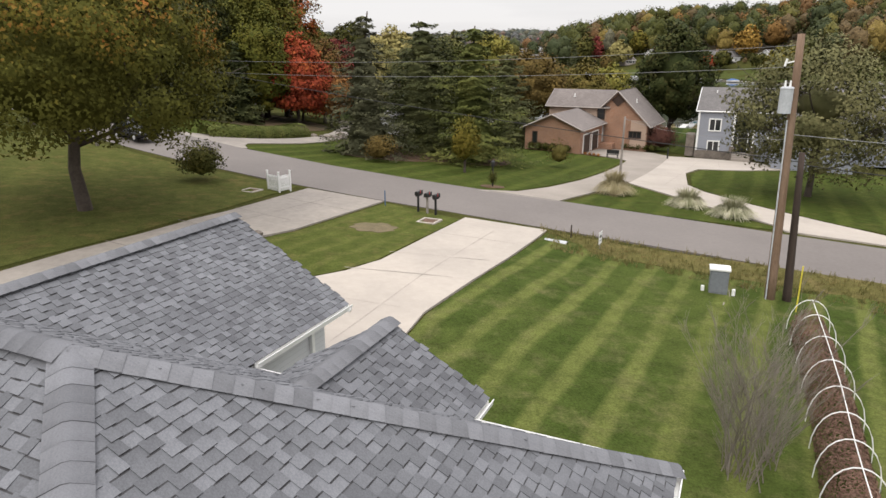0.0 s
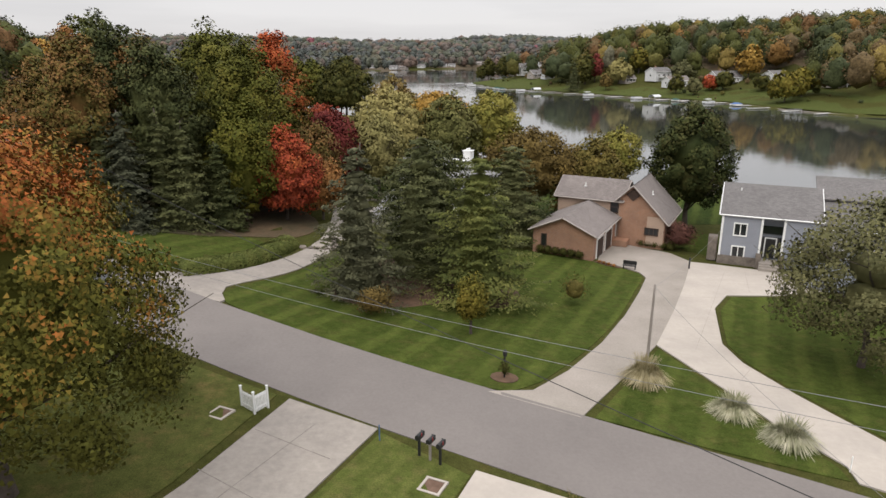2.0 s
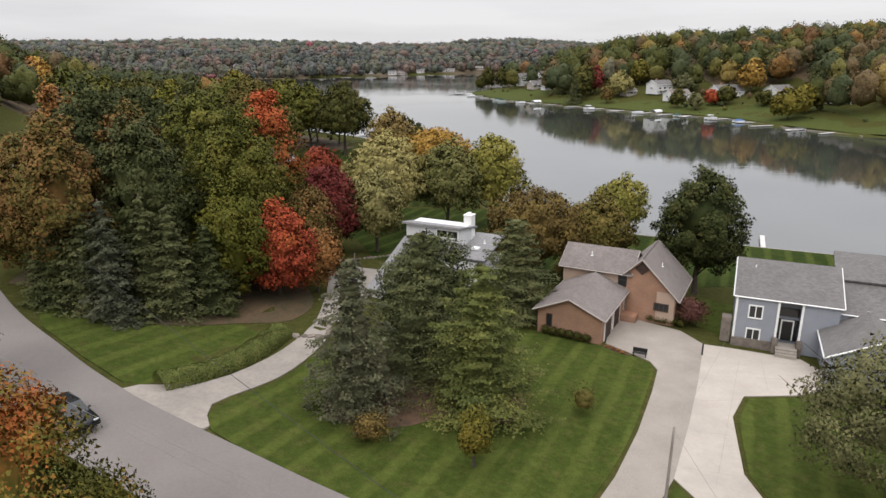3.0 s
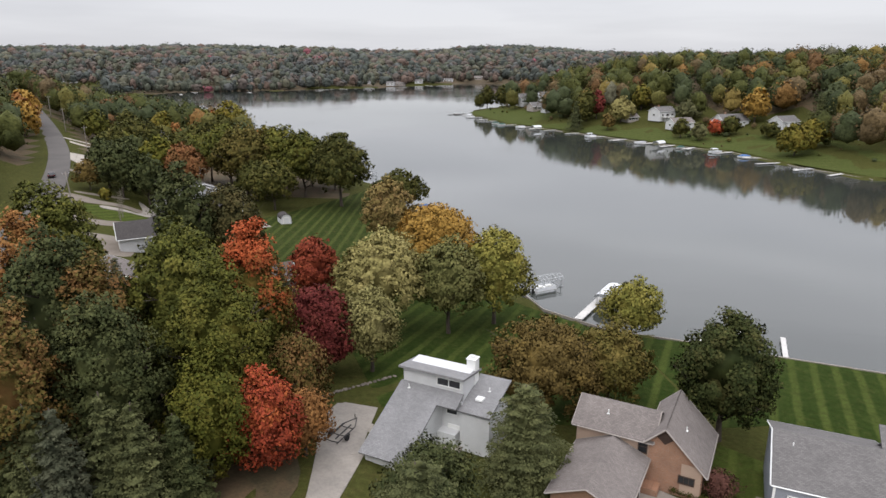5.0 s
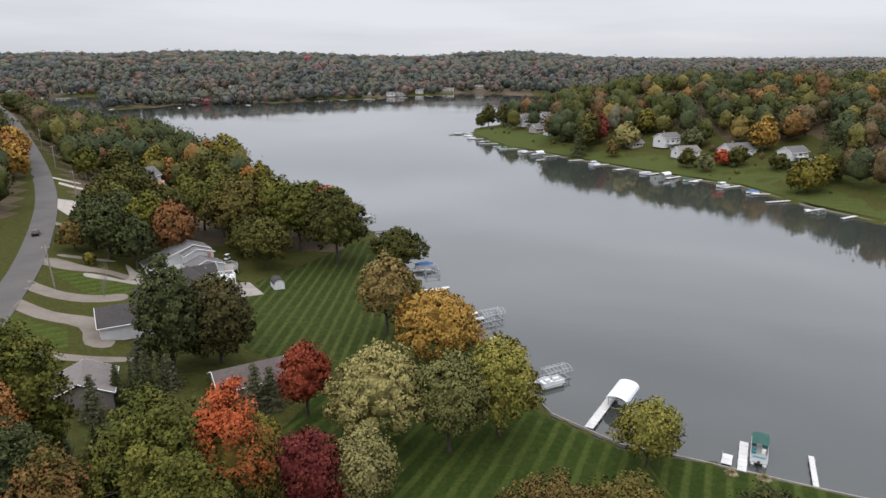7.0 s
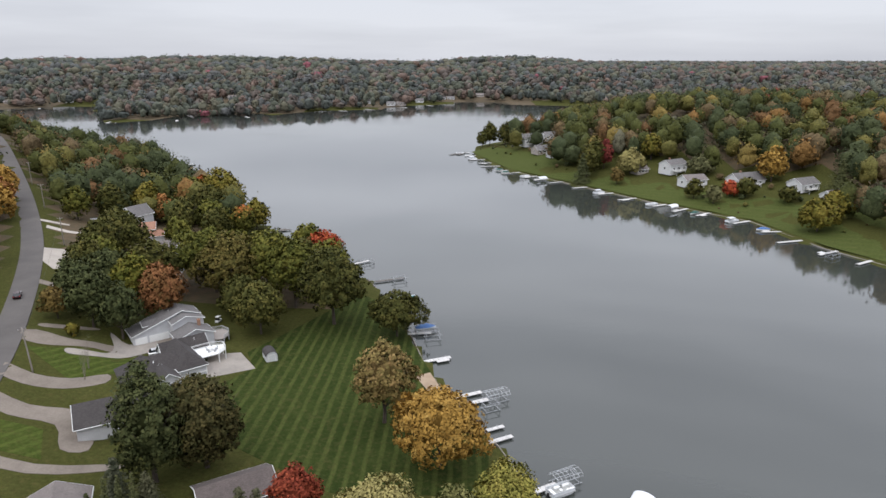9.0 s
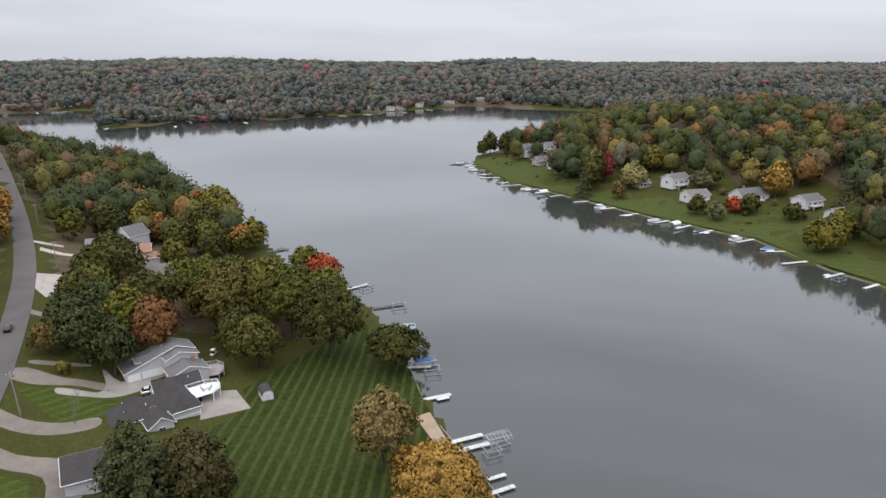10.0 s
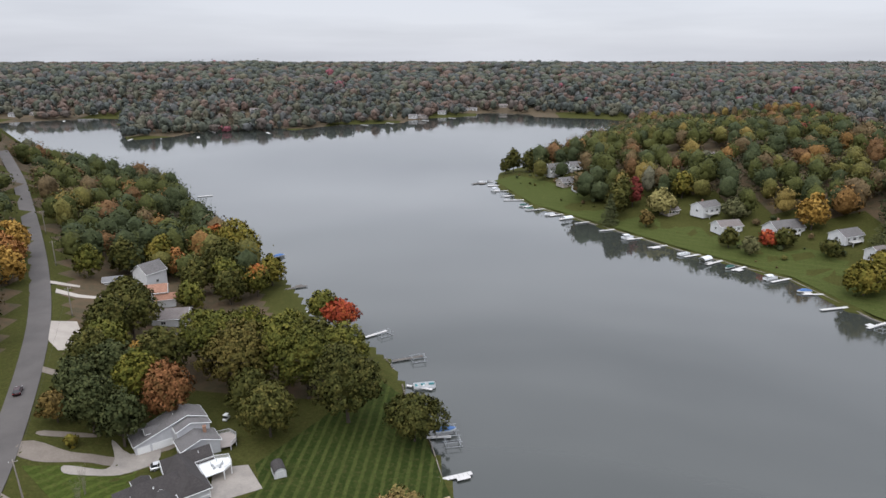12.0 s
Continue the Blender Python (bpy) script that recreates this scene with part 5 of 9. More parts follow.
drape("lawn", [(-24.3, 61.0), (-23.2, 62.6), (-21.0, 65.6), (-19.0, 69.0), (-17.8, 74.4), (-20.5, 76.2), (-26, 73.2), (-34, 72.8), (-40.5, 76.5), (-36, 69.6), (-30.2, 65.0)], 0.03, GREEN_LAWN, "green mown bank between the hedge and the wood", thick=0.06)
drape("lawn", [(8.3, 42.3), (11.2, 46.8), (15.5, 53.4), (17.5, 46.3), (18.5, 42.3), (20.0, 38.6), (19.9, 37.3), (14, 39.6)], 0.04, GREEN_LAWN, "triangular green lawn between two drives", thick=0.08)
drape("lawn", [(24.8, 41.2), (22.6, 47), (21.3, 51.5), (21.3, 55), (23, 60), (24.2, 63.2), (26.8, 67), (31.5, 67.5), (37.7, 69.7), (46, 66), (62, 40), (44, 24), (29, 34)], 0.04, GREEN_LAWN, "deep green mown lawn round the spreading tree", thick=0.08)
drape("lawn", [(35, 100), (31, 129.5), (39, 127.5), (54, 120.6), (70, 113.5), (100, 102), (90, 78), (60, 88), (44, 101)], 0.03, LAKE_LAWN, "striped green lawn along the seawall", thick=0.06)
drape("lawn", [(33, 96), (27, 88), (31, 82), (37, 92)], 0.03, GREEN_LAWN, "green grass between the two houses", thick=0.06)
drape("lawn", [(-8, 102), (8, 100), (28, 100), (34, 104), (30.5, 129.5), (28, 131), (18, 141), (10, 150), (-4, 150), (-22, 150), (-26, 134), (-14, 120)], 0.03, LAKE_LAWN, "dark green mown lawn by the lake", thick=0.06)
drape("lawn", [(-41, 165), (-20, 152), (8, 152), (9, 168), (0.5, 188), (-9, 220), (-15, 241), (-26, 255), (-38, 232), (-50, 208), (-46, 199), (-52, 188)], 0.03, CHECK_LAWN, "checkered mown lawn running down to the docks", thick=0.06)
drape("lawn", [(-80, 182), (-97, 194.5), (-88, 198.5), (-76, 203), (-72, 192)], 0.04, GREEN_LAWN, "green lawn between two drives", thick=0.08)
drape("lawn", [(-84, 154), (-92, 167), (-83, 163), (-75, 162.5), (-70, 153)], 0.04, GREEN_LAWN, "striped lawn before the garage", thick=0.08)
SHORE_LAWN = lawn_material("shore_lawn", (0.0578, 0.074, 0.0217), (0.0795, 0.0921, 0.0289), 0.9, 2.5, 0.5, (0.101, 0.0921, 0.0433))
drape("lawn", [(25.5, 584), (47, 502), (81.5, 449.5), (112, 400.5), (147.5, 354), (157, 309), (169.5, 281), (230, 235), (240, 250), (200, 330), (185, 362), (160, 392), (135, 420), (95, 470), (80, 515), (62, 560), (42, 600)], 0.05, SHORE_LAWN,
      "bright green shore lawn across the lake", step=12, thick=0.1)
# shaded ground under the trees
drape("verge", [(6.2, 34.6), (10.2, 32.4), (16.4, 29.9), (22, 27.0), (34, 19.8), (33, 17.4), (21, 24.8), (15.6, 27.6), (9.8, 30.2), (7.2, 32.0)], 0.11, DRY_VERGE, "dry olive-brown grass verge with a shallow ditch", thick=0.12, step=1.5)
drape("leaf_bed", curve_through([(-9.2, 60), (-4, 59), (0, 61), (5, 60.8), (6.6, 66), (2, 70), (0, 75), (-6, 74), (-9, 66)], 3, True), 0.07, SOIL, "brown needle and leaf bed under the trees", category="leaf bed", thick=0.1)
drape("leaf_bed", curve_through([(-42.5, 79), (-34, 73.2), (-26.5, 73.6), (-20.5, 76.5), (-16, 79), (-15, 86), (-20, 95), (-30, 100), (-45, 95), (-45, 80)], 3, True), 0.06, WOODS_FLOOR, "brown leaf litter at the wood's edge", category="leaf bed", thick=0.1)
drape("flower_bed", [(-3.7 + (1.2 + 0.16 * math.sin(a * 2.1)) * math.cos(a * 0.2618), 33.5 + (1.05 + 0.14 * math.sin(a * 1.7)) * math.sin(a * 0.2618)) for a in range(24)], 0.05, BED, "round dry brown bed in the lawn", category="flower bed", thick=0.05)
drape("beach", [(-3, 199), (1.2, 186.5), (-1.5, 185.2), (-6.5, 197)], 0.10, surface("beach_sand", (0.30, 0.22, 0.15), (0.38, 0.29, 0.20), 0.4, 9, 0.95, bump=0.4), "small brown sand beach behind a low wall", category="beach")


def strip(name, a, b, width, off, material, parent, n=None):
    """A narrow band that follows the ground from a to b."""
    a, b = Vector(a), Vector(b)
    if name == "joint":
        a, b = a.lerp(b, 0.09), b.lerp(a, 0.09)
    n = n or max(2, int((b - a).length / 1.0))
    s = Vector((-(b - a).y, (b - a).x)).normalized() * width / 2
    C = [a.lerp(b, i / n) for i in range(n + 1)]
    z = height([(p.x, p.y) for p in C])
    bm = bmesh.new()
    rows = [(bm.verts.new((p.x + s.x, p.y + s.y, h + off)), bm.verts.new((p.x - s.x, p.y - s.y, h + off))) for p, h in zip(C, z)]
    for r0, r1 in zip(rows, rows[1:]):
        bm.faces.new((r0[0], r0[1], r1[1], r1[0]))
    return part(name, bm, material, parent)


for a, b in (((-0.9, 33.2), (4.3, 31.4)), ((-3.0, 28.8), (2.6, 28.2)), ((-4.7, 26.2), (0.9, 25.3)), ((-7.6, 23.9), (-1.0, 21.8)), ((3.5, 35.9), (-4.9, 16.0)), ((-10, 21), (-2, 18))):
    strip("joint", a, b, 0.05, 0.096, JOINT, drive_a)
for a, b in (((-10.6, 40), (-5.4, 37.2)), ((-12.2, 36.3), (-7.8, 33.6)), ((-14.0, 32.6), (-10.0, 30.6)), ((-16.0, 28.8), (-10.2, 26.0)), ((-6.5, 42), (-13.8, 26.5))):
    strip("joint", a, b, 0.05, 0.087, OLD_JOINT, drive_b)
for a, b in (((19.0, 48), (21.0, 50.5)), ((16.4, 55.6), (21.2, 54.6)), ((19.0, 61), (22.8, 60.2)), ((21.5, 66), (26.4, 66.8)), ((24.0, 71.5), (37, 71.0)), ((26.0, 76), (36.5, 74.5)), ((29, 68), (32.5, 77)), ((17.0, 51), (31, 78))):
    strip("joint", a, b, 0.05, 0.092, JOINT, drive_e)


def stone_mesh(seed, size):
    rng = random.Random(seed)
    bm = bmesh.new()
    bmesh.ops.create_icosphere(bm, subdivisions=1, radius=size)
    for v in bm.verts:
        v.co = Vector((v.co.x * 1.3, v.co.y, v.co.z * 0.7)) * rng.uniform(0.75, 1.15)
    me = bpy.data.meshes.new("stone")
    bm.to_mesh(me)
    bm.free()
    me.materials.append(STONE)
    return me


STONES = [stone_mesh(i, 0.22) for i in range(5)]


def stone_row(name, line, label, gap, size, layers=1, category="stone edging"):
    """Stones set side by side along a line, as pieces of one edging or wall."""
    rng = random.Random(len(name) + int(line[0][0] * 10))
    ob = thing(name, label, category, pose(line[0][0], line[0][1], ground_at(*line[0][:2])), kind="")
    base = ob.matrix_basis.inverted()
    P = [Vector(p[:2]) for p in curve_through(line, 6)]
    run = 0.0
    for p, q in zip(P, P[1:]):
        d = (q - p).length
        while run < d:
            c = p.lerp(q, run / d)
            h = ground_at(c.x, c.y)
            for k in range(layers):
                s = new("stone", STONES[rng.randrange(5)])
                s.parent = ob
                s.matrix_basis = base @ Matrix.LocRotScale((c.x + rng.uniform(-0.06, 0.06), c.y + rng.uniform(-0.06, 0.06), h + 0.05 + k * size * 0.9), Euler((0, 0, rng.uniform(0, 6))), Vector((1, 1, 1)) * size / 0.22 * rng.uniform(0.8, 1.25))
            run += gap * rng.uniform(0.8, 1.2)
        run -= d
    return ob


stone_row("retaining_wall", [(-8.9, 29.9), (-8.9, 27.2), (-9.0, 24.4), (-9.7, 22.2), (-11.4, 19.5)], "low dark stone wall edging the old driveway", 0.42, 0.24, 2, "retaining wall")
stone_row("stone_edging", [(-12.5, 80), (-11.6, 76.2), (-13.2, 75.6), (-15.5, 75)], "pale boulders beside the curved drive", 0.8, 0.42)
stone_row("stone_edging", [(-15, 98), (-15.5, 103), (-11, 108), (-6.5, 112)], "pale stone edging of a planted bank", 0.7, 0.3)
stone_row("shore_stones", [(-17, 245), (-20, 258), (-25.5, 268.8)], "grey stones along the water's edge", 1.2, 0.32)


def seawall(line, label):
    ob = thing("seawall", label, "seawall", pose(line[0][0], line[0][1], WATER), kind="structure")
    for i, (a, b) in enumerate(zip(line, line[1:])):
        a, b = Vector(a) - Vector(line[0]), Vector(b) - Vector(line[0])
        c, d = (a + b) / 2, b - a
        bm = bmesh.new()
        box(bm, c.x, c.y, -0.5, d.length + 0.05, 0.22, 1.0, math.degrees(math.atan2(d.y, d.x)), 0.04)
        part("wall", bm, CONCRETE_OLD, ob)
    return ob


seawall([(100, 103.6), (70, 114.6), (54, 121.6), (39, 128.6), (29, 132.6), (19, 142.6)], "low grey concrete seawall along the lawn")
seawall([(19, 142.8), (11, 167.8), (2, 187.8), (-3.2, 199.2)], "low pale seawall by the docks")
seawall([(-3.3, 199.3), (-8, 219.8), (-14, 240.8)], "low pale seawall below the lawn")
seawall([(46, 499), (80, 447), (111, 398), (146, 352), (155, 308), (168, 278)], "pale concrete seawall across the lake")


# ---------------------------------------------------------------- houses
def siding(name, c, board=0.18, rough=0.7):
    """Painted lap siding: long level boards, each darkened along its lower edge, with soft weathering."""
    m, n, l, b = shader(name)
    co, sep = n.new("ShaderNodeTexCoord"), n.new("ShaderNodeSeparateXYZ")
    l.new(co.outputs["Object"], sep.inputs[0])
    f = n.new("ShaderNodeMath")
    f.operation = "MULTIPLY"
    f.inputs[1].default_value = 1 / board
    l.new(sep.outputs["Z"], f.inputs[0])
    fr = n.new("ShaderNodeMath")
    fr.operation = "FRACT"
    l.new(f.outputs[0], fr.inputs[0])
    t = noise_node(n, l, 0.5, 4)
    col = ramp_node(n, l, t.outputs[0], [(0.3, tuple(v * 0.9 for v in c)), (0.7, tuple(v * 1.05 for v in c))]).outputs[0]
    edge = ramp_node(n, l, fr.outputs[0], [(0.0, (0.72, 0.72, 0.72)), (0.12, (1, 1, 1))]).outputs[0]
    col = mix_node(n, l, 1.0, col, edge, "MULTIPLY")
    l.new(col, b.inputs["Base Color"])
    b.inputs["Roughness"].default_value = rough
    bump_node(n, l, b, fr.outputs[0], 0.4, 0.02)
    return m


def brickwork(name, c1, c2, mortar):
    m, n, l, b = shader(name)
    co, mp = n.new("ShaderNodeTexCoord"), n.new("ShaderNodeMapping")
    mp.inputs["Rotation"].default_value = (radians(90), 0, 0)
    l.new(co.outputs["Object"], mp.inputs[0])
    t = n.new("ShaderNodeTexBrick")
    t.inputs["Color1"].default_value, t.inputs["Color2"].default_value, t.inputs["Mortar"].default_value = (*c1, 1), (*c2, 1), (*mortar, 1)
    t.inputs["Scale"].default_value, t.inputs["Mortar Size"].default_value, t.inputs["Brick Width"].default_value, t.inputs["Row Height"].default_value = 1.0, 0.008, 0.22, 0.075
    l.new(mp.outputs[0], t.inputs["Vector"])
    k = noise_node(n, l, 0.6, 4)
    col = mix_node(n, l, 1.0, t.outputs[0], ramp_node(n, l, k.outputs[0], [(0.3, (0.8, 0.8, 0.8)), (0.7, (1.12, 1.1, 1.08))]).outputs[0], "MULTIPLY")
    l.new(col, b.inputs["Base Color"])
    b.inputs["Roughness"].default_value = 0.9
    return m


def shingle_sheet(name, c1, c2):
    """A shingled roof seen from afar: courses and mottled tabs."""
    m, n, l, b = shader(name)
    co = n.new("ShaderNodeTexCoord")
    t = n.new("ShaderNodeTexBrick")
    t.inputs["Color1"].default_value, t.inputs["Color2"].default_value = (*c1, 1), (*c2, 1)
    t.inputs["Mortar"].default_value = (*[v * 0.7 for v in c1], 1)
    t.inputs["Scale"].default_value, t.inputs["Mortar Size"].default_value, t.inputs["Brick Width"].default_value, t.inputs["Row Height"].default_value = 1.0, 0.012, 0.32, 0.16
    l.new(co.outputs["Object"], t.inputs["Vector"])
    k, k2 = noise_node(n, l, 0.35, 4), noise_node(n, l, 9, 4)
    col = mix_node(n, l, 1.0, t.outputs[0], ramp_node(n, l, k.outputs[0], [(0.3, (0.86, 0.86, 0.86)), (0.7, (1.1, 1.1, 1.1))]).outputs[0], "MULTIPLY")
    col = mix_node(n, l, 1.0, col, ramp_node(n, l, k2.outputs[0], [(0.3, (0.85, 0.85, 0.85)), (0.7, (1.1, 1.1, 1.1))]).outputs[0], "MULTIPLY")
    l.new(col, b.inputs["Base Color"])
    b.inputs["Roughness"].default_value = 0.92
    bump_node(n, l, b, k2.outputs[0], 0.4, 0.01)
    return m


WHITE = surface("white_paint", (0.72, 0.72, 0.70), (0.80, 0.80, 0.78), 0.5, 7, 0.6, bump=0.05, grime=0.1)
BLACK = surface("black_paint", (0.018, 0.018, 0.018), (0.03, 0.03, 0.03), 1, 9, 0.5, bump=0.05)
DARK_WOOD = surface("dark_brown_wood", (0.045, 0.028, 0.022), (0.07, 0.045, 0.033), 1, 12, 0.7, bump=0.2)
DECK_WOOD = surface("weathered_deck", (0.40, 0.38, 0.35), (0.55, 0.53, 0.49), 0.6, 10, 0.85, bump=0.3, grime=0.3)
STEEL = surface("galvanised_steel", (0.42, 0.43, 0.44), (0.55, 0.56, 0.57), 1, 12, 0.45, 0.7, bump=0.05)
ALU = surface("aluminium", (0.62, 0.63, 0.64), (0.72, 0.73, 0.74), 1, 12, 0.4, 0.6, bump=0.05)
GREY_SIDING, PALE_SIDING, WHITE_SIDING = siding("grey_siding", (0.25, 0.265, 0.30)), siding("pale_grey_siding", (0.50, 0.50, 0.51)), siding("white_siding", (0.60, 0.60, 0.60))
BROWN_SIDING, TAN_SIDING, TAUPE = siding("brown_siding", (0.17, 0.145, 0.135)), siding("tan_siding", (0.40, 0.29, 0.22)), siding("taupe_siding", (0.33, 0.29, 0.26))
BRICK = brickwork("orange_brown_brick", (0.26, 0.135, 0.083), (0.31, 0.165, 0.10), (0.30, 0.22, 0.17))
ROOF_GREY, ROOF_BROWN, ROOF_PALE = shingle_sheet("grey_shingles", (0.120, 0.112, 0.108), (0.165, 0.154, 0.148)), shingle_sheet("brown_grey_shingles", (0.155, 0.133, 0.122), (0.205, 0.177, 0.163)), shingle_sheet("pale_grey_shingles", (0.195, 0.191, 0.192), (0.245, 0.240, 0.240))
ROOF_UMBER = shingle_sheet("umber_shingles", (0.090, 0.072, 0.066), (0.125, 0.100, 0.090))
ROOF_DARK, ROOF_RED = shingle_sheet("dark_shingles", (0.042, 0.036, 0.034), (0.062, 0.054, 0.051)), shingle_sheet("rust_shingles", (0.27, 0.14, 0.09), (0.34, 0.18, 0.12))


def glass():
    m, n, l, b = shader("window_glass")
    b.inputs["Base Color"].default_value = (0.016, 0.018, 0.02, 1)
    b.inputs["Roughness"].default_value, b.inputs["Specular IOR Level"].default_value = 0.06, 0.6
    return m


GLASS = glass()


def side_matrix(side, along, z, x0, x1, y0, y1):
    """Where a fitting sits on one wall of a block: front, back, left or right."""
    return {"front": pose(along, y0, z), "back": pose(along, y1, z, 0, 0, 180), "left": pose(x0, along, z, 0, 0, -90), "right": pose(x1, along, z, 0, 0, 90)}[side]


def window(parent, m, w, h, cols=2, rows=1, frame_mat=None, bar=0.09):
    bm = bmesh.new()
    for sx in (-1, 1):
        box(bm, sx * (w / 2 + bar / 2 - 0.02), -0.03, -h / 2 - bar, bar, 0.12, h + 2 * bar)
    for z in (-h / 2 - bar, h / 2):
        box(bm, 0, -0.035, z, w - 0.04, 0.13, bar)
    for i in range(1, cols):
        box(bm, -w / 2 + w * i / cols, -0.015, -h / 2, bar * 0.7, 0.08, h)
    for i in range(1, rows):
        box(bm, 0, -0.012, -h / 2 + h * i / rows - bar * 0.3, w, 0.07, bar * 0.6)
    f = part("window", bm, frame_mat or WHITE, parent)
    f.matrix_basis = m
    for i in range(cols):
        for j in range(rows):
            bm = bmesh.new()
            box(bm, -w / 2 + w * (i + 0.5) / cols, 0.0, -h / 2 + h * j / rows, w / cols, 0.03, h / rows)
            part("pane", bm, GLASS, f)
    return f


def door(parent, m, w, h, material, panels=0, name="door"):
    """A leaf with frame; panels: raised fields, as on a garage door."""
    bm = bmesh.new()
    box(bm, 0, -0.02, 0, w, 0.08, h, 0, 0.01)
    d = part(name, bm, material, parent)
    d.matrix_basis = m
    for j in range(panels):
        k = max(1, round(w / 0.6))
        for i in range(k):
            bm = bmesh.new()
            box(bm, -w / 2 + w * (i + 0.5) / k, -0.065, 0.08 + j * h / panels, w / k - 0.12, 0.03, h / panels - 0.12)
            part("panel", bm, material, d)
    bm = bmesh.new()
    for sx in (-1, 1):
        box(bm, sx * (w / 2 + 0.06), -0.03, 0, 0.12, 0.12, h + 0.12)
    box(bm, 0, -0.03, h, w, 0.12, 0.12)
    part("door_frame", bm, WHITE, d)
    return d


def gable(parent, x0, x1, y0, y1, z0, ze, zr, wall, roof, axis="x", over=0.45, ridge=None, z_far=None, trim=None, rakes=True):
    """A block with a pitched roof whose ridge runs along the axis. ridge: its place across; z_far: the height of the second eave."""
    a0, a1 = (y0, y1) if axis == "x" else (x0, x1)
    mid = (a0 + a1) / 2 if ridge is None else ridge
    zf = ze if z_far is None else z_far
    prof = [(a0, z0), (a1, z0), (a1, zf), (mid, zr), (a0, ze)]
    b0, b1 = (x0, x1) if axis == "x" else (y0, y1)
    at = (lambda b, a, z: (b, a, z)) if axis == "x" else (lambda b, a, z: (a, b, z))
    bm = bmesh.new()
    A, B = [bm.verts.new(at(b0, *p)) for p in prof], [bm.verts.new(at(b1, *p)) for p in prof]
    bm.faces.new(A), bm.faces.new(B[::-1])
    for i in range(5):
        bm.faces.new((A[i], B[i], B[(i + 1) % 5], A[(i + 1) % 5]))
    if wall is None:
        bm.free()
    else:
        part("wall", bm, wall, parent)
    s0, s1 = (zr - ze) / (mid - a0), (zr - zf) / (a1 - mid)
    bm = bmesh.new()
    up = 0.16
    slab(bm, [at(b0 - over, a0 - over, ze - over * s0 + up), at(b1 + over, a0 - over, ze - over * s0 + up), at(b1 + over, mid, zr + up), at(b0 - over, mid, zr + up)], 0.14)
    slab(bm, [at(b0 - over, a1 + over, zf - over * s1 + up), at(b1 + over, a1 + over, zf - over * s1 + up), at(b1 + over, mid, zr + up), at(b0 - over, mid, zr + up)], 0.14)
    r = part("roof", bm, roof, parent)
    for b in (b0 - over - 0.03, b1 + over + 0.03) if rakes else ():
        for p, q in ((at(b, a0 - over, ze - over * s0 + up - 0.09), at(b, mid, zr + up - 0.09)), (at(b, a1 + over, zf - over * s1 + up - 0.09), at(b, mid, zr + up - 0.09))):
            bm = bmesh.new()
            tube(bm, [Vector(p), Vector(q)], [0.09, 0.09], 4)
            part("rake_board", bm, trim or WHITE, r)
    for p, q in ((at(b0 - over, a0 - over - 0.05, ze - over * s0 + up - 0.10), at(b1 + over, a0 - over - 0.05, ze - over * s0 + up - 0.10)), (at(b0 - over, a1 + over + 0.05, zf - over * s1 + up - 0.10), at(b1 + over, a1 + over + 0.05, zf - over * s1 + up - 0.10))):
        bm = bmesh.new()
        tube(bm, [Vector(p), Vector(q)], [0.08, 0.08], 4)
        part("gutter", bm, trim or WHITE, r)
    return r


def hip(parent, x0, x1, y0, y1, z0, ze, zr, wall, roof, over=0.45, along="x"):
    """A block under a hipped roof."""
    bm = bmesh.new()
    box(bm, (x0 + x1) / 2, (y0 + y1) / 2, z0, x1 - x0, y1 - y0, ze - z0)
    part("wall", bm, wall, parent)
    X0, X1, Y0, Y1 = x0 - over, x1 + over, y0 - over, y1 + over
    bm = bmesh.new()
    h = min(X1 - X0, Y1 - Y0) / 2
    r0, r1 = ((X0 + h, (Y0 + Y1) / 2), (X1 - h, (Y0 + Y1) / 2)) if X1 - X0 > Y1 - Y0 else (((X0 + X1) / 2, Y0 + h), ((X0 + X1) / 2, Y1 - h))
    a, b, c, d = (X0, Y0, ze), (X1, Y0, ze), (X1, Y1, ze), (X0, Y1, ze)
    p, q = (*r0, zr), (*r1, zr)
    for ring in (((a, b, q, p), (b, c, q), (c, d, p, q), (d, a, p)) if X1 - X0 > Y1 - Y0 else ((a, b, p), (b, c, q, p), (c, d, q), (d, a, p, q))):
        slab(bm, ring, 0.12)
    r = part("roof", bm, roof, parent)
    bm = bmesh.new()
    for s, t in ((a, b), (b, c), (c, d), (d, a)):
        tube(bm, [Vector(s) - Vector((0, 0, 0.1)), Vector(t) - Vector((0, 0, 0.1))], [0.09, 0.09], 4)
    part("gutter", bm, WHITE, r)


def chimney(parent, x, y, z0, z1, w=0.8, material=None):
    bm = bmesh.new()
    box(bm, x, y, z0, w, w, z1 - z0 - 0.12)
    box(bm, x, y, z1 - 0.12, w + 0.16, w + 0.16, 0.12, 0, 0.02)
    box(bm, x, y, z1, w * 0.4, w * 0.4, 0.25)
    part("chimney", bm, material or BRICK, parent)


def vent(parent, x, y, z):
    bm = bmesh.new()
    tube(bm, [(x, y, z - 0.2), (x, y, z + 0.45)], [0.06, 0.06], 8)
    box(bm, x, y, z - 0.05, 0.3, 0.3, 0.06)
    part("vent_pipe", bm, WHITE, parent)


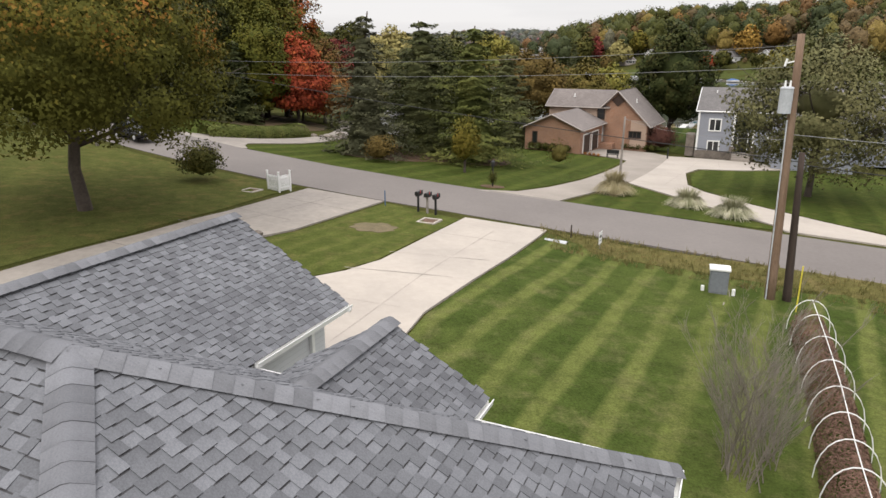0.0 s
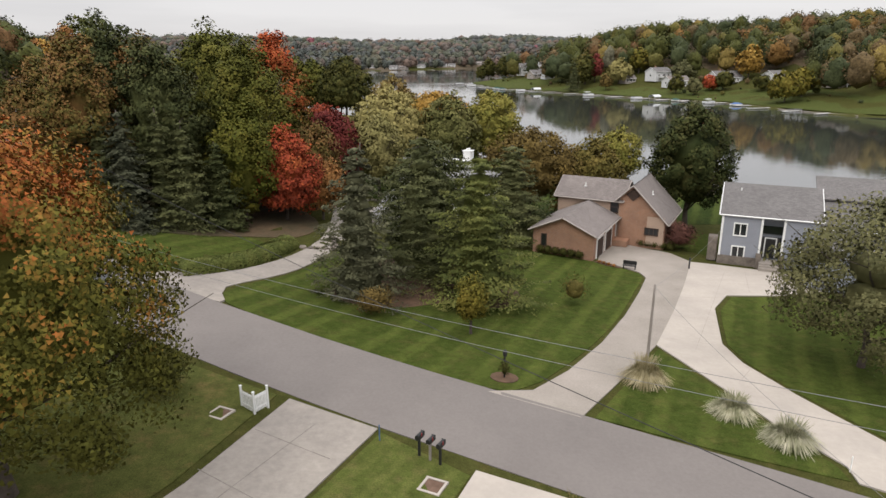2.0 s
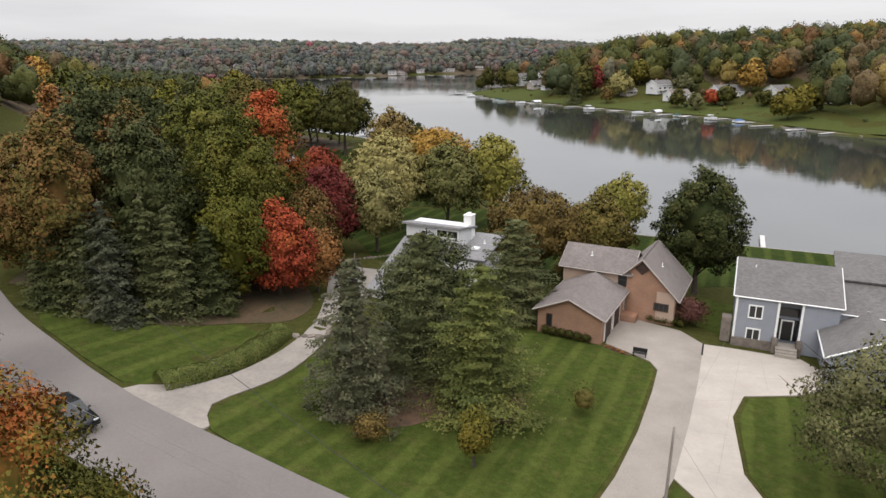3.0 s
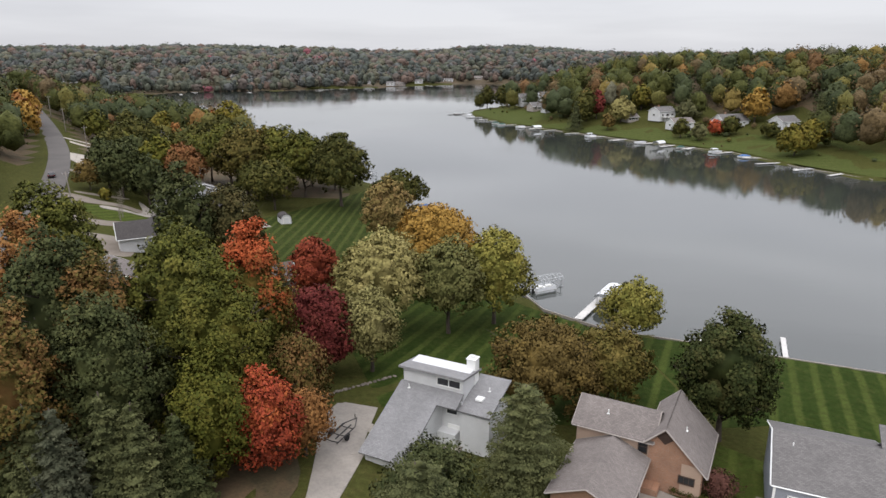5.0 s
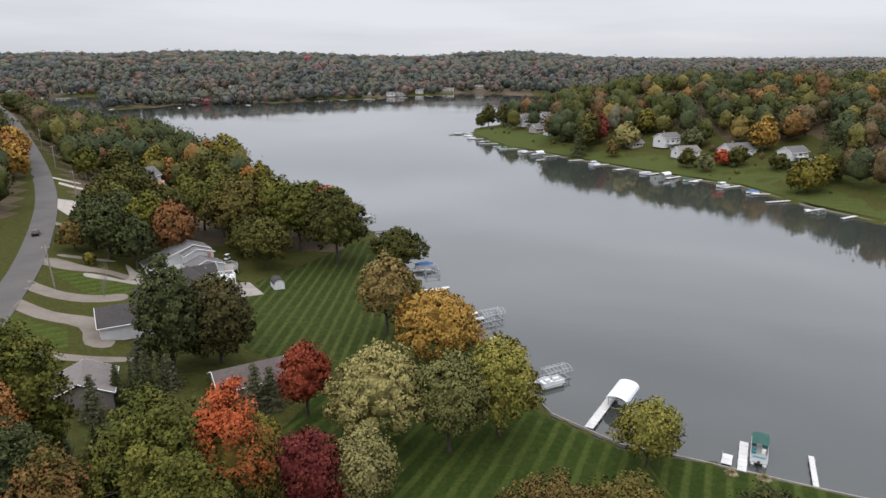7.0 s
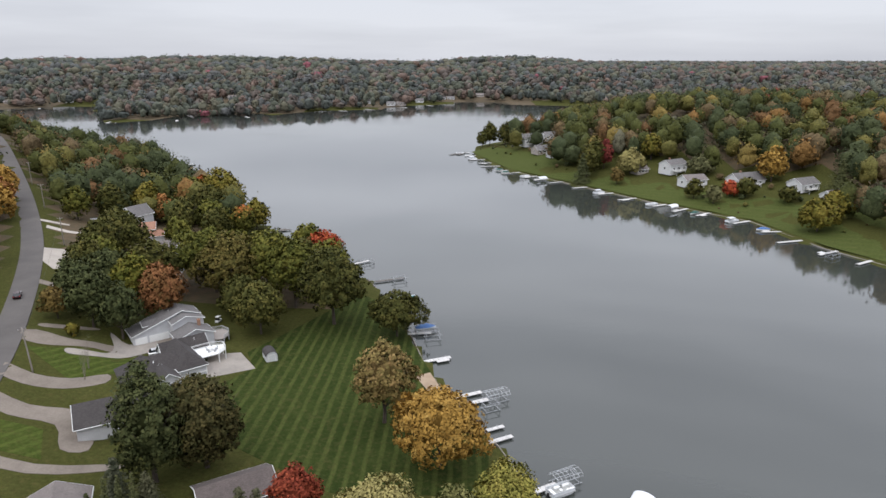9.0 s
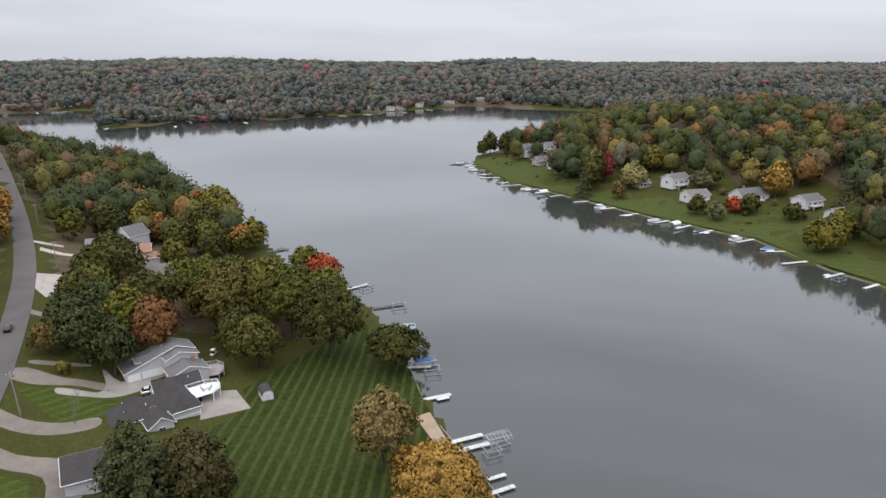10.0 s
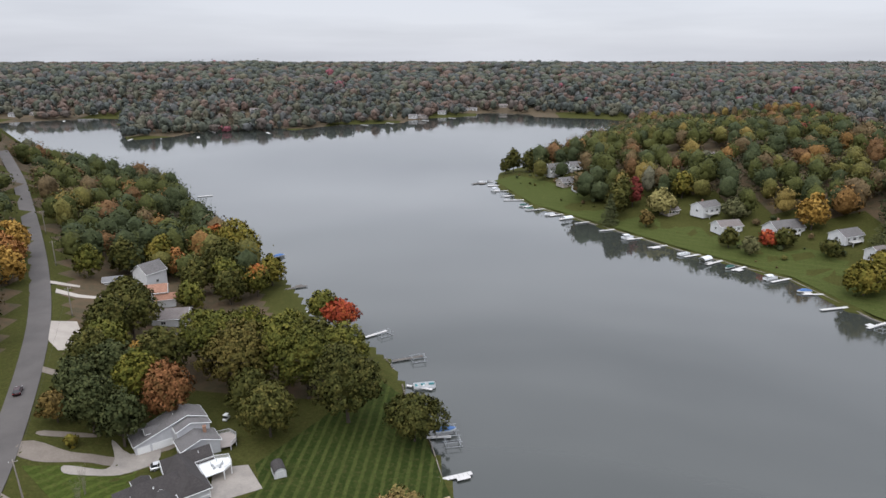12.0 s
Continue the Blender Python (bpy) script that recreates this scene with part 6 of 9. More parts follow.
def brick_house():
    h = thing("house", "orange-brown brick house with tan siding and grey-brown roofs", "house", pose(10.17, 81.8, -1.6, 0, 0, -28.5))
    gable(h, 0, 7, 0, 9.6, -0.6, 2.95, 4.5, BRICK, ROOF_BROWN, "y", trim=TAUPE)
    gable(h, -0.6, 7.2, 10.3, 16.4, -0.6, 4.95, 6.75, TAN_SIDING, ROOF_BROWN, "x", trim=TAUPE)
    gable(h, 7.2, 12.7, 10.1, 18.6, -0.6, 5.3, 6.85, BRICK, ROOF_BROWN, "y", ridge=8.75, z_far=2.9, trim=TAUPE)
    bm = bmesh.new()
    slab(bm, [(8.75, 10.02, 6.5), (7.9, 10.02, 5.75), (8.75, 10.02, 5.0)], 0.06)
    slab(bm, [(8.75, 10.02, 6.5), (9.6, 10.02, 5.75), (8.75, 10.02, 5.0)], 0.06)
    part("gable_vent", bm, DARK_WOOD, h)
    bm = bmesh.new()
    box(bm, 11.6, 10.04, -0.1, 2.0, 0.06, 3.4)
    part("siding_panel", bm, TAN_SIDING, h)
    window(h, pose(1.3, 0, 1.75), 0.55, 1.3, 1, 1, DARK_WOOD)
    window(h, pose(6.55, 10.28, 4.0), 0.85, 1.3, 1, 2, DARK_WOOD)
    window(h, pose(11.2, 10.0, 1.5), 1.5, 0.75, 3, 1, DARK_WOOD)
    door(h, pose(6.2, 10.25, 0.35), 1.3, 2.1, DARK_WOOD)
    for y in (2.6, 6.2):
        door(h, pose(7.03, y, -0.1, 0, 0, 90), 2.6, 2.2, DARK_WOOD, 4, "garage_door")
    bm = bmesh.new()
    box(bm, 7.0, 9.4, -0.4, 3.4, 1.8, 0.75, 0, 0.03)
    part("porch", bm, BRICK, h)
    for x, y, z in ((2.4, 11.8, 6.0), (10.4, 13.2, 5.4)):
        vent(h, x, y, z)
    return h


def grey_house():
    h = thing("house", "two-storey grey clapboard house with white trim and a recessed porch", "house", pose(30.75, 79.9, -1.75, 0, 0, -24.5))
    gable(h, 0, 9.55, 0, 12, -0.5, 5.15, 7.5, None, ROOF_GREY, "x", over=0.25)
    bm = bmesh.new()
    prism(bm, [(0, 0), (4.1, 0), (4.1, 1.6), (6.2, 1.6), (6.2, 0), (9.55, 0), (9.55, 12), (0, 12)], -0.5, 5.2)
    part("wall", bm, GREY_SIDING, h)
    bm = bmesh.new()
    for x in (0.0, 9.4):
        slab_pts = [(x, 0.0, 5.1), (x, 12.0, 5.1), (x, 6.0, 7.45)]
        va = [bm.verts.new(p) for p in slab_pts]
        vb = [bm.verts.new((p[0] + 0.14, p[1], p[2])) for p in slab_pts]
        bm.faces.new(va), bm.faces.new(vb[::-1])
        for i in range(3):
            bm.faces.new((va[i], vb[i], vb[(i + 1) % 3], va[(i + 1) % 3]))
    part("gable_wall", bm, GREY_SIDING, h)
    gable(h, 9.6, 22, 1.0, 12, -0.5, 4.3, 7.6, GREY_SIDING, ROOF_GREY, "x", ridge=7.5, over=0.2, rakes=False)
    bm = bmesh.new()
    box(bm, 15.8, 6.6, 5.2, 12.4, 2.6, 1.75)
    part("clerestory", bm, GREY_SIDING, h)
    bm = bmesh.new()
    slab(bm, [(9.3, 4.7, 6.75), (22.3, 4.7, 6.75), (22.3, 9.6, 8.5), (9.3, 9.6, 8.5)], 0.2)
    part("clerestory_roof", bm, ROOF_GREY, h)
    for i in range(6):
        window(h, pose(10.9 + i * 1.8, 5.28, 6.3), 1.2, 0.45, 1, 1)
    gable(h, 8.2, 16.0, -6.5, 1.0, -0.5, 2.6, 4.6, GREY_SIDING, ROOF_GREY, "y", over=0.35)
    for z in (3.55, 0.95):
        window(h, pose(1.95, 0, z), 1.2, 1.25, 2, 1, bar=0.13)
    for x in (0.08, 4.05, 6.25):
        bm = bmesh.new()
        box(bm, x, -0.06, -0.3, 0.22, 0.14, 5.4)
        part("corner_board", bm, WHITE, h)
    bm = bmesh.new()
    box(bm, 5.15, 1.5, 0.35, 2.1, 0.1, 2.3)
    box(bm, 5.15, 1.5, 3.0, 2.1, 0.1, 0.9)
    part("porch_glazing", bm, GLASS, h)
    door(h, pose(5.15, 1.42, 0.4), 1.0, 2.1, BLACK)
    for i in range(3):
        bm = bmesh.new()
        box(bm, 5.15, -0.3 - 0.3 * i, -0.6, 2.0, 1.8, 0.95 - 0.2 * i, 0, 0.02)
        part("step", bm, CONCRETE_OLD, h)
    for x in (4.05, 6.3):
        bm = bmesh.new()
        box(bm, x, -0.4, -0.5, 0.55, 0.6, 1.6, 0, 0.03)
        part("stone_pier", bm, STONE, h)
    bm = bmesh.new()
    box(bm, 2.0, -0.12, -0.5, 4.2, 0.3, 1.0)
    part("stone_base", bm, STONE, h)
    bm = bmesh.new()
    box(bm, -0.7, 0.9, -0.4, 1.0, 1.3, 2.8, 0, 0.06)
    part("side_chimney", bm, STONE, h)
    vent(h, 1.6, 4.5, 6.9)
    return h


def white_house():
    h = thing("house", "modern white house with shed roofs and a clerestory", "house", pose(-4.8, 97.6, -1.3, 0, 0, -27))
    # local heights above the base
    bm = bmesh.new()
    prism(bm, [(0.2, -9.0), (5.2, -9.0), (5.2, -1.8), (7.6, -1.8), (7.6, 4), (0.2, 4)], -0.6, 2.0)
    part("wall", bm, WHITE_SIDING, h)
    bm = bmesh.new()
    slab(bm, [(-0.3, -9.6, 2.15), (5.4, -9.6, 2.15), (5.4, 0, 6.4), (-0.3, 0, 6.4)], 0.22)
    slab(bm, [(5.4, -2.1, 5.47), (7.8, -2.1, 5.47), (7.8, 0, 6.4), (5.4, 0, 6.4)], 0.22)
    part("roof", bm, ROOF_PALE, h)
    bm = bmesh.new()
    for x in (0.05, 5.2):
        a = [bm.verts.new(p) for p in ((x, -9.1, 1.9), (x, 0, 1.9), (x, 0, 6.2), (x, -9.1, 2.2))]
        b = [bm.verts.new((v.co.x + 0.14, v.co.y, v.co.z)) for v in a]
        bm.faces.new(a), bm.faces.new(b[::-1])
        for i in range(4):
            bm.faces.new((a[i], b[i], b[(i + 1) % 4], a[(i + 1) % 4]))
    part("side_wall", bm, WHITE_SIDING, h)
    bm = bmesh.new()
    box(bm, 3.85, 1.9, 1.8, 7.7, 3.8, 6.25)
    part("clerestory", bm, WHITE_SIDING, h)
    bm = bmesh.new()
    slab(bm, [(-0.4, -0.5, 8.45), (8.0, -0.5, 8.45), (8.0, 4.6, 7.6), (-0.4, 4.6, 7.6)], 0.25)
    part("upper_roof", bm, ROOF_PALE, h)
    window(h, pose(5.9, 0, 7.35), 2.9, 0.85, 2, 1, bar=0.12)
    bm = bmesh.new()
    box(bm, 6.5, -0.35, -0.5, 2.6, 0.3, 6.0)
    box(bm, 9.6, 1.8, -0.5, 3.6, 5.6, 5.0)
    part("entry_wall", bm, WHITE_SIDING, h)
    bm = bmesh.new()
    slab(bm, [(7.6, -1.4, 5.0), (11.6, -1.4, 5.0), (11.6, 5.2, 6.6), (7.6, 5.2, 6.6)], 0.2)
    part("side_roof", bm, ROOF_PALE, h)
    bm = bmesh.new()
    box(bm, 9.4, 1.0, 5.55, 0.9, 0.9, 0.28, 0, 0.04)
    part("skylight", bm, WHITE, h)
    door(h, pose(7.0, -0.52, 0.3), 1.6, 2.1, WHITE, 2)
    window(h, pose(6.6, -0.5, 4.2), 1.3, 0.7, 1, 1, bar=0.1)
    bm = bmesh.new()
    box(bm, 7.0, -1.2, -0.5, 2.2, 1.4, 0.75, 0, 0.03)
    part("doorstep", bm, CONCRETE_NEW, h)
    chimney(h, 7.3, 3.6, 5, 9.3, 1.1, WHITE)
    vent(h, 1.2, -0.9, 6.1), vent(h, 9.9, 2.6, 6.0)
    return h


brick_house(), grey_house(), white_house()


def simple_house(x, y, rz, w, d, eave, ridge, wall, roof, label, axis="x", base=None, windows=(), garage=(), chim=None, deck=None, wings=(), name="house"):
    """A plainer house: one gabled block, optional wings, windows, garage doors, chimney and deck."""
    z = min(ground_at(x + a, y + b) for a in (-3, 3) for b in (-3, 3)) if base is None else base
    h = thing(name, label, "house" if name == "house" else name.replace("_", " "), pose(x, y, z, 0, 0, rz))
    gable(h, -w / 2, w / 2, -d / 2, d / 2, -0.8, eave, ridge, wall, roof, axis)
    for side, along, zz, ww, hh in windows:
        window(h, side_matrix(side, along, zz, -w / 2, w / 2, -d / 2, d / 2), ww, hh, 2 if ww > 0.9 else 1)
    for side, along, ww in garage:
        door(h, side_matrix(side, along, 0.0, -w / 2, w / 2, -d / 2, d / 2), ww, 2.2, WHITE, 4, "garage_door")
    for (x0, x1, y0, y1, e, r, ax) in wings:
        gable(h, x0, x1, y0, y1, -0.8, e, r, wall, roof, ax)
    if chim:
        chimney(h, chim[0], chim[1], eave, ridge + 1.0, 0.8)
    if deck:
        x0, x1, y0, y1, zz = deck
        bm = bmesh.new()
        box(bm, (x0 + x1) / 2, (y0 + y1) / 2, zz - 0.15, x1 - x0, y1 - y0, 0.15)
        part("deck", bm, DECK_WOOD, h)
        bm = bmesh.new()
        for xx, yy, lx, ly in (((x0 + x1) / 2, y0, x1 - x0, 0.06), (x0, (y0 + y1) / 2, 0.06, y1 - y0), (x1, (y0 + y1) / 2, 0.06, y1 - y0)):
            box(bm, xx, yy, zz + 0.9, lx, ly + 0.02, 0.08)
            k = int(max(lx, ly) / 0.35)
            for i in range(k + 1):
                f = i / k - 0.5
                box(bm, xx + (f * lx if lx > ly else 0), yy + (f * ly if ly > lx else 0), zz, 0.05, 0.05, 0.9)
        part("railing", bm, WHITE, h)
        for xx in (x0 + 0.2, x1 - 0.2):
            bm = bmesh.new()
            box(bm, xx, y0 + 0.2, -1, 0.15, 0.15, zz + 0.85)
            part("deck_post", bm, WHITE, h)
    return h


# along the street, towards the lake's left arm
simple_house(-58.6, 137.0, 22, 9.0, 9.0, 2.9, 5.0, BROWN_SIDING, ROOF_BROWN, "brown-sided cottage with a white-trimmed gable", "y", 2.2,
             [("front", -3.0, 1.0, 0.9, 1.5), ("front", 2.0, 2.0, 0.8, 0.9)])
simple_house(-64.0, 167.5, 28, 13.0, 9.5, 2.7, 5.2, PALE_SIDING, ROOF_DARK, "long pale grey garage with a dark roof", "x", 2.3, [("front", 4.0, 1.5, 0.9, 0.9)], [("left", -1.8, 2.6), ("left", 1.8, 2.6)])
def deck_rail(parent, ring, z, material):
    """A railing of posts, balusters and a top rail round an open ring of points."""
    for (xa, ya), (xb, yb) in zip(ring, ring[1:]):
        L = math.hypot(xb - xa, yb - ya)
        a = math.degrees(math.atan2(yb - ya, xb - xa))
        bm = bmesh.new()
        box(bm, L / 2, 0, 0.92, L + 0.06, 0.1, 0.07)
        box(bm, L / 2, 0, 0.08, L, 0.05, 0.06)
        for i in range(int(L / 0.28) + 1):
            box(bm, min(i * 0.28, L), 0, 0, 0.06, 0.06, 0.92)
        part("railing", bm, material, parent).matrix_basis = pose(xa, ya, z, 0, 0, a)


def raised_deck(parent, ring, z, foot, boards, rail):
    """A deck on posts; the first side of the ring lies against the house."""
    bm = bmesh.new()
    prism(bm, ring, z - 0.22, z)
    part("deck", bm, boards, parent)
    for x, y in ring[1:]:
        bm = bmesh.new()
        box(bm, x * 0.98 + ring[0][0] * 0.02, y * 0.98 + ring[0][1] * 0.02, foot, 0.18, 0.18, z - 0.2 - foot)
        part("deck_post", bm, rail, parent)
    deck_rail(parent, ring[1:] + ring[:1], z, rail)


def garage_house():
    """Asymmetric roof that sweeps down over the garage, with stepped gables and a curved deck."""
    h = thing("house", "large grey house with a long roof sweeping down over its garage", "house", pose(-78.9, 207.6, -0.9, 0, 0, 37.5))
    gable(h, 0.4, 17.4, 0.4, 6.4, -1.6, 2.9, 7.1, PALE_SIDING, ROOF_GREY, "y", ridge=13.0, z_far=5.4, over=0.4)
    gable(h, 9.6, 17.4, -2.8, 0.4, -1.6, 5.1, 6.5, PALE_SIDING, ROOF_GREY, "y", ridge=12.9, z_far=5.1, over=0.35)
    gable(h, 9.0, 18.0, -8.4, -2.8, -1.9, 2.9, 4.6, PALE_SIDING, ROOF_GREY, "y", over=0.4)
    gable(h, 3.4, 7.4, 1.8, 4.4, 2.6, 4.5, 5.3, PALE_SIDING, ROOF_GREY, "x", over=0.25)
    door(h, pose(2.3, 0.4, 0.0), 2.7, 2.1, WHITE, 4, "garage_door")
    door(h, pose(6.7, 0.4, 0.0), 4.6, 2.1, WHITE, 4, "garage_door")
    door(h, pose(9.0, -5.2, 0.1, 0, 0, -90), 1.0, 2.1, DARK_WOOD)
    window(h, pose(17.4, 3.2, 4.4, 0, 0, 90), 0.7, 0.9, 1)
    window(h, pose(17.4, -1.2, 2.0, 0, 0, 90), 1.6, 1.2, 2)
    window(h, pose(18.0, -5.6, 1.5, 0, 0, 90), 2.2, 1.5, 3)
    window(h, pose(14.8, -8.4, 1.6), 1.4, 1.1, 2)
    chimney(h, 15.6, -4.6, 3.4, 5.6, 0.7)
    vent(h, 10.5, 4.0, 6.3)
    raised_deck(h, [(18.05, -8.2), (20.4, -8.8), (22.2, -7.4), (23.0, -5.0), (22.2, -2.4), (18.05, -1.6)], 0.4, -2.2, TAUPE, PALE_SIDING)
    return h


def long_house():
    """A long hipped house with a cross wing, an entrance hip and a white deck over a patio."""
    h = thing("house", "long grey house with dark hipped roofs and a white raised deck", "house", pose(-71.2, 184.3, -2.3, 0, 0, 38.5))
    hip(h, 0.4, 16.0, 0.4, 8.0, -0.8, 3.5, 6.6, PALE_SIDING, ROOF_DARK)
    hip(h, 12.4, 18.5, -1.8, 13.4, -0.8, 3.6, 6.8, PALE_SIDING, ROOF_DARK)
    gable(h, 12.0, 22.6, 8.8, 13.6, -0.8, 3.6, 5.9, PALE_SIDING, ROOF_DARK, "x", over=0.4)
    hip(h, 5.4, 8.6, 7.4, 10.8, -0.8, 3.3, 5.2, PALE_SIDING, ROOF_DARK)
    gable(h, 6.6, 11.8, -4.6, 1.2, -0.8, 3.2, 5.0, PALE_SIDING, ROOF_DARK, "y", over=0.4)
    bm = bmesh.new()
    box(bm, 15.4, -1.84, 1.75, 6.3, 0.06, 0.28)
    part("band_board", bm, WHITE, h)
    for x in (12.42, 18.48):
        bm = bmesh.new()
        box(bm, x, -1.82, -0.6, 0.18, 0.16, 4.1)
        part("corner_board", bm, WHITE, h)
    for y in (1.2, 4.4):
        window(h, pose(18.5, y, 1.0, 0, 0, 90), 1.8, 1.6, 2)
    window(h, pose(4.0, 0.4, 2.0), 1.4, 1.1, 2)
    window(h, pose(9.2, -4.6, 2.0), 1.4, 1.1, 2)
    door(h, pose(0.4, 4.2, 0.9, 0, 0, -90), 1.0, 2.1, WHITE)
    vent(h, 3.4, 2.4, 5.0), vent(h, 8.0, 2.2, 5.6), vent(h, 20.0, 10.4, 5.2)
    raised_deck(h, [(18.6, 3.0), (23.4, 3.0), (25.6, 4.4), (26.0, 7.4), (23.2, 8.7), (18.6, 8.7)], 3.1, -0.4, WHITE, WHITE)
    bm = bmesh.new()
    tube(bm, [(22.6, 5.6, 3.1), (22.6, 5.6, 3.85)], [0.05, 0.05], 6)
    bmesh.ops.create_cone(bm, cap_ends=True, segments=14, radius1=0.65, radius2=0.65, depth=0.05, matrix=Matrix.Translation((22.6, 5.6, 3.87)))
    part("deck_table", bm, WHITE, h)
    for i in range(5):
        a = i * 1.2566
        bm = bmesh.new()
        box(bm, 22.6 + 1.15 * math.cos(a), 5.6 + 1.15 * math.sin(a), 3.1, 0.5, 0.5, 0.45, a, 0.03)
        box(bm, 22.6 + 1.36 * math.cos(a), 5.6 + 1.36 * math.sin(a), 3.55, 0.08, 0.5, 0.5, a)
        part("deck_chair", bm, STEEL, h)
    return h


garage_house(), long_house()

simple_house(-35.2, 148.6, 30, 12.0, 8.0, 2.8, 4.8, BROWN_SIDING, ROOF_UMBER, "low brown house half hidden by trees", "x", -2.0, [("front", 0, 1.4, 1.6, 1.0)])
simple_house(-131.5, 331.0, 62, 9.5, 9.0, 5.6, 9.0, WHITE_SIDING, ROOF_GREY, "white two-storey house with a grey roof", "x", 0.0,
             [("right", -2.2, 1.6, 0.9, 1.3), ("right", 1.8, 1.6, 1.8, 1.2), ("right", 0, 4.6, 1.0, 1.2), ("front", 0, 1.6, 1.2, 1.2)])
simple_house(-142.0, 321.5, 20, 7.0, 5.0, 2.5, 3.8, WHITE_SIDING, ROOF_PALE, "small white outbuilding under trees", "x", 2.0, [("front", 0.5, 1.3, 1.2, 0.8)])
simple_house(-121.0, 309.0, 20, 12.0, 9.0, 4.9, 6.8, WHITE_SIDING, ROOF_RED, "white split-level house with a rust-red roof", "x", 0.0,
             [("front", -2, 1.5, 1.2, 1.1), ("front", 3.5, 3.6, 1.4, 1.1)], wings=((2, 9, -6.5, -2.0, 2.6, 4.2, "x"),))
simple_house(-105.5, 291.5, 12, 12.0, 10.0, 2.8, 5.0, WHITE_SIDING, ROOF_BROWN, "white bungalow with a brown-grey roof", "x", -0.8, [("front", -2, 1.4, 1.6, 1.1)])
simple_house(-95.0, 270.5, 10, 10.0, 8.0, 2.8, 4.6, PALE_SIDING, ROOF_GREY, "grey-roofed house among trees", "x", -1.0, [("front", 1, 1.4, 1.2, 1.1)], chim=(-3.5, 0))
def barn_shed(x, y, rz):
    """A small shed under a rounded barn roof."""
    h = thing("shed", "small white garden shed with a dark rounded barn roof", "shed", pose(x, y, ground_at(x, y), 0, 0, rz))
    prof = [(-1.5, 1.45), (-1.32, 2.1), (-0.75, 2.6), (0, 2.78), (0.75, 2.6), (1.32, 2.1), (1.5, 1.45)]
    bm = bmesh.new()
    ring = [(-1.4, -0.3)] + [(a * 0.94, b - 0.05) for a, b in prof] + [(1.4, -0.3)]
    A, B = [bm.verts.new((a, -1.9, b)) for a, b in ring], [bm.verts.new((a, 1.9, b)) for a, b in ring]
    bm.faces.new(A), bm.faces.new(B[::-1])
    for k in range(len(ring)):
        bm.faces.new((A[k], B[k], B[(k + 1) % len(ring)], A[(k + 1) % len(ring)]))
    part("wall", bm, WHITE_SIDING, h)
    for p, q in zip(prof, prof[1:]):
        bm = bmesh.new()
        slab(bm, [(p[0], -2.1, p[1] + 0.05), (p[0], 2.1, p[1] + 0.05), (q[0], 2.1, q[1] + 0.05), (q[0], -2.1, q[1] + 0.05)], 0.07)
        part("roof_panel", bm, ROOF_DARK, h)
    door(h, pose(0, -1.9, 0.05), 1.5, 1.75, WHITE_SIDING, 2)
    return h


barn_shed(-43.4, 205.0, 28)

# across the lake
FAR = [(71.5, 570, 15, 15, 10, 6.0, 9.0, WHITE_SIDING, ROOF_GREY, "large white two-storey house above the point", 2.5),
       (86, 570, 15, 12, 8, 4.5, 6.5, WHITE_SIDING, ROOF_GREY, "white wing with dormers behind the large house", 4.0),
       (74, 536, 25, 11, 9, 3.0, 5.8, TAUPE, ROOF_GREY, "grey-roofed house with a curved deck", 2.0),
       (80, 517, 20, 8, 7, 2.6, 5.0, PALE_SIDING, ROOF_DARK, "small blue-grey lake cottage with a porch", 1.5),
       (139, 443, 30, 14, 9, 5.2, 7.6, WHITE_SIDING, ROOF_GREY, "white house with a raised deck", 4.0),
       (122, 452, 20, 8, 7, 2.6, 4.6, TAUPE, ROOF_BROWN, "small tan cottage beside trees", 2.5),
       (141, 416, 15, 13, 9, 3.6, 6.0, WHITE_SIDING, ROOF_BROWN, "white ranch house with a brown roof", 0.5),
       (165, 404, 20, 18, 10, 3.4, 6.8, WHITE_SIDING, ROOF_GREY, "long white house with twin gables and chimney", 3.0),
       (186, 385, 25, 13, 9, 3.4, 6.0, WHITE_SIDING, ROOF_GREY, "white house with a row of porch windows", 4.2),
       (188, 362, 25, 9, 7, 3.6, 5.8, WHITE_SIDING, ROOF_BROWN, "small white house with a screened porch", 3.0),
       (197, 344, 25, 12, 9, 3.4, 6.0, TAUPE, ROOF_DARK, "dark-roofed lake house under trees", 4.5),
       (163.5, 520, 10, 16, 9, 3.0, 5.0, TAUPE, ROOF_BROWN, "tan-roofed house in the hillside woods", 21.0)]
for x, y, rz, w, d, e, r, wall, roof, label, z in FAR:
    z = ground_at(x, y) + 0.3
    simple_house(x, y, rz, w, d, e, r, wall, roof, label, "x", z, [("front", -w * 0.3, e * 0.55, 1.6, 1.3), ("front", 0, e * 0.55, 2.2, 1.3), ("front", w * 0.3, e * 0.55, 1.6, 1.3), ("left", 0, e * 0.55, 1.4, 1.2)],
                 chim=(-w * 0.2, 0.5) if w > 13 else None, deck=(-w * 0.35, w * 0.2, -d / 2 - 3, -d / 2 - 0.05, e * 0.25 + 0.3) if w > 11 else None)
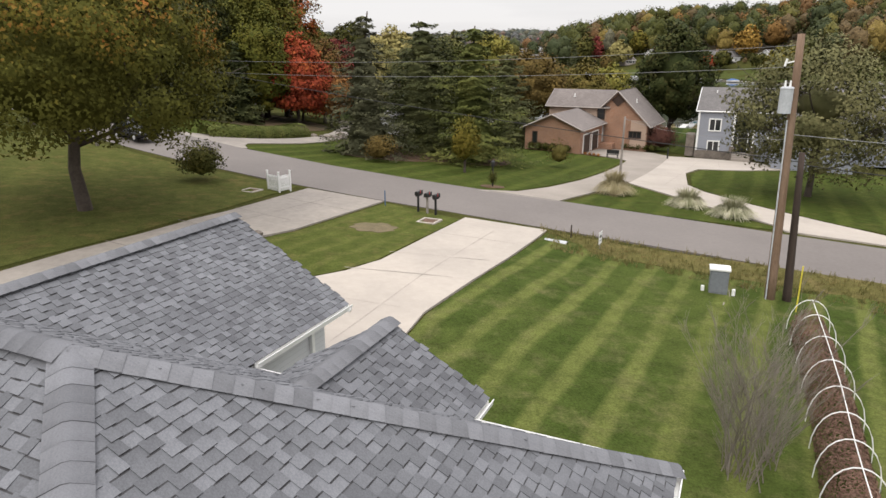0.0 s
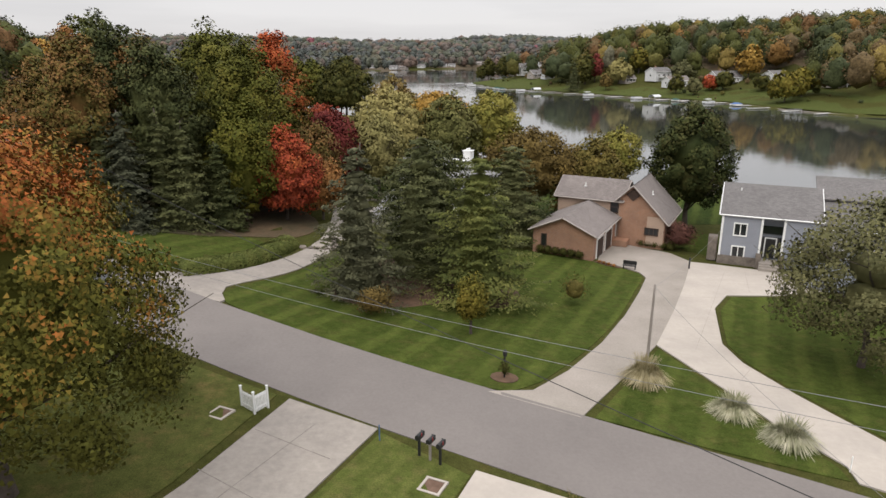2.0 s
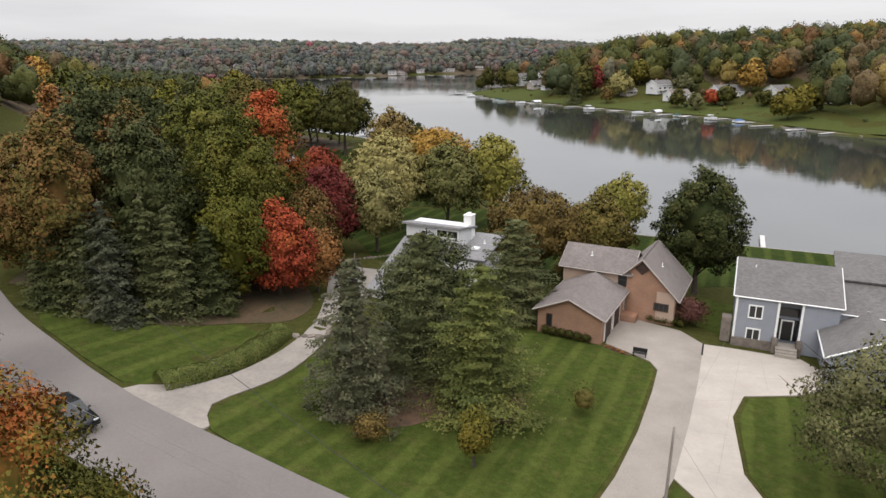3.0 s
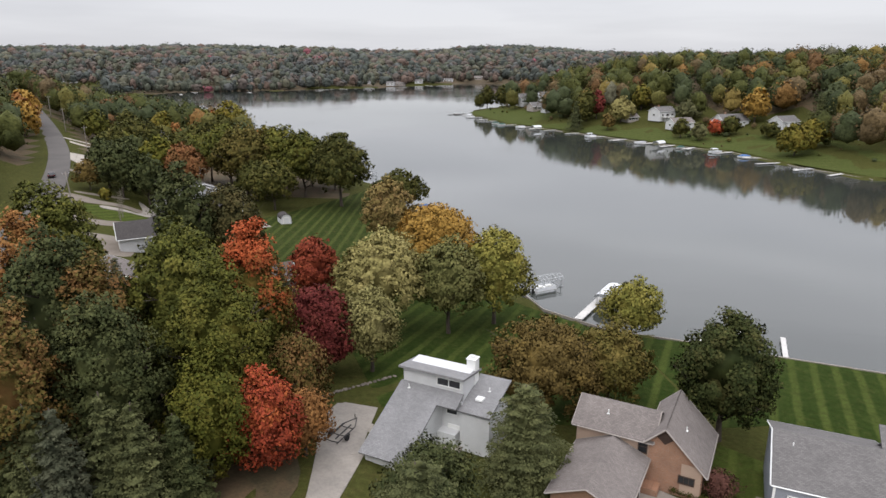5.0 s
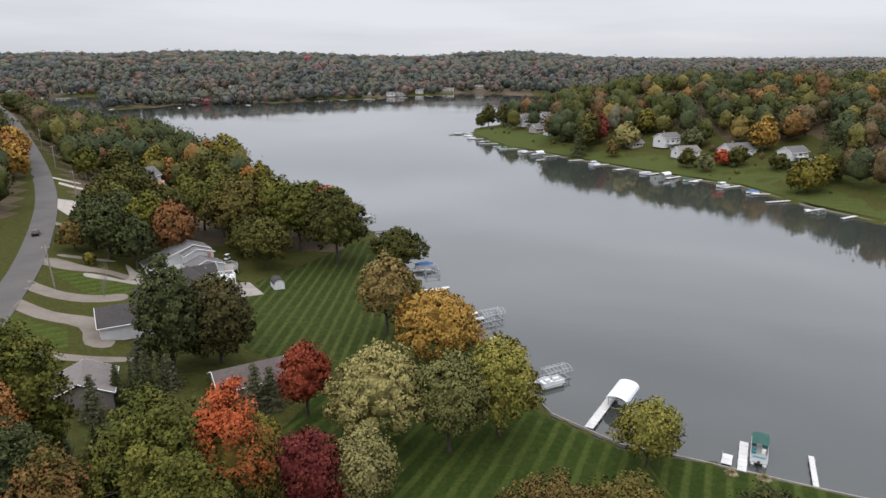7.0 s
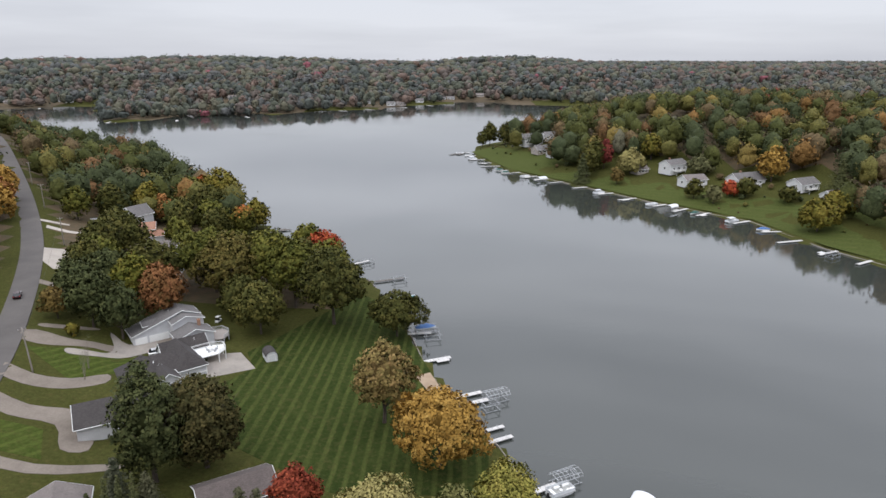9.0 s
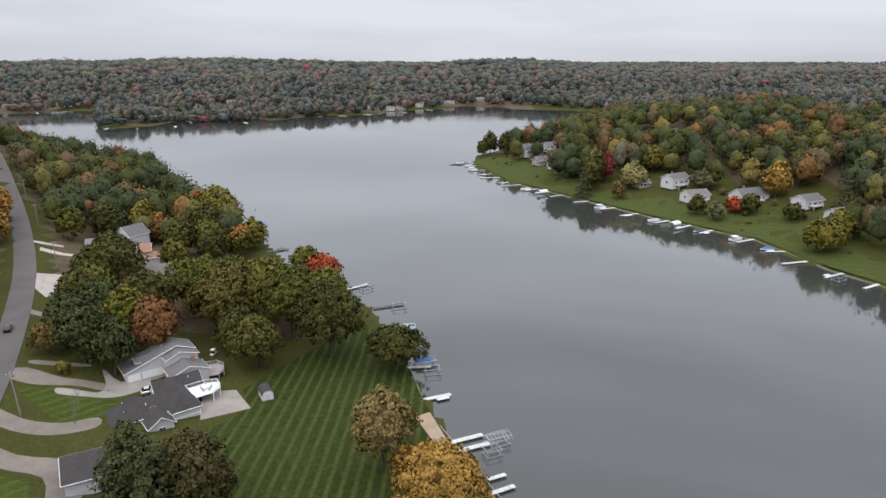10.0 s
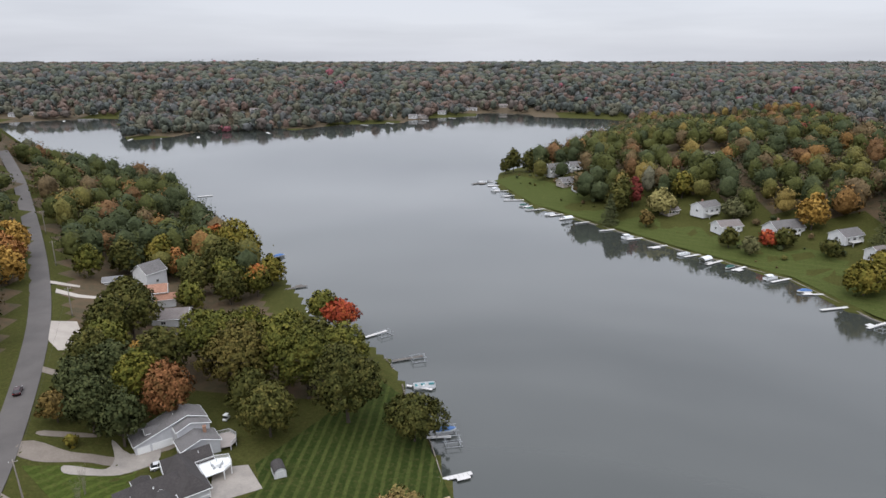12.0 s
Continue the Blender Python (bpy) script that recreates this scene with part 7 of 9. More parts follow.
FARTHER = [(-693, 1086, 0), (-668, 1100, 1), (-618, 1146, 2), (-598, 1140, 0), (-500, 1223, 1), (-405, 1022, 2), (-345, 985, 0), (-312, 1074, 1), (-306, 1217, 2), (-180, 1126, 0), (-164, 1108, 0), (-112, 1118, 2),
           (-75, 1098, 0), (-60, 1102, 1), (-32, 1160, 0), (3, 1222, 2), (20, 1226, 0), (73, 1261, 1), (-148, 1195, 2), (-198, 1150, 0), (-534, 1165, 2), (395, 1060, 0), (425, 1050, 2), (455, 1066, 1), (490, 1050, 0), (520, 1075, 2), (560, 1060, 0), (600, 1085, 1)]
for x, y, k in FARTHER:
    simple_house(x, y, (x * 7) % 60 - 30, 12 + k * 2, 9, 3.4, 5.8, (WHITE_SIDING, TAUPE, PALE_SIDING)[k], (ROOF_GREY, ROOF_BROWN, ROOF_DARK)[k], ("white", "tan", "grey")[k] + " house among trees on the far shore", "x", ground_at(x, y) + 0.5,
                 [("front", -3, 1.7, 2.0, 1.4), ("front", 3, 1.7, 2.0, 1.4)])


# ---------------------------------------------------------------- docks, lifts and boats
DOCK_WHITE = surface("bleached_dock_boards", (0.50, 0.485, 0.46), (0.62, 0.60, 0.575), 0.5, 9, 0.8, bump=0.3, grime=0.25)
DOCK_DARK = surface("dark_dock_boards", (0.10, 0.09, 0.08), (0.16, 0.14, 0.12), 0.5, 9, 0.85, bump=0.3, grime=0.3)
BLUE_COVER = surface("blue_canvas", (0.06, 0.13, 0.30), (0.09, 0.18, 0.38), 0.8, 9, 0.7, bump=0.3, dist=0.05)
GREEN_CANVAS = surface("green_canvas", (0.02, 0.07, 0.055), (0.03, 0.10, 0.08), 0.8, 9, 0.7, bump=0.2)
TEAL = surface("teal_vinyl", (0.03, 0.16, 0.18), (0.05, 0.22, 0.24), 0.8, 9, 0.5, bump=0.1)
CANOPY_WHITE = surface("white_canvas", (0.66, 0.67, 0.69), (0.74, 0.75, 0.77), 0.5, 9, 0.6, bump=0.1, grime=0.12)


def dock(x0, y0, x1, y1, w, label, material=None, side=None, group="docks"):
    d = Vector((x1 - x0, y1 - y0))
    L = d.length
    ob = thing("dock", label, "dock", pose(x0, y0, WATER, 0, 0, math.degrees(math.atan2(d.y, d.x))), group)
    material = material or DOCK_WHITE
    k = max(2, round(L / 1.2))
    for i in range(k):
        bm = bmesh.new()
        box(bm, L * (i + 0.5) / k, 0, 0.42, L / k - 0.05, w, 0.1, 0, 0.015)
        part("deck_panel", bm, material, ob)
    if side:
        at, sl, sw, s = side
        bm = bmesh.new()
        box(bm, at, s * (w / 2 + sw / 2 + 0.02), 0.42, sl, sw, 0.1, 0, 0.015)
        part("side_platform", bm, material, ob)
    for i in range(0, k + 1, 2):
        for s in (-1, 1):
            bm = bmesh.new()
            tube(bm, [(L * i / k, s * (w / 2 + 0.05), -1.5), (L * i / k, s * (w / 2 + 0.05), 0.75)], [0.05, 0.05], 6)
            part("post", bm, STEEL, ob)
    bm = bmesh.new()
    for s in (-1, 1):
        box(bm, L / 2, s * (w / 2 - 0.08), 0.30, L, 0.08, 0.12)
    part("frame", bm, STEEL, ob)
    return ob


def boat_lift(x, y, rz, L, w, label, canopy=None, rails=True):
    ob = thing("boat_lift", label, "boat lift", pose(x, y, WATER, 0, 0, rz))
    H = 2.2 if canopy else 1.6
    for sx in (-1, 1):
        for sy in (-1, 1):
            bm = bmesh.new()
            box(bm, sx * L * 0.38, sy * w / 2, -1.5, 0.12, 0.12, H + 1.5)
            part("post", bm, STEEL, ob)
    for z in (0.15, H - 0.1):
        for s in (-1, 1):
            bm = bmesh.new()
            box(bm, 0, s * w / 2, z, L * 0.95, 0.1, 0.1)
            part("beam", bm, STEEL, ob)
            bm = bmesh.new()
            box(bm, s * L * 0.38, 0, z, 0.1, w, 0.1)
            part("cross_beam", bm, STEEL, ob)
    n = 10
    if canopy:
        bm = bmesh.new()
        rows = [[bm.verts.new((sx * L / 2, -w * 0.62 * math.cos(math.pi * i / n), H - 0.3 + 1.15 * math.sin(math.pi * i / n) ** 0.8)) for i in range(n + 1)] for sx in (-1, 1)]
        low = [[bm.verts.new(v.co - Vector((0, 0, 0.05))) for v in r] for r in rows]
        for i in range(n):
            bm.faces.new((rows[0][i], rows[0][i + 1], rows[1][i + 1], rows[1][i]))
            bm.faces.new((low[0][i + 1], low[0][i], low[1][i], low[1][i + 1]))
        part("canopy", bm, canopy, ob, smooth=True)
    elif rails:
        for j in range(7):
            bm = bmesh.new()
            xx = -L / 2 + L * j / 6
            tube(bm, [(xx, -w * 0.55, H - 0.1), (xx, -w * 0.4, H + 0.55), (xx, 0, H + 0.85), (xx, w * 0.4, H + 0.55), (xx, w * 0.55, H - 0.1)], [0.03] * 5, 5)
            part("bow", bm, ALU, ob)
        for yy, zz in ((-w * 0.4, H + 0.55), (0, H + 0.85), (w * 0.4, H + 0.55)):
            bm = bmesh.new()
            tube(bm, [(-L / 2, yy, zz), (L / 2, yy, zz)], [0.03, 0.03], 5)
            part("rail", bm, ALU, ob)
    return ob


def pontoon_boat(x, y, rz, label, canvas, seat, z=WATER, L=6.8, w=2.5, top=True):
    ob = thing("pontoon_boat", label, "boat", pose(x, y, z, 0, 0, rz))
    for s in (-1, 1):
        bm = bmesh.new()
        tube(bm, [(-L / 2, s * w * 0.34, 0.05), (L / 2 - 0.7, s * w * 0.34, 0.05), (L / 2, s * w * 0.34, 0.25)], [0.32, 0.32, 0.05], 10)
        part("pontoon", bm, ALU, ob, smooth=True)
    bm = bmesh.new()
    box(bm, 0, 0, 0.4, L, w, 0.1, 0, 0.02)
    part("deck", bm, surface("boat_carpet", (0.35, 0.35, 0.33), (0.42, 0.42, 0.40), 1, 20, 0.95) if "boat_carpet" not in bpy.data.materials else bpy.data.materials["boat_carpet"], ob)
    for xx, yy, lx, ly in ((0, w / 2 - 0.04, L * 0.94, 0.05), (0, -w / 2 + 0.04, L * 0.94, 0.05), (L * 0.47, 0, 0.05, w - 0.1), (-L * 0.47, 0, 0.05, w - 0.1)):
        bm = bmesh.new()
        box(bm, xx, yy, 0.52, lx, ly, 0.62)
        part("fence_panel", bm, CANOPY_WHITE, ob)
        bm = bmesh.new()
        box(bm, xx, yy, 1.16, lx + 0.02, ly + 0.02, 0.06)
        part("rail", bm, ALU, ob)
    for xx, yy, lx, ly in ((L * 0.33, w * 0.3, 1.6, 0.6), (L * 0.33, -w * 0.3, 1.6, 0.6), (-L * 0.36, 0, 0.7, w * 0.7), (-L * 0.05, w * 0.3, 1.2, 0.6)):
        bm = bmesh.new()
        box(bm, xx, yy, 0.5, lx, ly, 0.42, 0, 0.06)
        part("seat", bm, seat, ob)
    bm = bmesh.new()
    box(bm, -0.3, -w * 0.25, 0.5, 0.5, 0.6, 0.75, 0, 0.05)
    part("console", bm, WHITE, ob)
    bm = bmesh.new()
    box(bm, -L / 2 - 0.15, 0, -0.1, 0.4, 0.4, 1.0, 0, 0.08)
    part("outboard_motor", bm, BLACK, ob)
    if top:
        bm = bmesh.new()
        n = 6
        rows = [[bm.verts.new((xx, w * (i / n - 0.5), 2.25 + 0.18 * math.sin(math.pi * i / n) - 0.05 * abs(k - 1))) for i in range(n + 1)] for k, xx in enumerate((-L * 0.12, L * 0.14, L * 0.40))]
        for a, b in zip(rows, rows[1:]):
            for i in range(n):
                bm.faces.new((a[i], a[i + 1], b[i + 1], b[i]))
        r = bmesh.ops.extrude_face_region(bm, geom=bm.faces[:])
        bmesh.ops.translate(bm, vec=(0, 0, 0.04), verts=[g for g in r["geom"] if isinstance(g, bmesh.types.BMVert)])
        part("bimini_top", bm, canvas, ob)
        for xx in (-L * 0.1, L * 0.38):
            for s in (-1, 1):
                bm = bmesh.new()
                tube(bm, [(L * 0.14, s * w * 0.48, 1.2), (xx, s * w * 0.48, 2.25)], [0.03, 0.03], 5)
                part("top_strut", bm, ALU, ob)
    return ob


def runabout(x, y, rz, label, cover, z, L=6.0, w=2.3):
    ob = thing("motorboat", label, "boat", pose(x, y, z, 0, 0, rz))
    bm = bmesh.new()
    rows = []
    for k, (f, hw, keel) in enumerate(((-0.5, 0.44, 0.15), (-0.1, 0.5, 0.05), (0.2, 0.44, 0.08), (0.4, 0.22, 0.25), (0.5, 0.02, 0.5))):
        rows.append([bm.verts.new((f * L, -hw * w, 0.95)), bm.verts.new((f * L, -hw * w * 0.8, 0.4)), bm.verts.new((f * L, 0, keel)), bm.verts.new((f * L, hw * w * 0.8, 0.4)), bm.verts.new((f * L, hw * w, 0.95))])
    for a, b in zip(rows, rows[1:]):
        for i in range(4):
            bm.faces.new((a[i], b[i], b[i + 1], a[i + 1]))
    bm.faces.new(rows[0])
    part("hull", bm, WHITE, ob)
    bm = bmesh.new()
    up = []
    for f, hw, hz in ((-0.5, 0.45, 1.2), (-0.2, 0.51, 1.65), (0.1, 0.5, 1.75), (0.3, 0.36, 1.3), (0.5, 0.04, 1.0)):
        up.append([bm.verts.new((f * L, -hw * w, 0.93)), bm.verts.new((f * L, -hw * w * 0.5, hz - 0.1)), bm.verts.new((f * L, 0, hz)), bm.verts.new((f * L, hw * w * 0.5, hz - 0.1)), bm.verts.new((f * L, hw * w, 0.93))])
    for a, b in zip(up, up[1:]):
        for i in range(4):
            bm.faces.new((a[i], a[i + 1], b[i + 1], b[i]))
    bm.faces.new(up[0][::-1])
    part("cover", bm, cover, ob, smooth=True)
    return ob


dock(24.6, 137.6, 31.5, 148.5, 1.5, "long white dock beside a canopied lift")
boat_lift(32.6, 146.6, 57.5, 7.5, 3.2, "boat lift under a curved white canopy", CANOPY_WHITE)
dock(45.0, 125.4, 48.9, 133.2, 1.3, "short white dock beside a green pontoon boat")
pontoon_boat(50.0, 130.4, 63, "pontoon boat with a dark green bimini top", GREEN_CANVAS, TEAL)
dock(43.4, 127.2, 44.8, 129.8, 1.5, "small white floating platform")
dock(54.2, 121.6, 57.6, 129.2, 0.8, "narrow white dock at the seawall")
dock(14.5, 152.5, 20.5, 155.6, 1.3, "white dock half hidden by a tree")
boat_lift(22.3, 156.6, 26, 5.5, 3.0, "bare metal boat lift with bow rails")
pontoon_boat(20.8, 153.6, 26, "white pontoon boat on its mooring", CANOPY_WHITE, WHITE, L=5.0, top=False)
dock(-5.4, 205.1, 2.2, 208.2, 1.3, "white dock with a side platform", side=(5.6, 3.4, 1.1, -1))
dock(0.8, 186.2, 9.0, 189.8, 1.3, "white dock beside a low beach wall")
dock(3.4, 183.4, 10.3, 186.4, 1.3, "white dock leading to a lift")
boat_lift(12.1, 186.9, 24, 5.6, 3.2, "bare aluminium boat lift frame")
boat_lift(10.6, 182.6, 24, 4.2, 2.4, "dark low lift frame in the water", rails=False)
dock(9.0, 173.4, 12.8, 175.1, 1.0, "short white dock below the shore tree")
dock(8.6, 168.6, 14.2, 171.4, 1.1, "white dock below the golden tree")
boat_lift(-4.6, 225.6, 15, 7.0, 3.2, "lift holding a boat under blue canvas", rails=False)
runabout(-4.6, 225.6, 15, "boat under a bright blue canvas cover", BLUE_COVER, WATER + 0.6)
boat_lift(-2.6, 220.6, 12, 5.0, 3.0, "empty dark lift frame in shallow water", rails=False)
dock(-9.5, 223.0, -3.0, 223.6, 1.1, "white dock beside the blue-covered boat")
pontoon_boat(-11.5, 250.6, 12, "teal and white pontoon boat at the shore", TEAL, TEAL, top=False)
dock(-17.0, 251.0, -9.0, 248.6, 1.0, "white dock beside the teal boat")
dock(-23.0, 267.2, -13.0, 271.2, 1.2, "long dark wooden dock at the lawn", DOCK_DARK)
boat_lift(-14.5, 268.6, 20, 5.5, 3.0, "bare grey lift frame beside a dark dock", rails=False)
dock(-36.5, 284.0, -27.3, 291.8, 1.3, "white dock below the red tree")
boat_lift(-27.8, 288.4, 40, 5.5, 3.0, "metal boat lift by the red tree", rails=False)
dock(-62.0, 309.0, -53.0, 311.0, 1.4, "white dock with a platform", side=(6, 4, 2.0, -1))
dock(-76.0, 334.0, -67.2, 338.7, 1.4, "dark dock with a moored lift", DOCK_DARK, side=(7, 3, 2, 1))
dock(-96, 377, -89, 385, 1.6, "white dock under the woods")
runabout(-90.5, 381, 40, "boat under blue canvas by the woods", BLUE_COVER, WATER + 0.2)
dock(-186, 521, -177, 526, 2.0, "white dock at the wooded shore")

rng = random.Random(11)
# docks across the lake, set square to the shore
SHORE = [Vector(p) for p in LAKE[36:43]]
run = 0.0
for a, b in zip(SHORE, SHORE[1:]):
    d = b - a
    while run < d.length:
        p = a + d * (run / d.length)
        n = Vector((d.y, -d.x)).normalized()
        if not inside(np.array([p + n * 6]), LAKE)[0]:
            n = -n
        n = (n + d.normalized() * rng.uniform(-0.25, 0.1)).normalized()
        L = rng.uniform(8, 13)
        q = p + n * L
        dock(p.x - n.x, p.y - n.y, q.x, q.y, rng.uniform(1.1, 1.6), "white dock on the far lawn shore", side=(L * 0.75, rng.uniform(3, 5), 1.8, rng.choice((-1, 1))) if rng.random() < 0.6 else None, group="docks across the lake")
        k = rng.random()
        s = Vector((-n.y, n.x)) * rng.choice((-1, 1)) * 3.4
        c = p.lerp(q, 0.7) + s
        ang = math.degrees(math.atan2(n.y, n.x))
        if k < 0.25:
            pontoon_boat(c.x, c.y, ang, "white pontoon boat moored at the far shore", CANOPY_WHITE, WHITE, top=k < 0.12)
        elif k < 0.40:
            runabout(c.x, c.y, ang, "covered motorboat moored at the far shore", rng.choice((BLUE_COVER, CANOPY_WHITE, GREEN_CANVAS)), WATER)
        elif k < 0.55:
            boat_lift(c.x, c.y, ang, 6.0, 3.0, "boat lift at the far shore", CANOPY_WHITE if k < 0.46 else None, rails=False)
        run += rng.uniform(11, 21)
    run -= d.length
dock(22, 586, 8, 572, 2.2, "dark dock off the point", DOCK_DARK, side=(12, 6, 4, 1))
for x, y, ang in ((-143, 1012, -40), (-60, 1080, -45), (-250, 915, -60), (-320, 868, -70), (-390, 845, -80), (-600, 1062, -60), (-20, 1118, -50), (-110, 1040, -45)):
    n = Vector((math.cos(radians(ang)), math.sin(radians(ang))))
    dock(x, y, x + n.x * 16, y + n.y * 16, 3.0, "pale dock on the far shore", group="docks on the far shore")


# ---------------------------------------------------------------- along the street
POLE_WOOD = surface("treated_pole_wood", (0.18, 0.115, 0.075), (0.27, 0.185, 0.13), 0.5, 7, 0.85, bump=0.5, grime=0.4, stretch=(6, 6, 0.6, 0))
POLE_DARK = surface("creosoted_pole_wood", (0.035, 0.025, 0.02), (0.07, 0.05, 0.04), 0.6, 7, 0.85, bump=0.5, stretch=(6, 6, 0.6, 0))
POLE_GREY = surface("grey_pole_wood", (0.22, 0.19, 0.165), (0.30, 0.27, 0.24), 0.6, 7, 0.85, bump=0.5, stretch=(6, 6, 0.6, 0))
TRANSFORMER = surface("grey_enamel", (0.42, 0.44, 0.46), (0.50, 0.52, 0.54), 0.8, 9, 0.5, bump=0.05)
UTILITY_GREY = surface("utility_grey", (0.16, 0.175, 0.19), (0.20, 0.215, 0.23), 0.8, 9, 0.6, bump=0.1)
CABLE = surface("black_cable", (0.02, 0.02, 0.02), (0.03, 0.03, 0.03), 2, 9, 0.6, bump=0)
BARE_WIRE = surface("bare_wire", (0.20, 0.20, 0.20), (0.26, 0.26, 0.26), 2, 9, 0.5, 0.3, bump=0)


def pole(x, y, H, r, material, label, lean=(0, 0), arm=0.0, can=False):
    z = ground_at(x, y)
    ob = thing("utility_pole", label, "utility pole", pose(x, y, z))
    bm = bmesh.new()
    n = 6
    tube(bm, [(lean[0] * i / n, lean[1] * i / n, -0.5 + (H + 0.5) * i / n) for i in range(n + 1)], [r * (1.15 - 0.45 * i / n) for i in range(n + 1)], 12)
    part("pole", bm, material, ob, smooth=True)
    if arm:
        bm = bmesh.new()
        box(bm, lean[0] * 0.95, lean[1] * 0.95, H - 0.6, arm, 0.1, 0.12, 30)
        part("crossarm", bm, POLE_GREY, ob)
        for s in (-1, 0, 1):
            bm = bmesh.new()
            c = Vector((math.cos(radians(30)), math.sin(radians(30)))) * s * arm * 0.45
            tube(bm, [(c.x + lean[0] * 0.95, c.y + lean[1] * 0.95, H - 0.48), (c.x + lean[0] * 0.95, c.y + lean[1] * 0.95, H - 0.25)], [0.05, 0.03], 8)
            part("insulator", bm, WHITE, ob)
    if can:
        k = 0.78
        c = Vector((lean[0] * k - 0.36, lean[1] * k - 0.1, H * k - 0.6))
        bm = bmesh.new()
        tube(bm, [c, c + Vector((0, 0, 0.95))], [0.24, 0.24], 16)
        tube(bm, [c + Vector((0, 0, 0.95)), c + Vector((0, 0, 1.02))], [0.26, 0.20], 16)
        t = part("transformer", bm, TRANSFORMER, ob, "grey transformer can")
        bm = bmesh.new()
        for s in (-0.1, 0.1):
            tube(bm, [c + Vector((s, 0, 1.0)), c + Vector((s, 0, 1.25))], [0.05, 0.03], 8)
        part("bushing", bm, WHITE, t)
        bm = bmesh.new()
        c = Vector((lean[0] * 0.9 - 0.4, lean[1] * 0.9 + 0.1, H * 0.9))
        tube(bm, [c, c + Vector((0.45, -0.1, 0.1))], [0.035, 0.035], 6)
        tube(bm, [c + Vector((-0.05, 0, -0.12)), c + Vector((0.02, 0, 0.16))], [0.05, 0.05], 6)
        part("cutout_fuse", bm, WHITE, ob)
        bm = bmesh.new()
        tube(bm, [(-r * 1.25, -0.12, 0), (-r * 1.1 + lean[0] * 0.7, -0.1 + lean[1] * 0.7, H * 0.7)], [0.03, 0.03], 6)
        part("conduit", bm, TRANSFORMER, ob)
    return ob


pole(13.9, 25.8, 10.8, 0.19, POLE_WOOD, "tall brown wooden utility pole with a transformer", (-0.2, 0.2), 0.0, True)
pole(14.55, 25.6, 6.3, 0.16, POLE_DARK, "dark shorter stub pole beside the tall one", (-0.15, 0.35))
pole(14.0, 51.2, 5.6, 0.10, POLE_GREY, "thin grey wooden pole among ornamental grass", (0.1, 0.1))
pole(-27.5, 52.0, 8.0, 0.13, POLE_GREY, "wooden street pole behind the maple")
pole(-52.0, 91.0, 8.6, 0.14, POLE_GREY, "wooden street pole among the trees")
pole(-88.8, 183.0, 10.5, 0.16, POLE_GREY, "wooden street pole on the verge", (-0.6, 0), 1.6)
for x, y in ((-134.5, 279.5), (-167, 325), (-195.5, 365)):
    pole(x, y, 10.5, 0.16, POLE_GREY, "distant wooden street pole", (0, 0), 1.8)


def wire(a, b, sag, r, material, label):
    a, b = Vector(a), Vector(b)
    bm = bmesh.new()
    pts = [a.lerp(b, i / 24) - Vector((0, 0, sag * 4 * (i / 24) * (1 - i / 24))) for i in range(25)]
    tube(bm, pts, [r] * 25, 5)
    return tagged(part("overhead_wire", bm, material), label, "wire", "overhead wires")


wire((14.4, 25.9, 5.9), (-52, 91, 12.8), 1.0, 0.020, CABLE, "thick black telephone cable across the street")
wire((13.7, 26.0, 10.4), (-27.5, 52, 10.2), 0.7, 0.010, BARE_WIRE, "thin pale wire between street poles")
wire((13.7, 26.0, 9.6), (-27.5, 52, 9.5), 0.7, 0.010, BARE_WIRE, "thin pale wire between street poles")
wire((13.8, 26.0, 6.8), (14.1, 51.3, 5.2), 0.4, 0.009, BARE_WIRE, "service drop between two poles")
wire((14.1, 51.3, 5.2), (31.5, 79.5, 3.0), 0.6, 0.008, BARE_WIRE, "service drop to the grey house")
wire((14.4, 25.9, 5.8), (60, 2, 6.5), 1.2, 0.020, CABLE, "thick black telephone cable along the verge")
wire((13.8, 26.0, 7.0), (60, 2, 8.0), 1.0, 0.014, BARE_WIRE, "twisted pale service wire along the verge")
wire((-88.9, 183, 14.5), (-134.5, 279.5, 16), 1.5, 0.02, CABLE, "wire along the far street")


def mailbox(x, y, rz, post_mat, label):
    ob = thing("mailbox", label, "mailbox", pose(x, y, ground_at(x, y), 0, 0, rz), "roadside mailboxes")
    bm = bmesh.new()
    box(bm, 0, 0, -0.2, 0.11, 0.11, 1.25, 0, 0.01)
    part("post", bm, post_mat, ob)
    bm = bmesh.new()
    n = 8
    ring = [(-0.11, 0), (0.11, 0)] + [(0.11 * math.cos(math.pi * i / n), 0.13 + 0.11 * math.sin(math.pi * i / n)) for i in range(n + 1)]
    a = [bm.verts.new((u, -0.22, 1.05 + v)) for u, v in ring]
    b = [bm.verts.new((u, 0.34, 1.05 + v)) for u, v in ring]
    bm.faces.new(a), bm.faces.new(b[::-1])
    for i in range(len(a)):
        bm.faces.new((a[i], b[i], b[(i + 1) % len(a)], a[(i + 1) % len(a)]))
    body = part("box", bm, BLACK, ob)
    bm = bmesh.new()
    box(bm, 0.13, 0.05, 1.15, 0.012, 0.04, 0.2)
    part("flag", bm, surface("red_flag", (0.4, 0.03, 0.03), (0.45, 0.04, 0.04), 2, 9, 0.6, bump=0) if "red_flag" not in bpy.data.materials else bpy.data.materials["red_flag"], body)
    bm = bmesh.new()
    box(bm, 0, 0.35, 1.04, 0.23, 0.015, 0.25, 0, 0.005)
    part("box_door", bm, BLACK, body)
    bm = bmesh.new()
    box(bm, 0, 0.06, 0.98, 0.16, 0.5, 0.06)
    part("bracket", bm, post_mat, ob)
    return ob


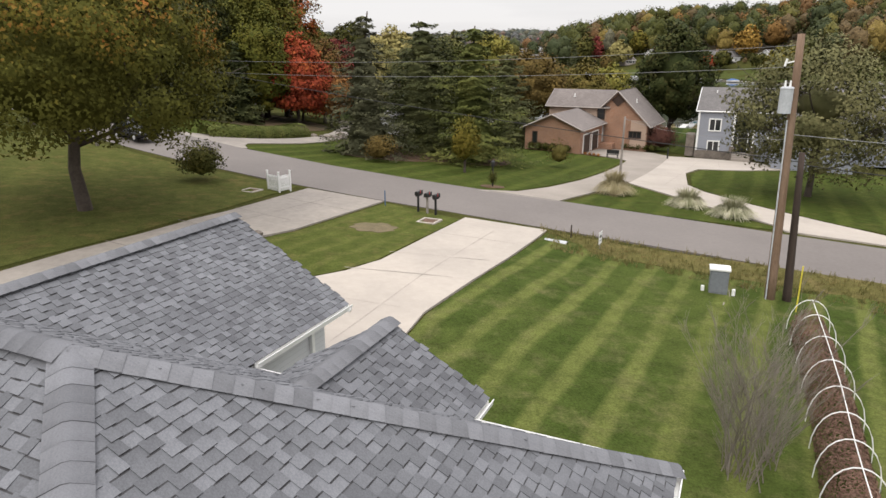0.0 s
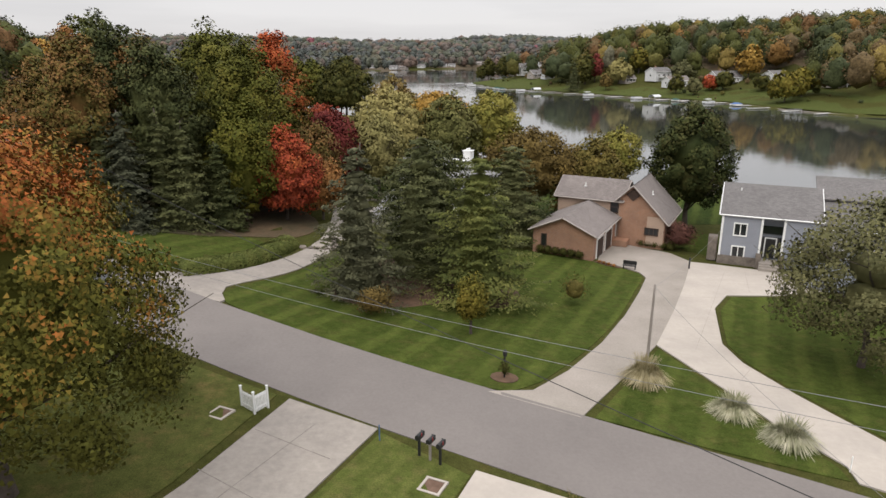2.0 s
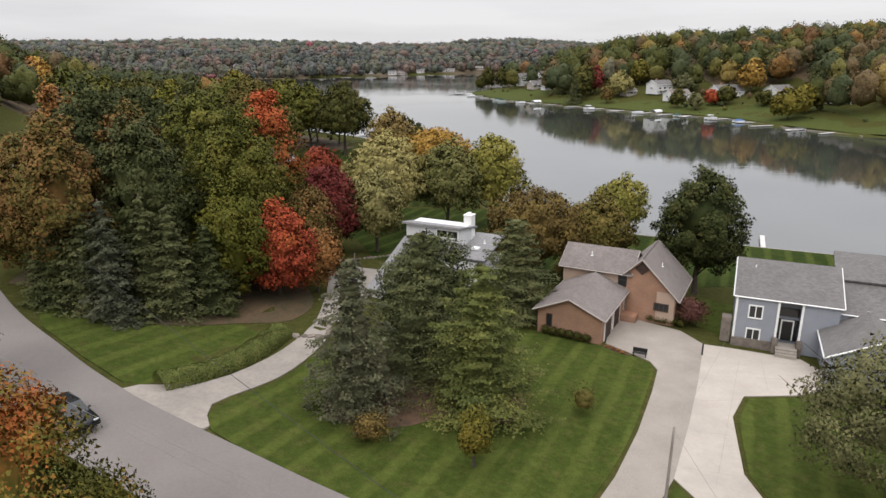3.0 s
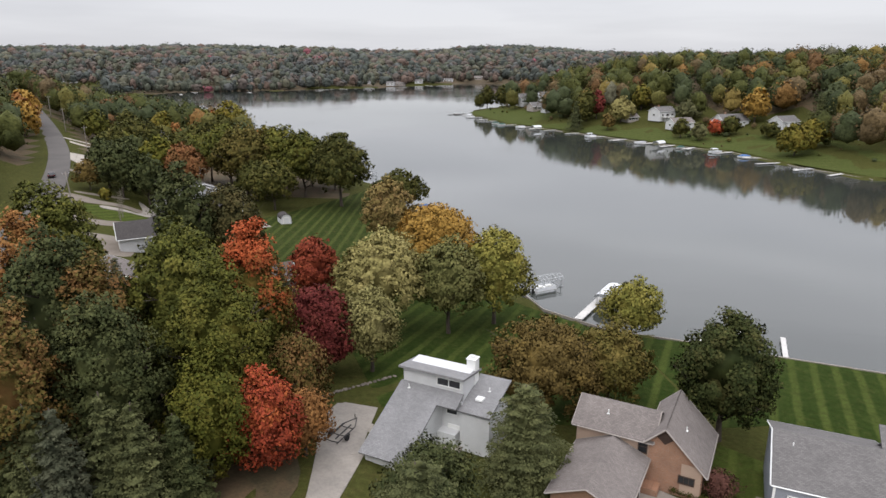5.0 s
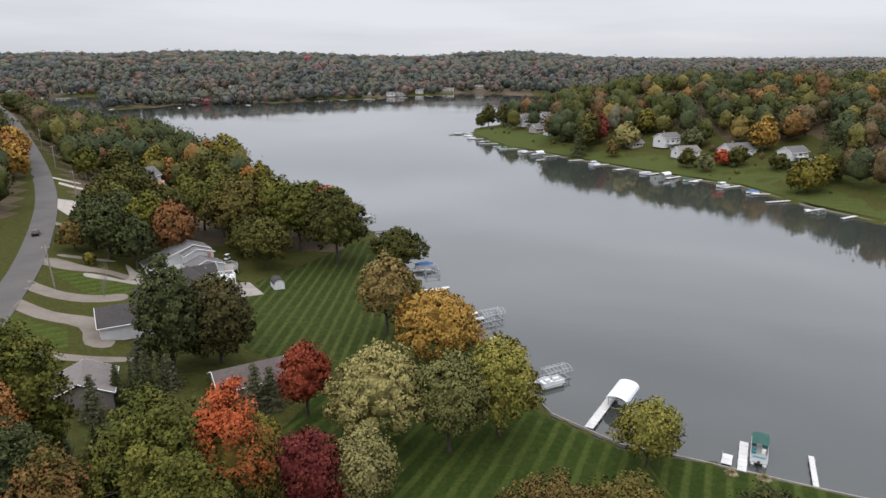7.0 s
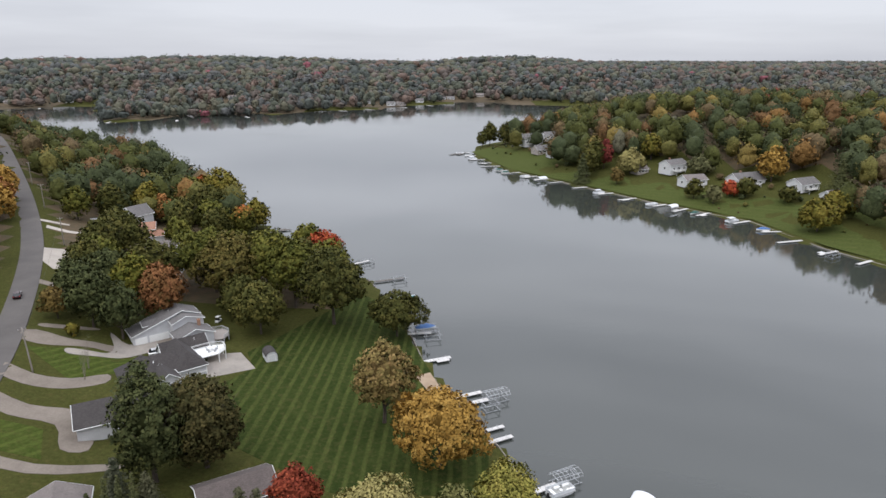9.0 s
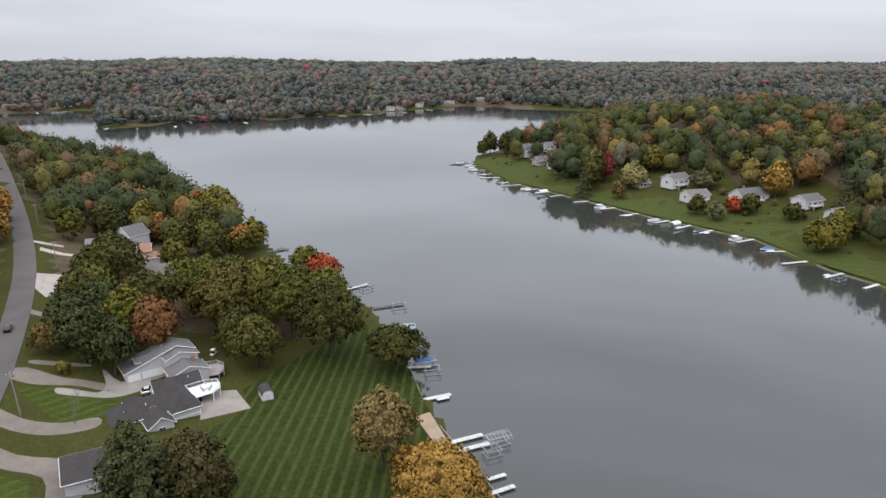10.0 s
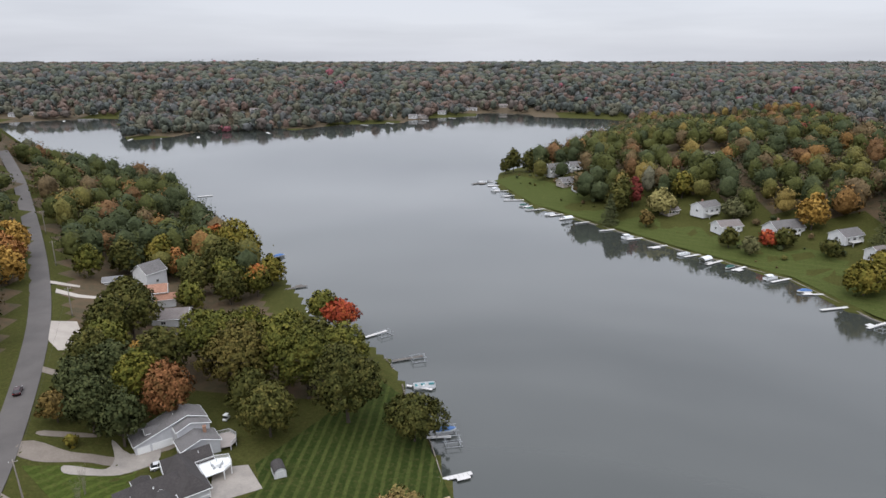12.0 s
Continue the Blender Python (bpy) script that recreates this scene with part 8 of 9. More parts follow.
mailbox(-1.5, 38.2, -30, BLACK, "black metal mailbox on a black wooden post")
mailbox(-0.95, 37.85, -30, POLE_GREY, "dark mailbox on a grey wooden post")
mailbox(-0.45, 37.5, -30, BLACK, "black metal mailbox on a black post")


def picket_panel(parent, x0, y0, x1, y1):
    a, b = Vector((x0, y0)), Vector((x1, y1))
    L, ang = (b - a).length, math.degrees(math.atan2(y1 - y0, x1 - x0))
    for z in (0.25, 0.9):
        bm = bmesh.new()
        box(bm, (x0 + x1) / 2, (y0 + y1) / 2, z, L, 0.05, 0.09, ang)
        part("rail", bm, WHITE, parent)
    k = 8
    for i in range(k):
        p = a.lerp(b, (i + 0.5) / k)
        bm = bmesh.new()
        box(bm, p.x, p.y, 0.08, 0.07, 0.03, 1.0, ang, 0.008)
        part("picket", bm, WHITE, parent)


fence = thing("picket_fence", "white picket corner fence beside the driveway", "fence", pose(-10.6, 41.4, ground_at(-10.6, 41.4)))
for x, y in ((-0.9, 0.75), (0, 0), (0.55, 0.75)):
    bm = bmesh.new()
    box(bm, x, y, -0.2, 0.11, 0.11, 1.5, 35, 0.01)
    box(bm, x, y, 1.3, 0.15, 0.15, 0.05, 35, 0.02)
    part("post", bm, WHITE, fence)
picket_panel(fence, -0.85, 0.7, -0.05, 0.05)
picket_panel(fence, 0.05, 0.07, 0.5, 0.7)


def ground_cover(x, y, rz, label):
    ob = thing("access_cover", label, "access cover", pose(x, y, ground_at(x, y) + 0.03, 0, 0, rz))
    for sx, sy, lx, ly in ((0, 0.5, 1.15, 0.13), (0, -0.5, 1.15, 0.13), (0.5, 0, 0.13, 0.87), (-0.5, 0, 0.13, 0.87)):
        bm = bmesh.new()
        box(bm, sx, sy, -0.1, lx, ly, 0.17, 0, 0.01)
        part("rim", bm, CONCRETE_NEW, ob)
    bm = bmesh.new()
    box(bm, 0, 0, -0.1, 0.87, 0.87, 0.12)
    part("cover", bm, surface("rusty_grate", (0.10, 0.06, 0.04), (0.16, 0.10, 0.07), 2, 12, 0.9) if "rusty_grate" not in bpy.data.materials else bpy.data.materials["rusty_grate"], ob)


ground_cover(-12.4, 41.2, -25, "rusty square drain cover with a pale concrete rim")
ground_cover(-0.8, 35.7, -25, "square drain cover with a pale concrete rim")

box_t = thing("utility_box", "grey utility pedestal box with a white lid", "utility box", pose(11.9, 26.4, ground_at(11.9, 26.4), 0, 0, -20))
for name, args, mt in (("cabinet", (0, 0, 0.05, 0.75, 0.6, 1.05, 0, 0.02), UTILITY_GREY), ("lid", (0, 0, 1.1, 0.85, 0.7, 0.1, 0, 0.02), WHITE), ("cabinet_door", (0, -0.31, 0.15, 0.6, 0.03, 0.85), UTILITY_GREY),
                       ("pad", (0, 0, -0.12, 1.0, 0.9, 0.17), CONCRETE_OLD), ("bollard", (-0.62, -0.1, -0.1, 0.14, 0.14, 0.42, 0, 0.02), WHITE), ("bollard", (0.62, -0.2, -0.1, 0.14, 0.14, 0.42, 0, 0.02), WHITE)):
    bm = bmesh.new()
    box(bm, *args)
    part(name, bm, mt, box_t)
bm = bmesh.new()
tube(bm, [(11.3, 25.2, ground_at(11.3, 25.2) - 0.1), (11.3, 25.2, ground_at(11.3, 25.2) + 0.06)], [0.42, 0.40], 16)
tagged(part("valve_cover", bm, CONCRETE_OLD), "round concrete valve cover in the grass", "valve cover")

sign = thing("yard_sign", "small white yard sign on a wire stake", "sign", pose(8.1, 32.2, ground_at(8.1, 32.2), 0, 0, 60))
for name, args, mt in (("stake", (0, 0, -0.1, 0.03, 0.03, 0.5), STEEL), ("panel", (0, 0, 0.38, 0.5, 0.02, 0.65), WHITE), ("printed_bar", (0, -0.012, 0.72, 0.34, 0.008, 0.12), BLACK), ("printed_bar", (0, -0.012, 0.55, 0.3, 0.008, 0.05), UTILITY_GREY)):
    bm = bmesh.new()
    box(bm, *args)
    part(name, bm, mt, sign)


def stake(x, y, h, material, label, r=0.035):
    bm = bmesh.new()
    z = ground_at(x, y)
    tube(bm, [(x, y, z - 0.2), (x, y, z + h), (x, y, z + h + 0.03)], [r, r, r * 0.4], 6)
    return tagged(part("marker_post", bm, material), label, "marker post")


stake(-3.6, 39.4, 0.95, surface("blue_plastic", (0.06, 0.12, 0.22), (0.08, 0.15, 0.26), 2, 9, 0.5, bump=0), "slim blue marker post beside the street")
stake(6.9, 33.8, 0.8, POLE_DARK, "slim dark marker post at the ditch")
stake(20.4, 38.2, 0.9, WHITE, "slim white marker post at the drive")
stake(26.3, 76.5, 1.3, BLACK, "black post between the two drives", 0.09)
stake(14.3, 24.4, 2.0, surface("yellow_guy_guard", (0.6, 0.5, 0.05), (0.7, 0.58, 0.08), 2, 9, 0.5, bump=0), "yellow guard on a guy wire", 0.03)
bm = bmesh.new()
z = ground_at(6.2, 32.9)
tube(bm, [(5.4, 33.2, z + 0.0), (6.5, 32.7, z - 0.05)], [0.24, 0.24], 14, cap=False)
tube(bm, [(5.4, 33.2, z + 0.0), (6.5, 32.7, z - 0.05)], [0.20, 0.20], 14, cap=False)
tagged(part("culvert_pipe", bm, STEEL), "corrugated culvert pipe end under the driveway", "culvert pipe")


# ---------------------------------------------------------------- shrubs and grasses
def blades(rng, count, r, H, width):
    """Long blades that arch out of one tussock into a rounded mound, with upright plumes over it."""
    V = []
    for n in range(count):
        a, k = rng.uniform(0, math.tau), rng.random() ** 0.6
        b = np.array([math.cos(a), math.sin(a), 0])
        s = np.array([-math.sin(a), math.cos(a), 0]) * width
        root = b * r * 0.3 * rng.random()
        if n % 5:
            top = H * rng.uniform(0.55, 0.85) * (1 - 0.35 * k)
            mid = root + b * r * 0.55 * k + np.array([0, 0, top])
            tip = root + b * r * rng.uniform(0.85, 1.15) * k + np.array([0, 0, top * (1 - 0.85 * k * rng.uniform(0.6, 1.1))])
        else:
            mid = root + b * r * 0.25 * k + np.array([0, 0, H * rng.uniform(0.6, 0.75)])
            tip = root + b * r * 0.55 * k + np.array([0, 0, H * rng.uniform(0.9, 1.15)])
        V += [root - s, root + s, mid + s, mid - s, mid - s, mid + s, tip + s * 0.4, tip - s * 0.4]
    return np.array(V), np.arange(len(V)).reshape(-1, 4)


LEAF["straw"] = leaves("straw_grass", (0.20, 0.17, 0.09), (0.30, 0.26, 0.15), (0.40, 0.36, 0.24), patch=1.5)
LEAF["pale_grass"] = leaves("pale_plume_grass", (0.17, 0.18, 0.10), (0.30, 0.30, 0.20), (0.46, 0.44, 0.34), patch=1.5)
LEAF["verge"] = leaves("verge_grass", (0.11, 0.11, 0.038), (0.16, 0.145, 0.055), (0.22, 0.18, 0.085), patch=0.4)
LEAF["hedge"] = leaves("clipped_hedge", (0.075, 0.095, 0.028), (0.11, 0.13, 0.036), (0.15, 0.16, 0.05), patch=0.8)


def tussock(x, y, r, H, kind, label, seed, count=700):
    V, F = blades(np.random.default_rng(seed), count, r, H, 0.018)
    ob = tagged(mesh_part("ornamental_grass", leaf_mesh("ornamental_grass", V, F), LEAF[kind]), label, "ornamental grass", "ornamental grasses")
    ob.matrix_basis = pose(x, y, ground_at(x, y))
    return ob


tussock(12.7, 47.6, 1.5, 1.55, "straw", "tall tawny clump of ornamental grass", 1, 1500)
tussock(16.8, 43.8, 1.35, 1.15, "pale_grass", "pale silvery clump of ornamental grass", 2, 1500)
tussock(18.6, 40.8, 1.45, 1.2, "pale_grass", "pale feathery clump of ornamental grass", 3, 1600)
tussock(43.0, 124.4, 0.9, 0.8, "straw", "small tawny clump by the seawall", 4)
tussock(47.2, 123.0, 1.0, 0.9, "straw", "small tawny clump by the seawall", 5)
rv = np.random.default_rng(5)
# unmown grass in the ditch
cells = [(x, y) for x, y in np.stack([rv.uniform(5.5, 40, 9000), rv.uniform(8, 36, 9000)], 1)]
dr, rs, _ = to_line(np.array(cells), STREET)
S = np.array(STREET)
cells = [c for c, d, k in zip(cells, dr, rs) if 3.6 < d < 7.6 and (S[k + 1, 0] - S[k, 0]) * (c[1] - S[k, 1]) - (S[k + 1, 1] - S[k, 1]) * (c[0] - S[k, 0]) > 0]
VV = []
zc = height(cells)
for (x, y), z in zip(cells, zc):
    V, F = blades(rv, 7, 0.28, 0.36, 0.012)
    VV.append(V + np.array([x, y, z - 0.02]))
VV = np.vstack(VV)
tagged(mesh_part("verge_grass", leaf_mesh("verge_grass", VV, np.arange(len(VV)).reshape(-1, 4)), LEAF["verge"]), "long unmown olive grass in the roadside ditch", "grass", kind="stuff")


def shrub(x, y, w, H, kind, label, seed, count=500, leaf=0.09, name="shrub", base=0.0):
    rng = np.random.default_rng(seed)
    V, F, N = grown(crown(rng, int(count * 2.4), 16, base=base, fat=0.15, level=1), H, w, leaf * 0.7, rng)
    ob = tagged(mesh_part(name, leaf_mesh(name, V, F, N), LEAF[kind]), label, "shrub")
    ob.matrix_basis = pose(x, y, ground_at(x, y), 0, 0, seed * 37)
    return ob


for i in range(6):
    shrub(10.9 + 0.80 * i, 81.0 - 0.44 * i, 1.15, 1.2, "dark", "round clipped evergreen shrub at the garage wall", 20 + i, 450, 0.08)
for i in range(5):
    shrub(23.9 + 0.75 * i, 86.1 - 0.42 * i, 1.2, 1.1, "dark", "dark clipped evergreen shrub by the entrance", 30 + i, 450, 0.08)
shrub(28.2, 85.2, 4.2, 3.8, "dusky", "dusky red ornamental maple beside the brick house", 41, 1600, 0.14)
shrub(11.2, 63.0, 3.0, 3.0, "olivebrown", "thin leafless-looking brown shrub on the lawn", 42, 350, 0.10)
shrub(-16.2, 43.3, 3.4, 2.8, "dark", "dark green bush behind the maple", 44, 1400, 0.12)
shrub(-5.5, 56.6, 3.2, 2.6, "brown", "low brown-green bush under the spruce", 45, 900, 0.12)
shrub(-63.5, 127.5, 2.2, 2.4, "dark", "dark shrub beside the cottage", 46, 500, 0.14)
for i, (x, y) in enumerate(((-51.5, 118.5), (-48.5, 120.5), (-45.5, 122))):
    tree(x, y, 5.5, 3.4, "spruce", "young dark conifer in a row", "cone", 900, 0.16, seed=600 + i, base=0.03)
for i in range(3):
    tree(-52.0 + i * 1.6, 139.5 + i * 1.2, 8.5, 2.4, "spruce", "narrow dark arborvitae in a row", "cone", 900, 0.16, seed=610 + i, base=0.02)


def hedge_row(line, w, H, kind, label, seed, density=150, leaf=0.075, name="hedge"):
    """A clipped, rounded hedge that follows a line."""
    rng = np.random.default_rng(seed)
    P = np.array([p[:2] for p in curve_through(line, 8)])
    C, N = [], []
    for a, b in zip(P, P[1:]):
        d = b - a
        L = np.hypot(*d)
        if L < 1e-6:
            continue
        t = d / L
        s = np.array([-t[1], t[0]])
        k = int(L * density * 2)
        f, th = rng.random(k), rng.uniform(-0.1, math.pi + 0.1, k)
        rr = rng.uniform(0.9, 1.06, k)
        x = a + d * f[:, None] + s * (np.cos(th) * rr * w / 2)[:, None]
        z = np.abs(np.sin(th)) ** 0.7
        g = height(x)
        C.append(np.column_stack([x, g + z * H * rr]))
        N.append(np.column_stack([s * np.cos(th)[:, None], np.sin(th)]) + rng.normal(0, 0.3, (k, 3)))
    V, F = sprays(np.vstack(C), np.vstack(N), leaf, rng)
    return tagged(mesh_part(name, leaf_mesh(name, V, F), LEAF[kind]), label, "hedge" if name == "hedge" else "plants", kind="" if name == "hedge" else "stuff")


hedge_row([(-22.6, 61.9), (-20.6, 64.0), (-18.4, 67.4), (-17.0, 71.5), (-16.2, 75.2)], 2.3, 1.1, "hedge", "long rounded clipped hedge along the curved drive", 51, 420)
LEAF["bare"] = leaves("dry_brown_twigs", (0.10, 0.06, 0.045), (0.15, 0.09, 0.07), (0.20, 0.13, 0.10), patch=1.2)
hedge_row([(13.6, 22.3), (12.4, 19.2), (11.0, 15.9), (9.8, 13.3), (8.8, 11.0), (7.6, 8.2)], 1.15, 1.0, "bare", "brown dried row crop under wire hoops", 52, 900, 0.034, "row_crop")

# wire hoops over the row
hoops = thing("hoop_trellis", "row of pale wire hoops with a ridge wire over dried plants", "trellis", pose(13.6, 22.3, ground_at(13.6, 22.3)))
base = hoops.matrix_basis.inverted()
row = [Vector(p[:2]) for p in curve_through([(13.7, 22.4), (12.4, 19.2), (11.0, 15.9), (9.8, 13.3), (8.8, 11.0), (7.6, 8.2)], 4)]
tops = []
for i in range(0, len(row) - 1, 2):
    p, t = row[i], (row[i + 1] - row[i]).normalized()
    s = Vector((-t.y, t.x))
    z = ground_at(p.x, p.y)
    bm = bmesh.new()
    pts = [base @ Vector((p.x + s.x * 0.72 * math.cos(math.pi * k / 12), p.y + s.y * 0.72 * math.cos(math.pi * k / 12), z - 0.05 + 1.42 * math.sin(math.pi * k / 12) ** 0.75)) for k in range(13)]
    tube(bm, pts, [0.016] * 13, 5)
    part("hoop", bm, WHITE, hoops)
    tops.append(pts[6])
bm = bmesh.new()
tube(bm, tops, [0.014] * len(tops), 5)
part("ridge_wire", bm, WHITE, hoops)


def bare_shrub(x, y, H, W, label, seed, stems=16):
    """A leafless shrub of many forking stems and twigs."""
    rng = random.Random(seed)
    ob = thing("bare_shrub", label, "shrub", pose(x, y, ground_at(x, y)))
    for s in range(stems):
        bm = bmesh.new()
        a, lean = rng.uniform(0, math.tau), rng.uniform(0.1, 0.75)
        h = H * rng.uniform(0.6, 1.0)
        x0, y0 = rng.gauss(0, 0.07 * W), rng.gauss(0, 0.07 * W)
        P = [Vector((x0 + math.cos(a) * lean * W * 0.7 * f ** 1.2 + rng.uniform(-0.05, 0.05), y0 + math.sin(a) * lean * W * 0.7 * f ** 1.2 + rng.uniform(-0.05, 0.05), h * f)) for f in (0, 0.25, 0.5, 0.75, 1.0)]
        tube(bm, P, [0.015, 0.011, 0.008, 0.005, 0.002], 5)
        for k in range(13):
            f = rng.uniform(0.15, 0.95)
            i = min(3, int(f * 4))
            q = P[i].lerp(P[i + 1], f * 4 - i)
            b = a + rng.uniform(-1.5, 1.5)
            e = q + Vector((math.cos(b) * 0.35, math.sin(b) * 0.35, 0.6)) * rng.uniform(0.5, 1.3)
            tube(bm, [q, q.lerp(e, 0.5) + Vector((0, 0, -0.05)), e], [0.005, 0.0035, 0.0015], 3)
            for _ in range(3):
                r = q.lerp(e, rng.uniform(0.3, 0.9))
                c = b + rng.uniform(-1.2, 1.2)
                tube(bm, [r, r + Vector((math.cos(c) * 0.25, math.sin(c) * 0.25, 0.35)) * rng.uniform(0.6, 1.3)], [0.004, 0.0015], 3)
        part("stem", bm, TWIG, ob)
    return ob


bare_shrub(7.2, 13.4, 4.6, 4.4, "tall leafless grey-brown shrub of fine twigs", 3, 36)
bare_shrub(8.3, 14.2, 3.6, 2.8, "leafless grey-brown shrub beside the taller one", 4, 16)
for x, y in ((-78.5, 184), (-80.5, 189.5)):
    bare_shrub(x, y, 9.0, 3.2, "bare grey tree in the drive island", 6, 12)

lantern = thing("garden_lamp", "dark garden lamp post overgrown with ivy", "lamp", pose(3.6, 46.9, ground_at(3.6, 46.9)))
for name, pts, rad, mt in (("post", [(0, 0, -0.2), (0, 0, 1.5)], [0.06, 0.05], BLACK), ("lantern", [(0, 0, 1.5), (0, 0, 1.55), (0, 0, 1.85), (0, 0, 2.0)], [0.06, 0.13, 0.15, 0.02], BLACK)):
    bm = bmesh.new()
    tube(bm, pts, rad, 8)
    part(name, bm, mt, lantern)
V, F, N = grown(crown(np.random.default_rng(9), 500, 12, base=0.0, fat=0.2, level=1), 1.5, 0.75, 0.05, np.random.default_rng(10))
mesh_part("ivy", leaf_mesh("ivy", V, F, N), LEAF["dark"], lantern)
drape("flower_bed", [(3.6 + 0.9 * math.cos(a * 0.524), 46.9 + 0.8 * math.sin(a * 0.524)) for a in range(12)], 0.08, SOIL, "small mulch ring round a lamp post", category="flower bed", thick=0.05)

bench = thing("garden_bench", "dark metal garden bench at the drive's edge", "bench", pose(19.6, 75.6, ground_at(19.6, 75.6), 0, 0, -25))
for name, args in (("seat", (0, 0, 0.42, 1.4, 0.42, 0.05)), ("backrest", (0, 0.2, 0.5, 1.4, 0.05, 0.42)), ("leg", (-0.6, 0, 0, 0.06, 0.4, 0.42)), ("leg", (0.6, 0, 0, 0.06, 0.4, 0.42))):
    bm = bmesh.new()
    box(bm, *args)
    part(name, bm, BLACK, bench)
drape("flower_bed", [(16.4, 78.0), (17.4, 76.6), (18.8, 75.6), (18.2, 77.0), (17.0, 78.4)], 0.10, SOIL, "narrow planted bed with orange blooms", category="flower bed", thick=0.06)
for i in range(4):
    shrub(16.9 + 0.4 * i, 77.7 - 0.5 * i, 0.6, 0.45, "orange", "low orange chrysanthemum in the bed", 60 + i, 120, 0.05, "flower")


# ---------------------------------------------------------------- vehicles and yard things
CAR_BLACK, CAR_DARK, CAR_WHITE = [surface(n, c, c, 1, 20, 0.25, 0.3, bump=0, grime=0.06, spec=0.6) for n, c in (("black_car_paint", (0.012, 0.012, 0.014)), ("dark_red_car_paint", (0.05, 0.02, 0.022)), ("white_car_paint", (0.7, 0.7, 0.7)))]
RUBBER = surface("tyre_rubber", (0.015, 0.015, 0.015), (0.025, 0.025, 0.025), 3, 20, 0.9, bump=0.1)


def car(x, y, rz, paint, label, L=4.7, w=1.85, H=1.65):
    ob = thing("car", label, "car", pose(x, y, ground_at(x, y) + 0.10, 0, 0, rz))
    def hull(prof, half_low, half_high, z_mid):
        bm = bmesh.new()
        rows = []
        for s in (-1, 1):
            rows.append([bm.verts.new((px * L, s * (half_low if pz < z_mid else half_high), pz * H)) for px, pz in prof])
        bm.faces.new(rows[0]), bm.faces.new(rows[1][::-1])
        for i in range(len(prof)):
            j = (i + 1) % len(prof)
            bm.faces.new((rows[0][i], rows[1][i], rows[1][j], rows[0][j]))
        bmesh.ops.bevel(bm, geom=bm.edges[:], offset=0.05, segments=2, affect="EDGES")
        return bm
    part("body", hull([(-0.5, 0.2), (0.49, 0.2), (0.5, 0.42), (0.44, 0.52), (0.2, 0.6), (-0.47, 0.62), (-0.5, 0.5)], w / 2, w / 2, 9), paint, ob, smooth=True)
    part("cabin", hull([(0.22, 0.58), (0.06, 0.93), (-0.02, 0.97), (-0.36, 0.97), (-0.47, 0.6)], w / 2 * 0.93, w / 2 * 0.76, 0.7), GLASS, ob)
    bm = bmesh.new()
    box(bm, -0.16 * L, 0, 0.955 * H, 0.36 * L, w * 0.74, 0.05, 0, 0.02)
    part("roof", bm, paint, ob)
    for sx in (-0.31, 0.31):
        for s in (-1, 1):
            bm = bmesh.new()
            tube(bm, [(sx * L, s * (w / 2 - 0.22), 0.33), (sx * L, s * (w / 2 + 0.01), 0.33)], [0.34, 0.34], 18)
            wl_ = part("wheel", bm, RUBBER, ob)
            bm = bmesh.new()
            tube(bm, [(sx * L, s * (w / 2 - 0.02), 0.33), (sx * L, s * (w / 2 + 0.02), 0.33)], [0.21, 0.19], 14)
            part("rim", bm, ALU, wl_)
    for s in (-1, 1):
        bm = bmesh.new()
        box(bm, 0.485 * L, s * w * 0.36, 0.43 * H, 0.12, 0.34, 0.13, 0, 0.03)
        part("headlight", bm, ALU, ob)
        bm = bmesh.new()
        box(bm, -0.49 * L, s * w * 0.4, 0.45 * H, 0.1, 0.24, 0.2, 0, 0.03)
        part("tail_light", bm, bpy.data.materials["red_flag"], ob)
        bm = bmesh.new()
        box(bm, 0.14 * L, s * (w / 2 + 0.08), 0.6 * H, 0.12, 0.18, 0.13, 0, 0.03)
        part("mirror", bm, paint, ob)
    return ob


car(-26.2, 56.0, -38, CAR_BLACK, "shiny black sport utility car on the street")
car(-117.5, 225.0, 116, CAR_DARK, "dark car driving along the far street")
car(-70.8, 203.8, 30, CAR_WHITE, "white car parked by the grey house")

cart = thing("golf_cart", "small white golf cart on the lawn", "golf cart", pose(-63.3, 226.6, ground_at(-63.3, 226.6), 0, 0, 80))
for name, args, mt in (("body", (0, 0, 0.25, 2.2, 1.1, 0.55, 0, 0.08), WHITE), ("roof", (-0.1, 0, 1.75, 1.5, 1.1, 0.08, 0, 0.03), WHITE), ("seat", (-0.4, 0, 0.8, 0.6, 1.0, 0.45, 0, 0.05), BLACK), ("post", (0.6, 0.5, 0.8, 0.05, 0.05, 0.95), BLACK), ("post", (0.6, -0.5, 0.8, 0.05, 0.05, 0.95), BLACK),
                       ("post", (-0.8, 0.5, 0.8, 0.05, 0.05, 0.95), BLACK), ("post", (-0.8, -0.5, 0.8, 0.05, 0.05, 0.95), BLACK), ("wheel", (0.7, 0.5, 0, 0.42, 0.2, 0.42, 0, 0.1), RUBBER), ("wheel", (0.7, -0.5, 0, 0.42, 0.2, 0.42, 0, 0.1), RUBBER), ("wheel", (-0.7, 0.5, 0, 0.42, 0.2, 0.42, 0, 0.1), RUBBER), ("wheel", (-0.7, -0.5, 0, 0.42, 0.2, 0.42, 0, 0.1), RUBBER)):
    bm = bmesh.new()
    box(bm, *args)
    part(name, bm, mt, cart)

drape("patio", [(-13.6, 90.6), (-15, 97), (-13.4, 102.5), (-8.4, 101.5), (-9, 95), (-9.5, 90)], 0.09, CONCRETE_OLD, "concrete parking pad beside the white house")
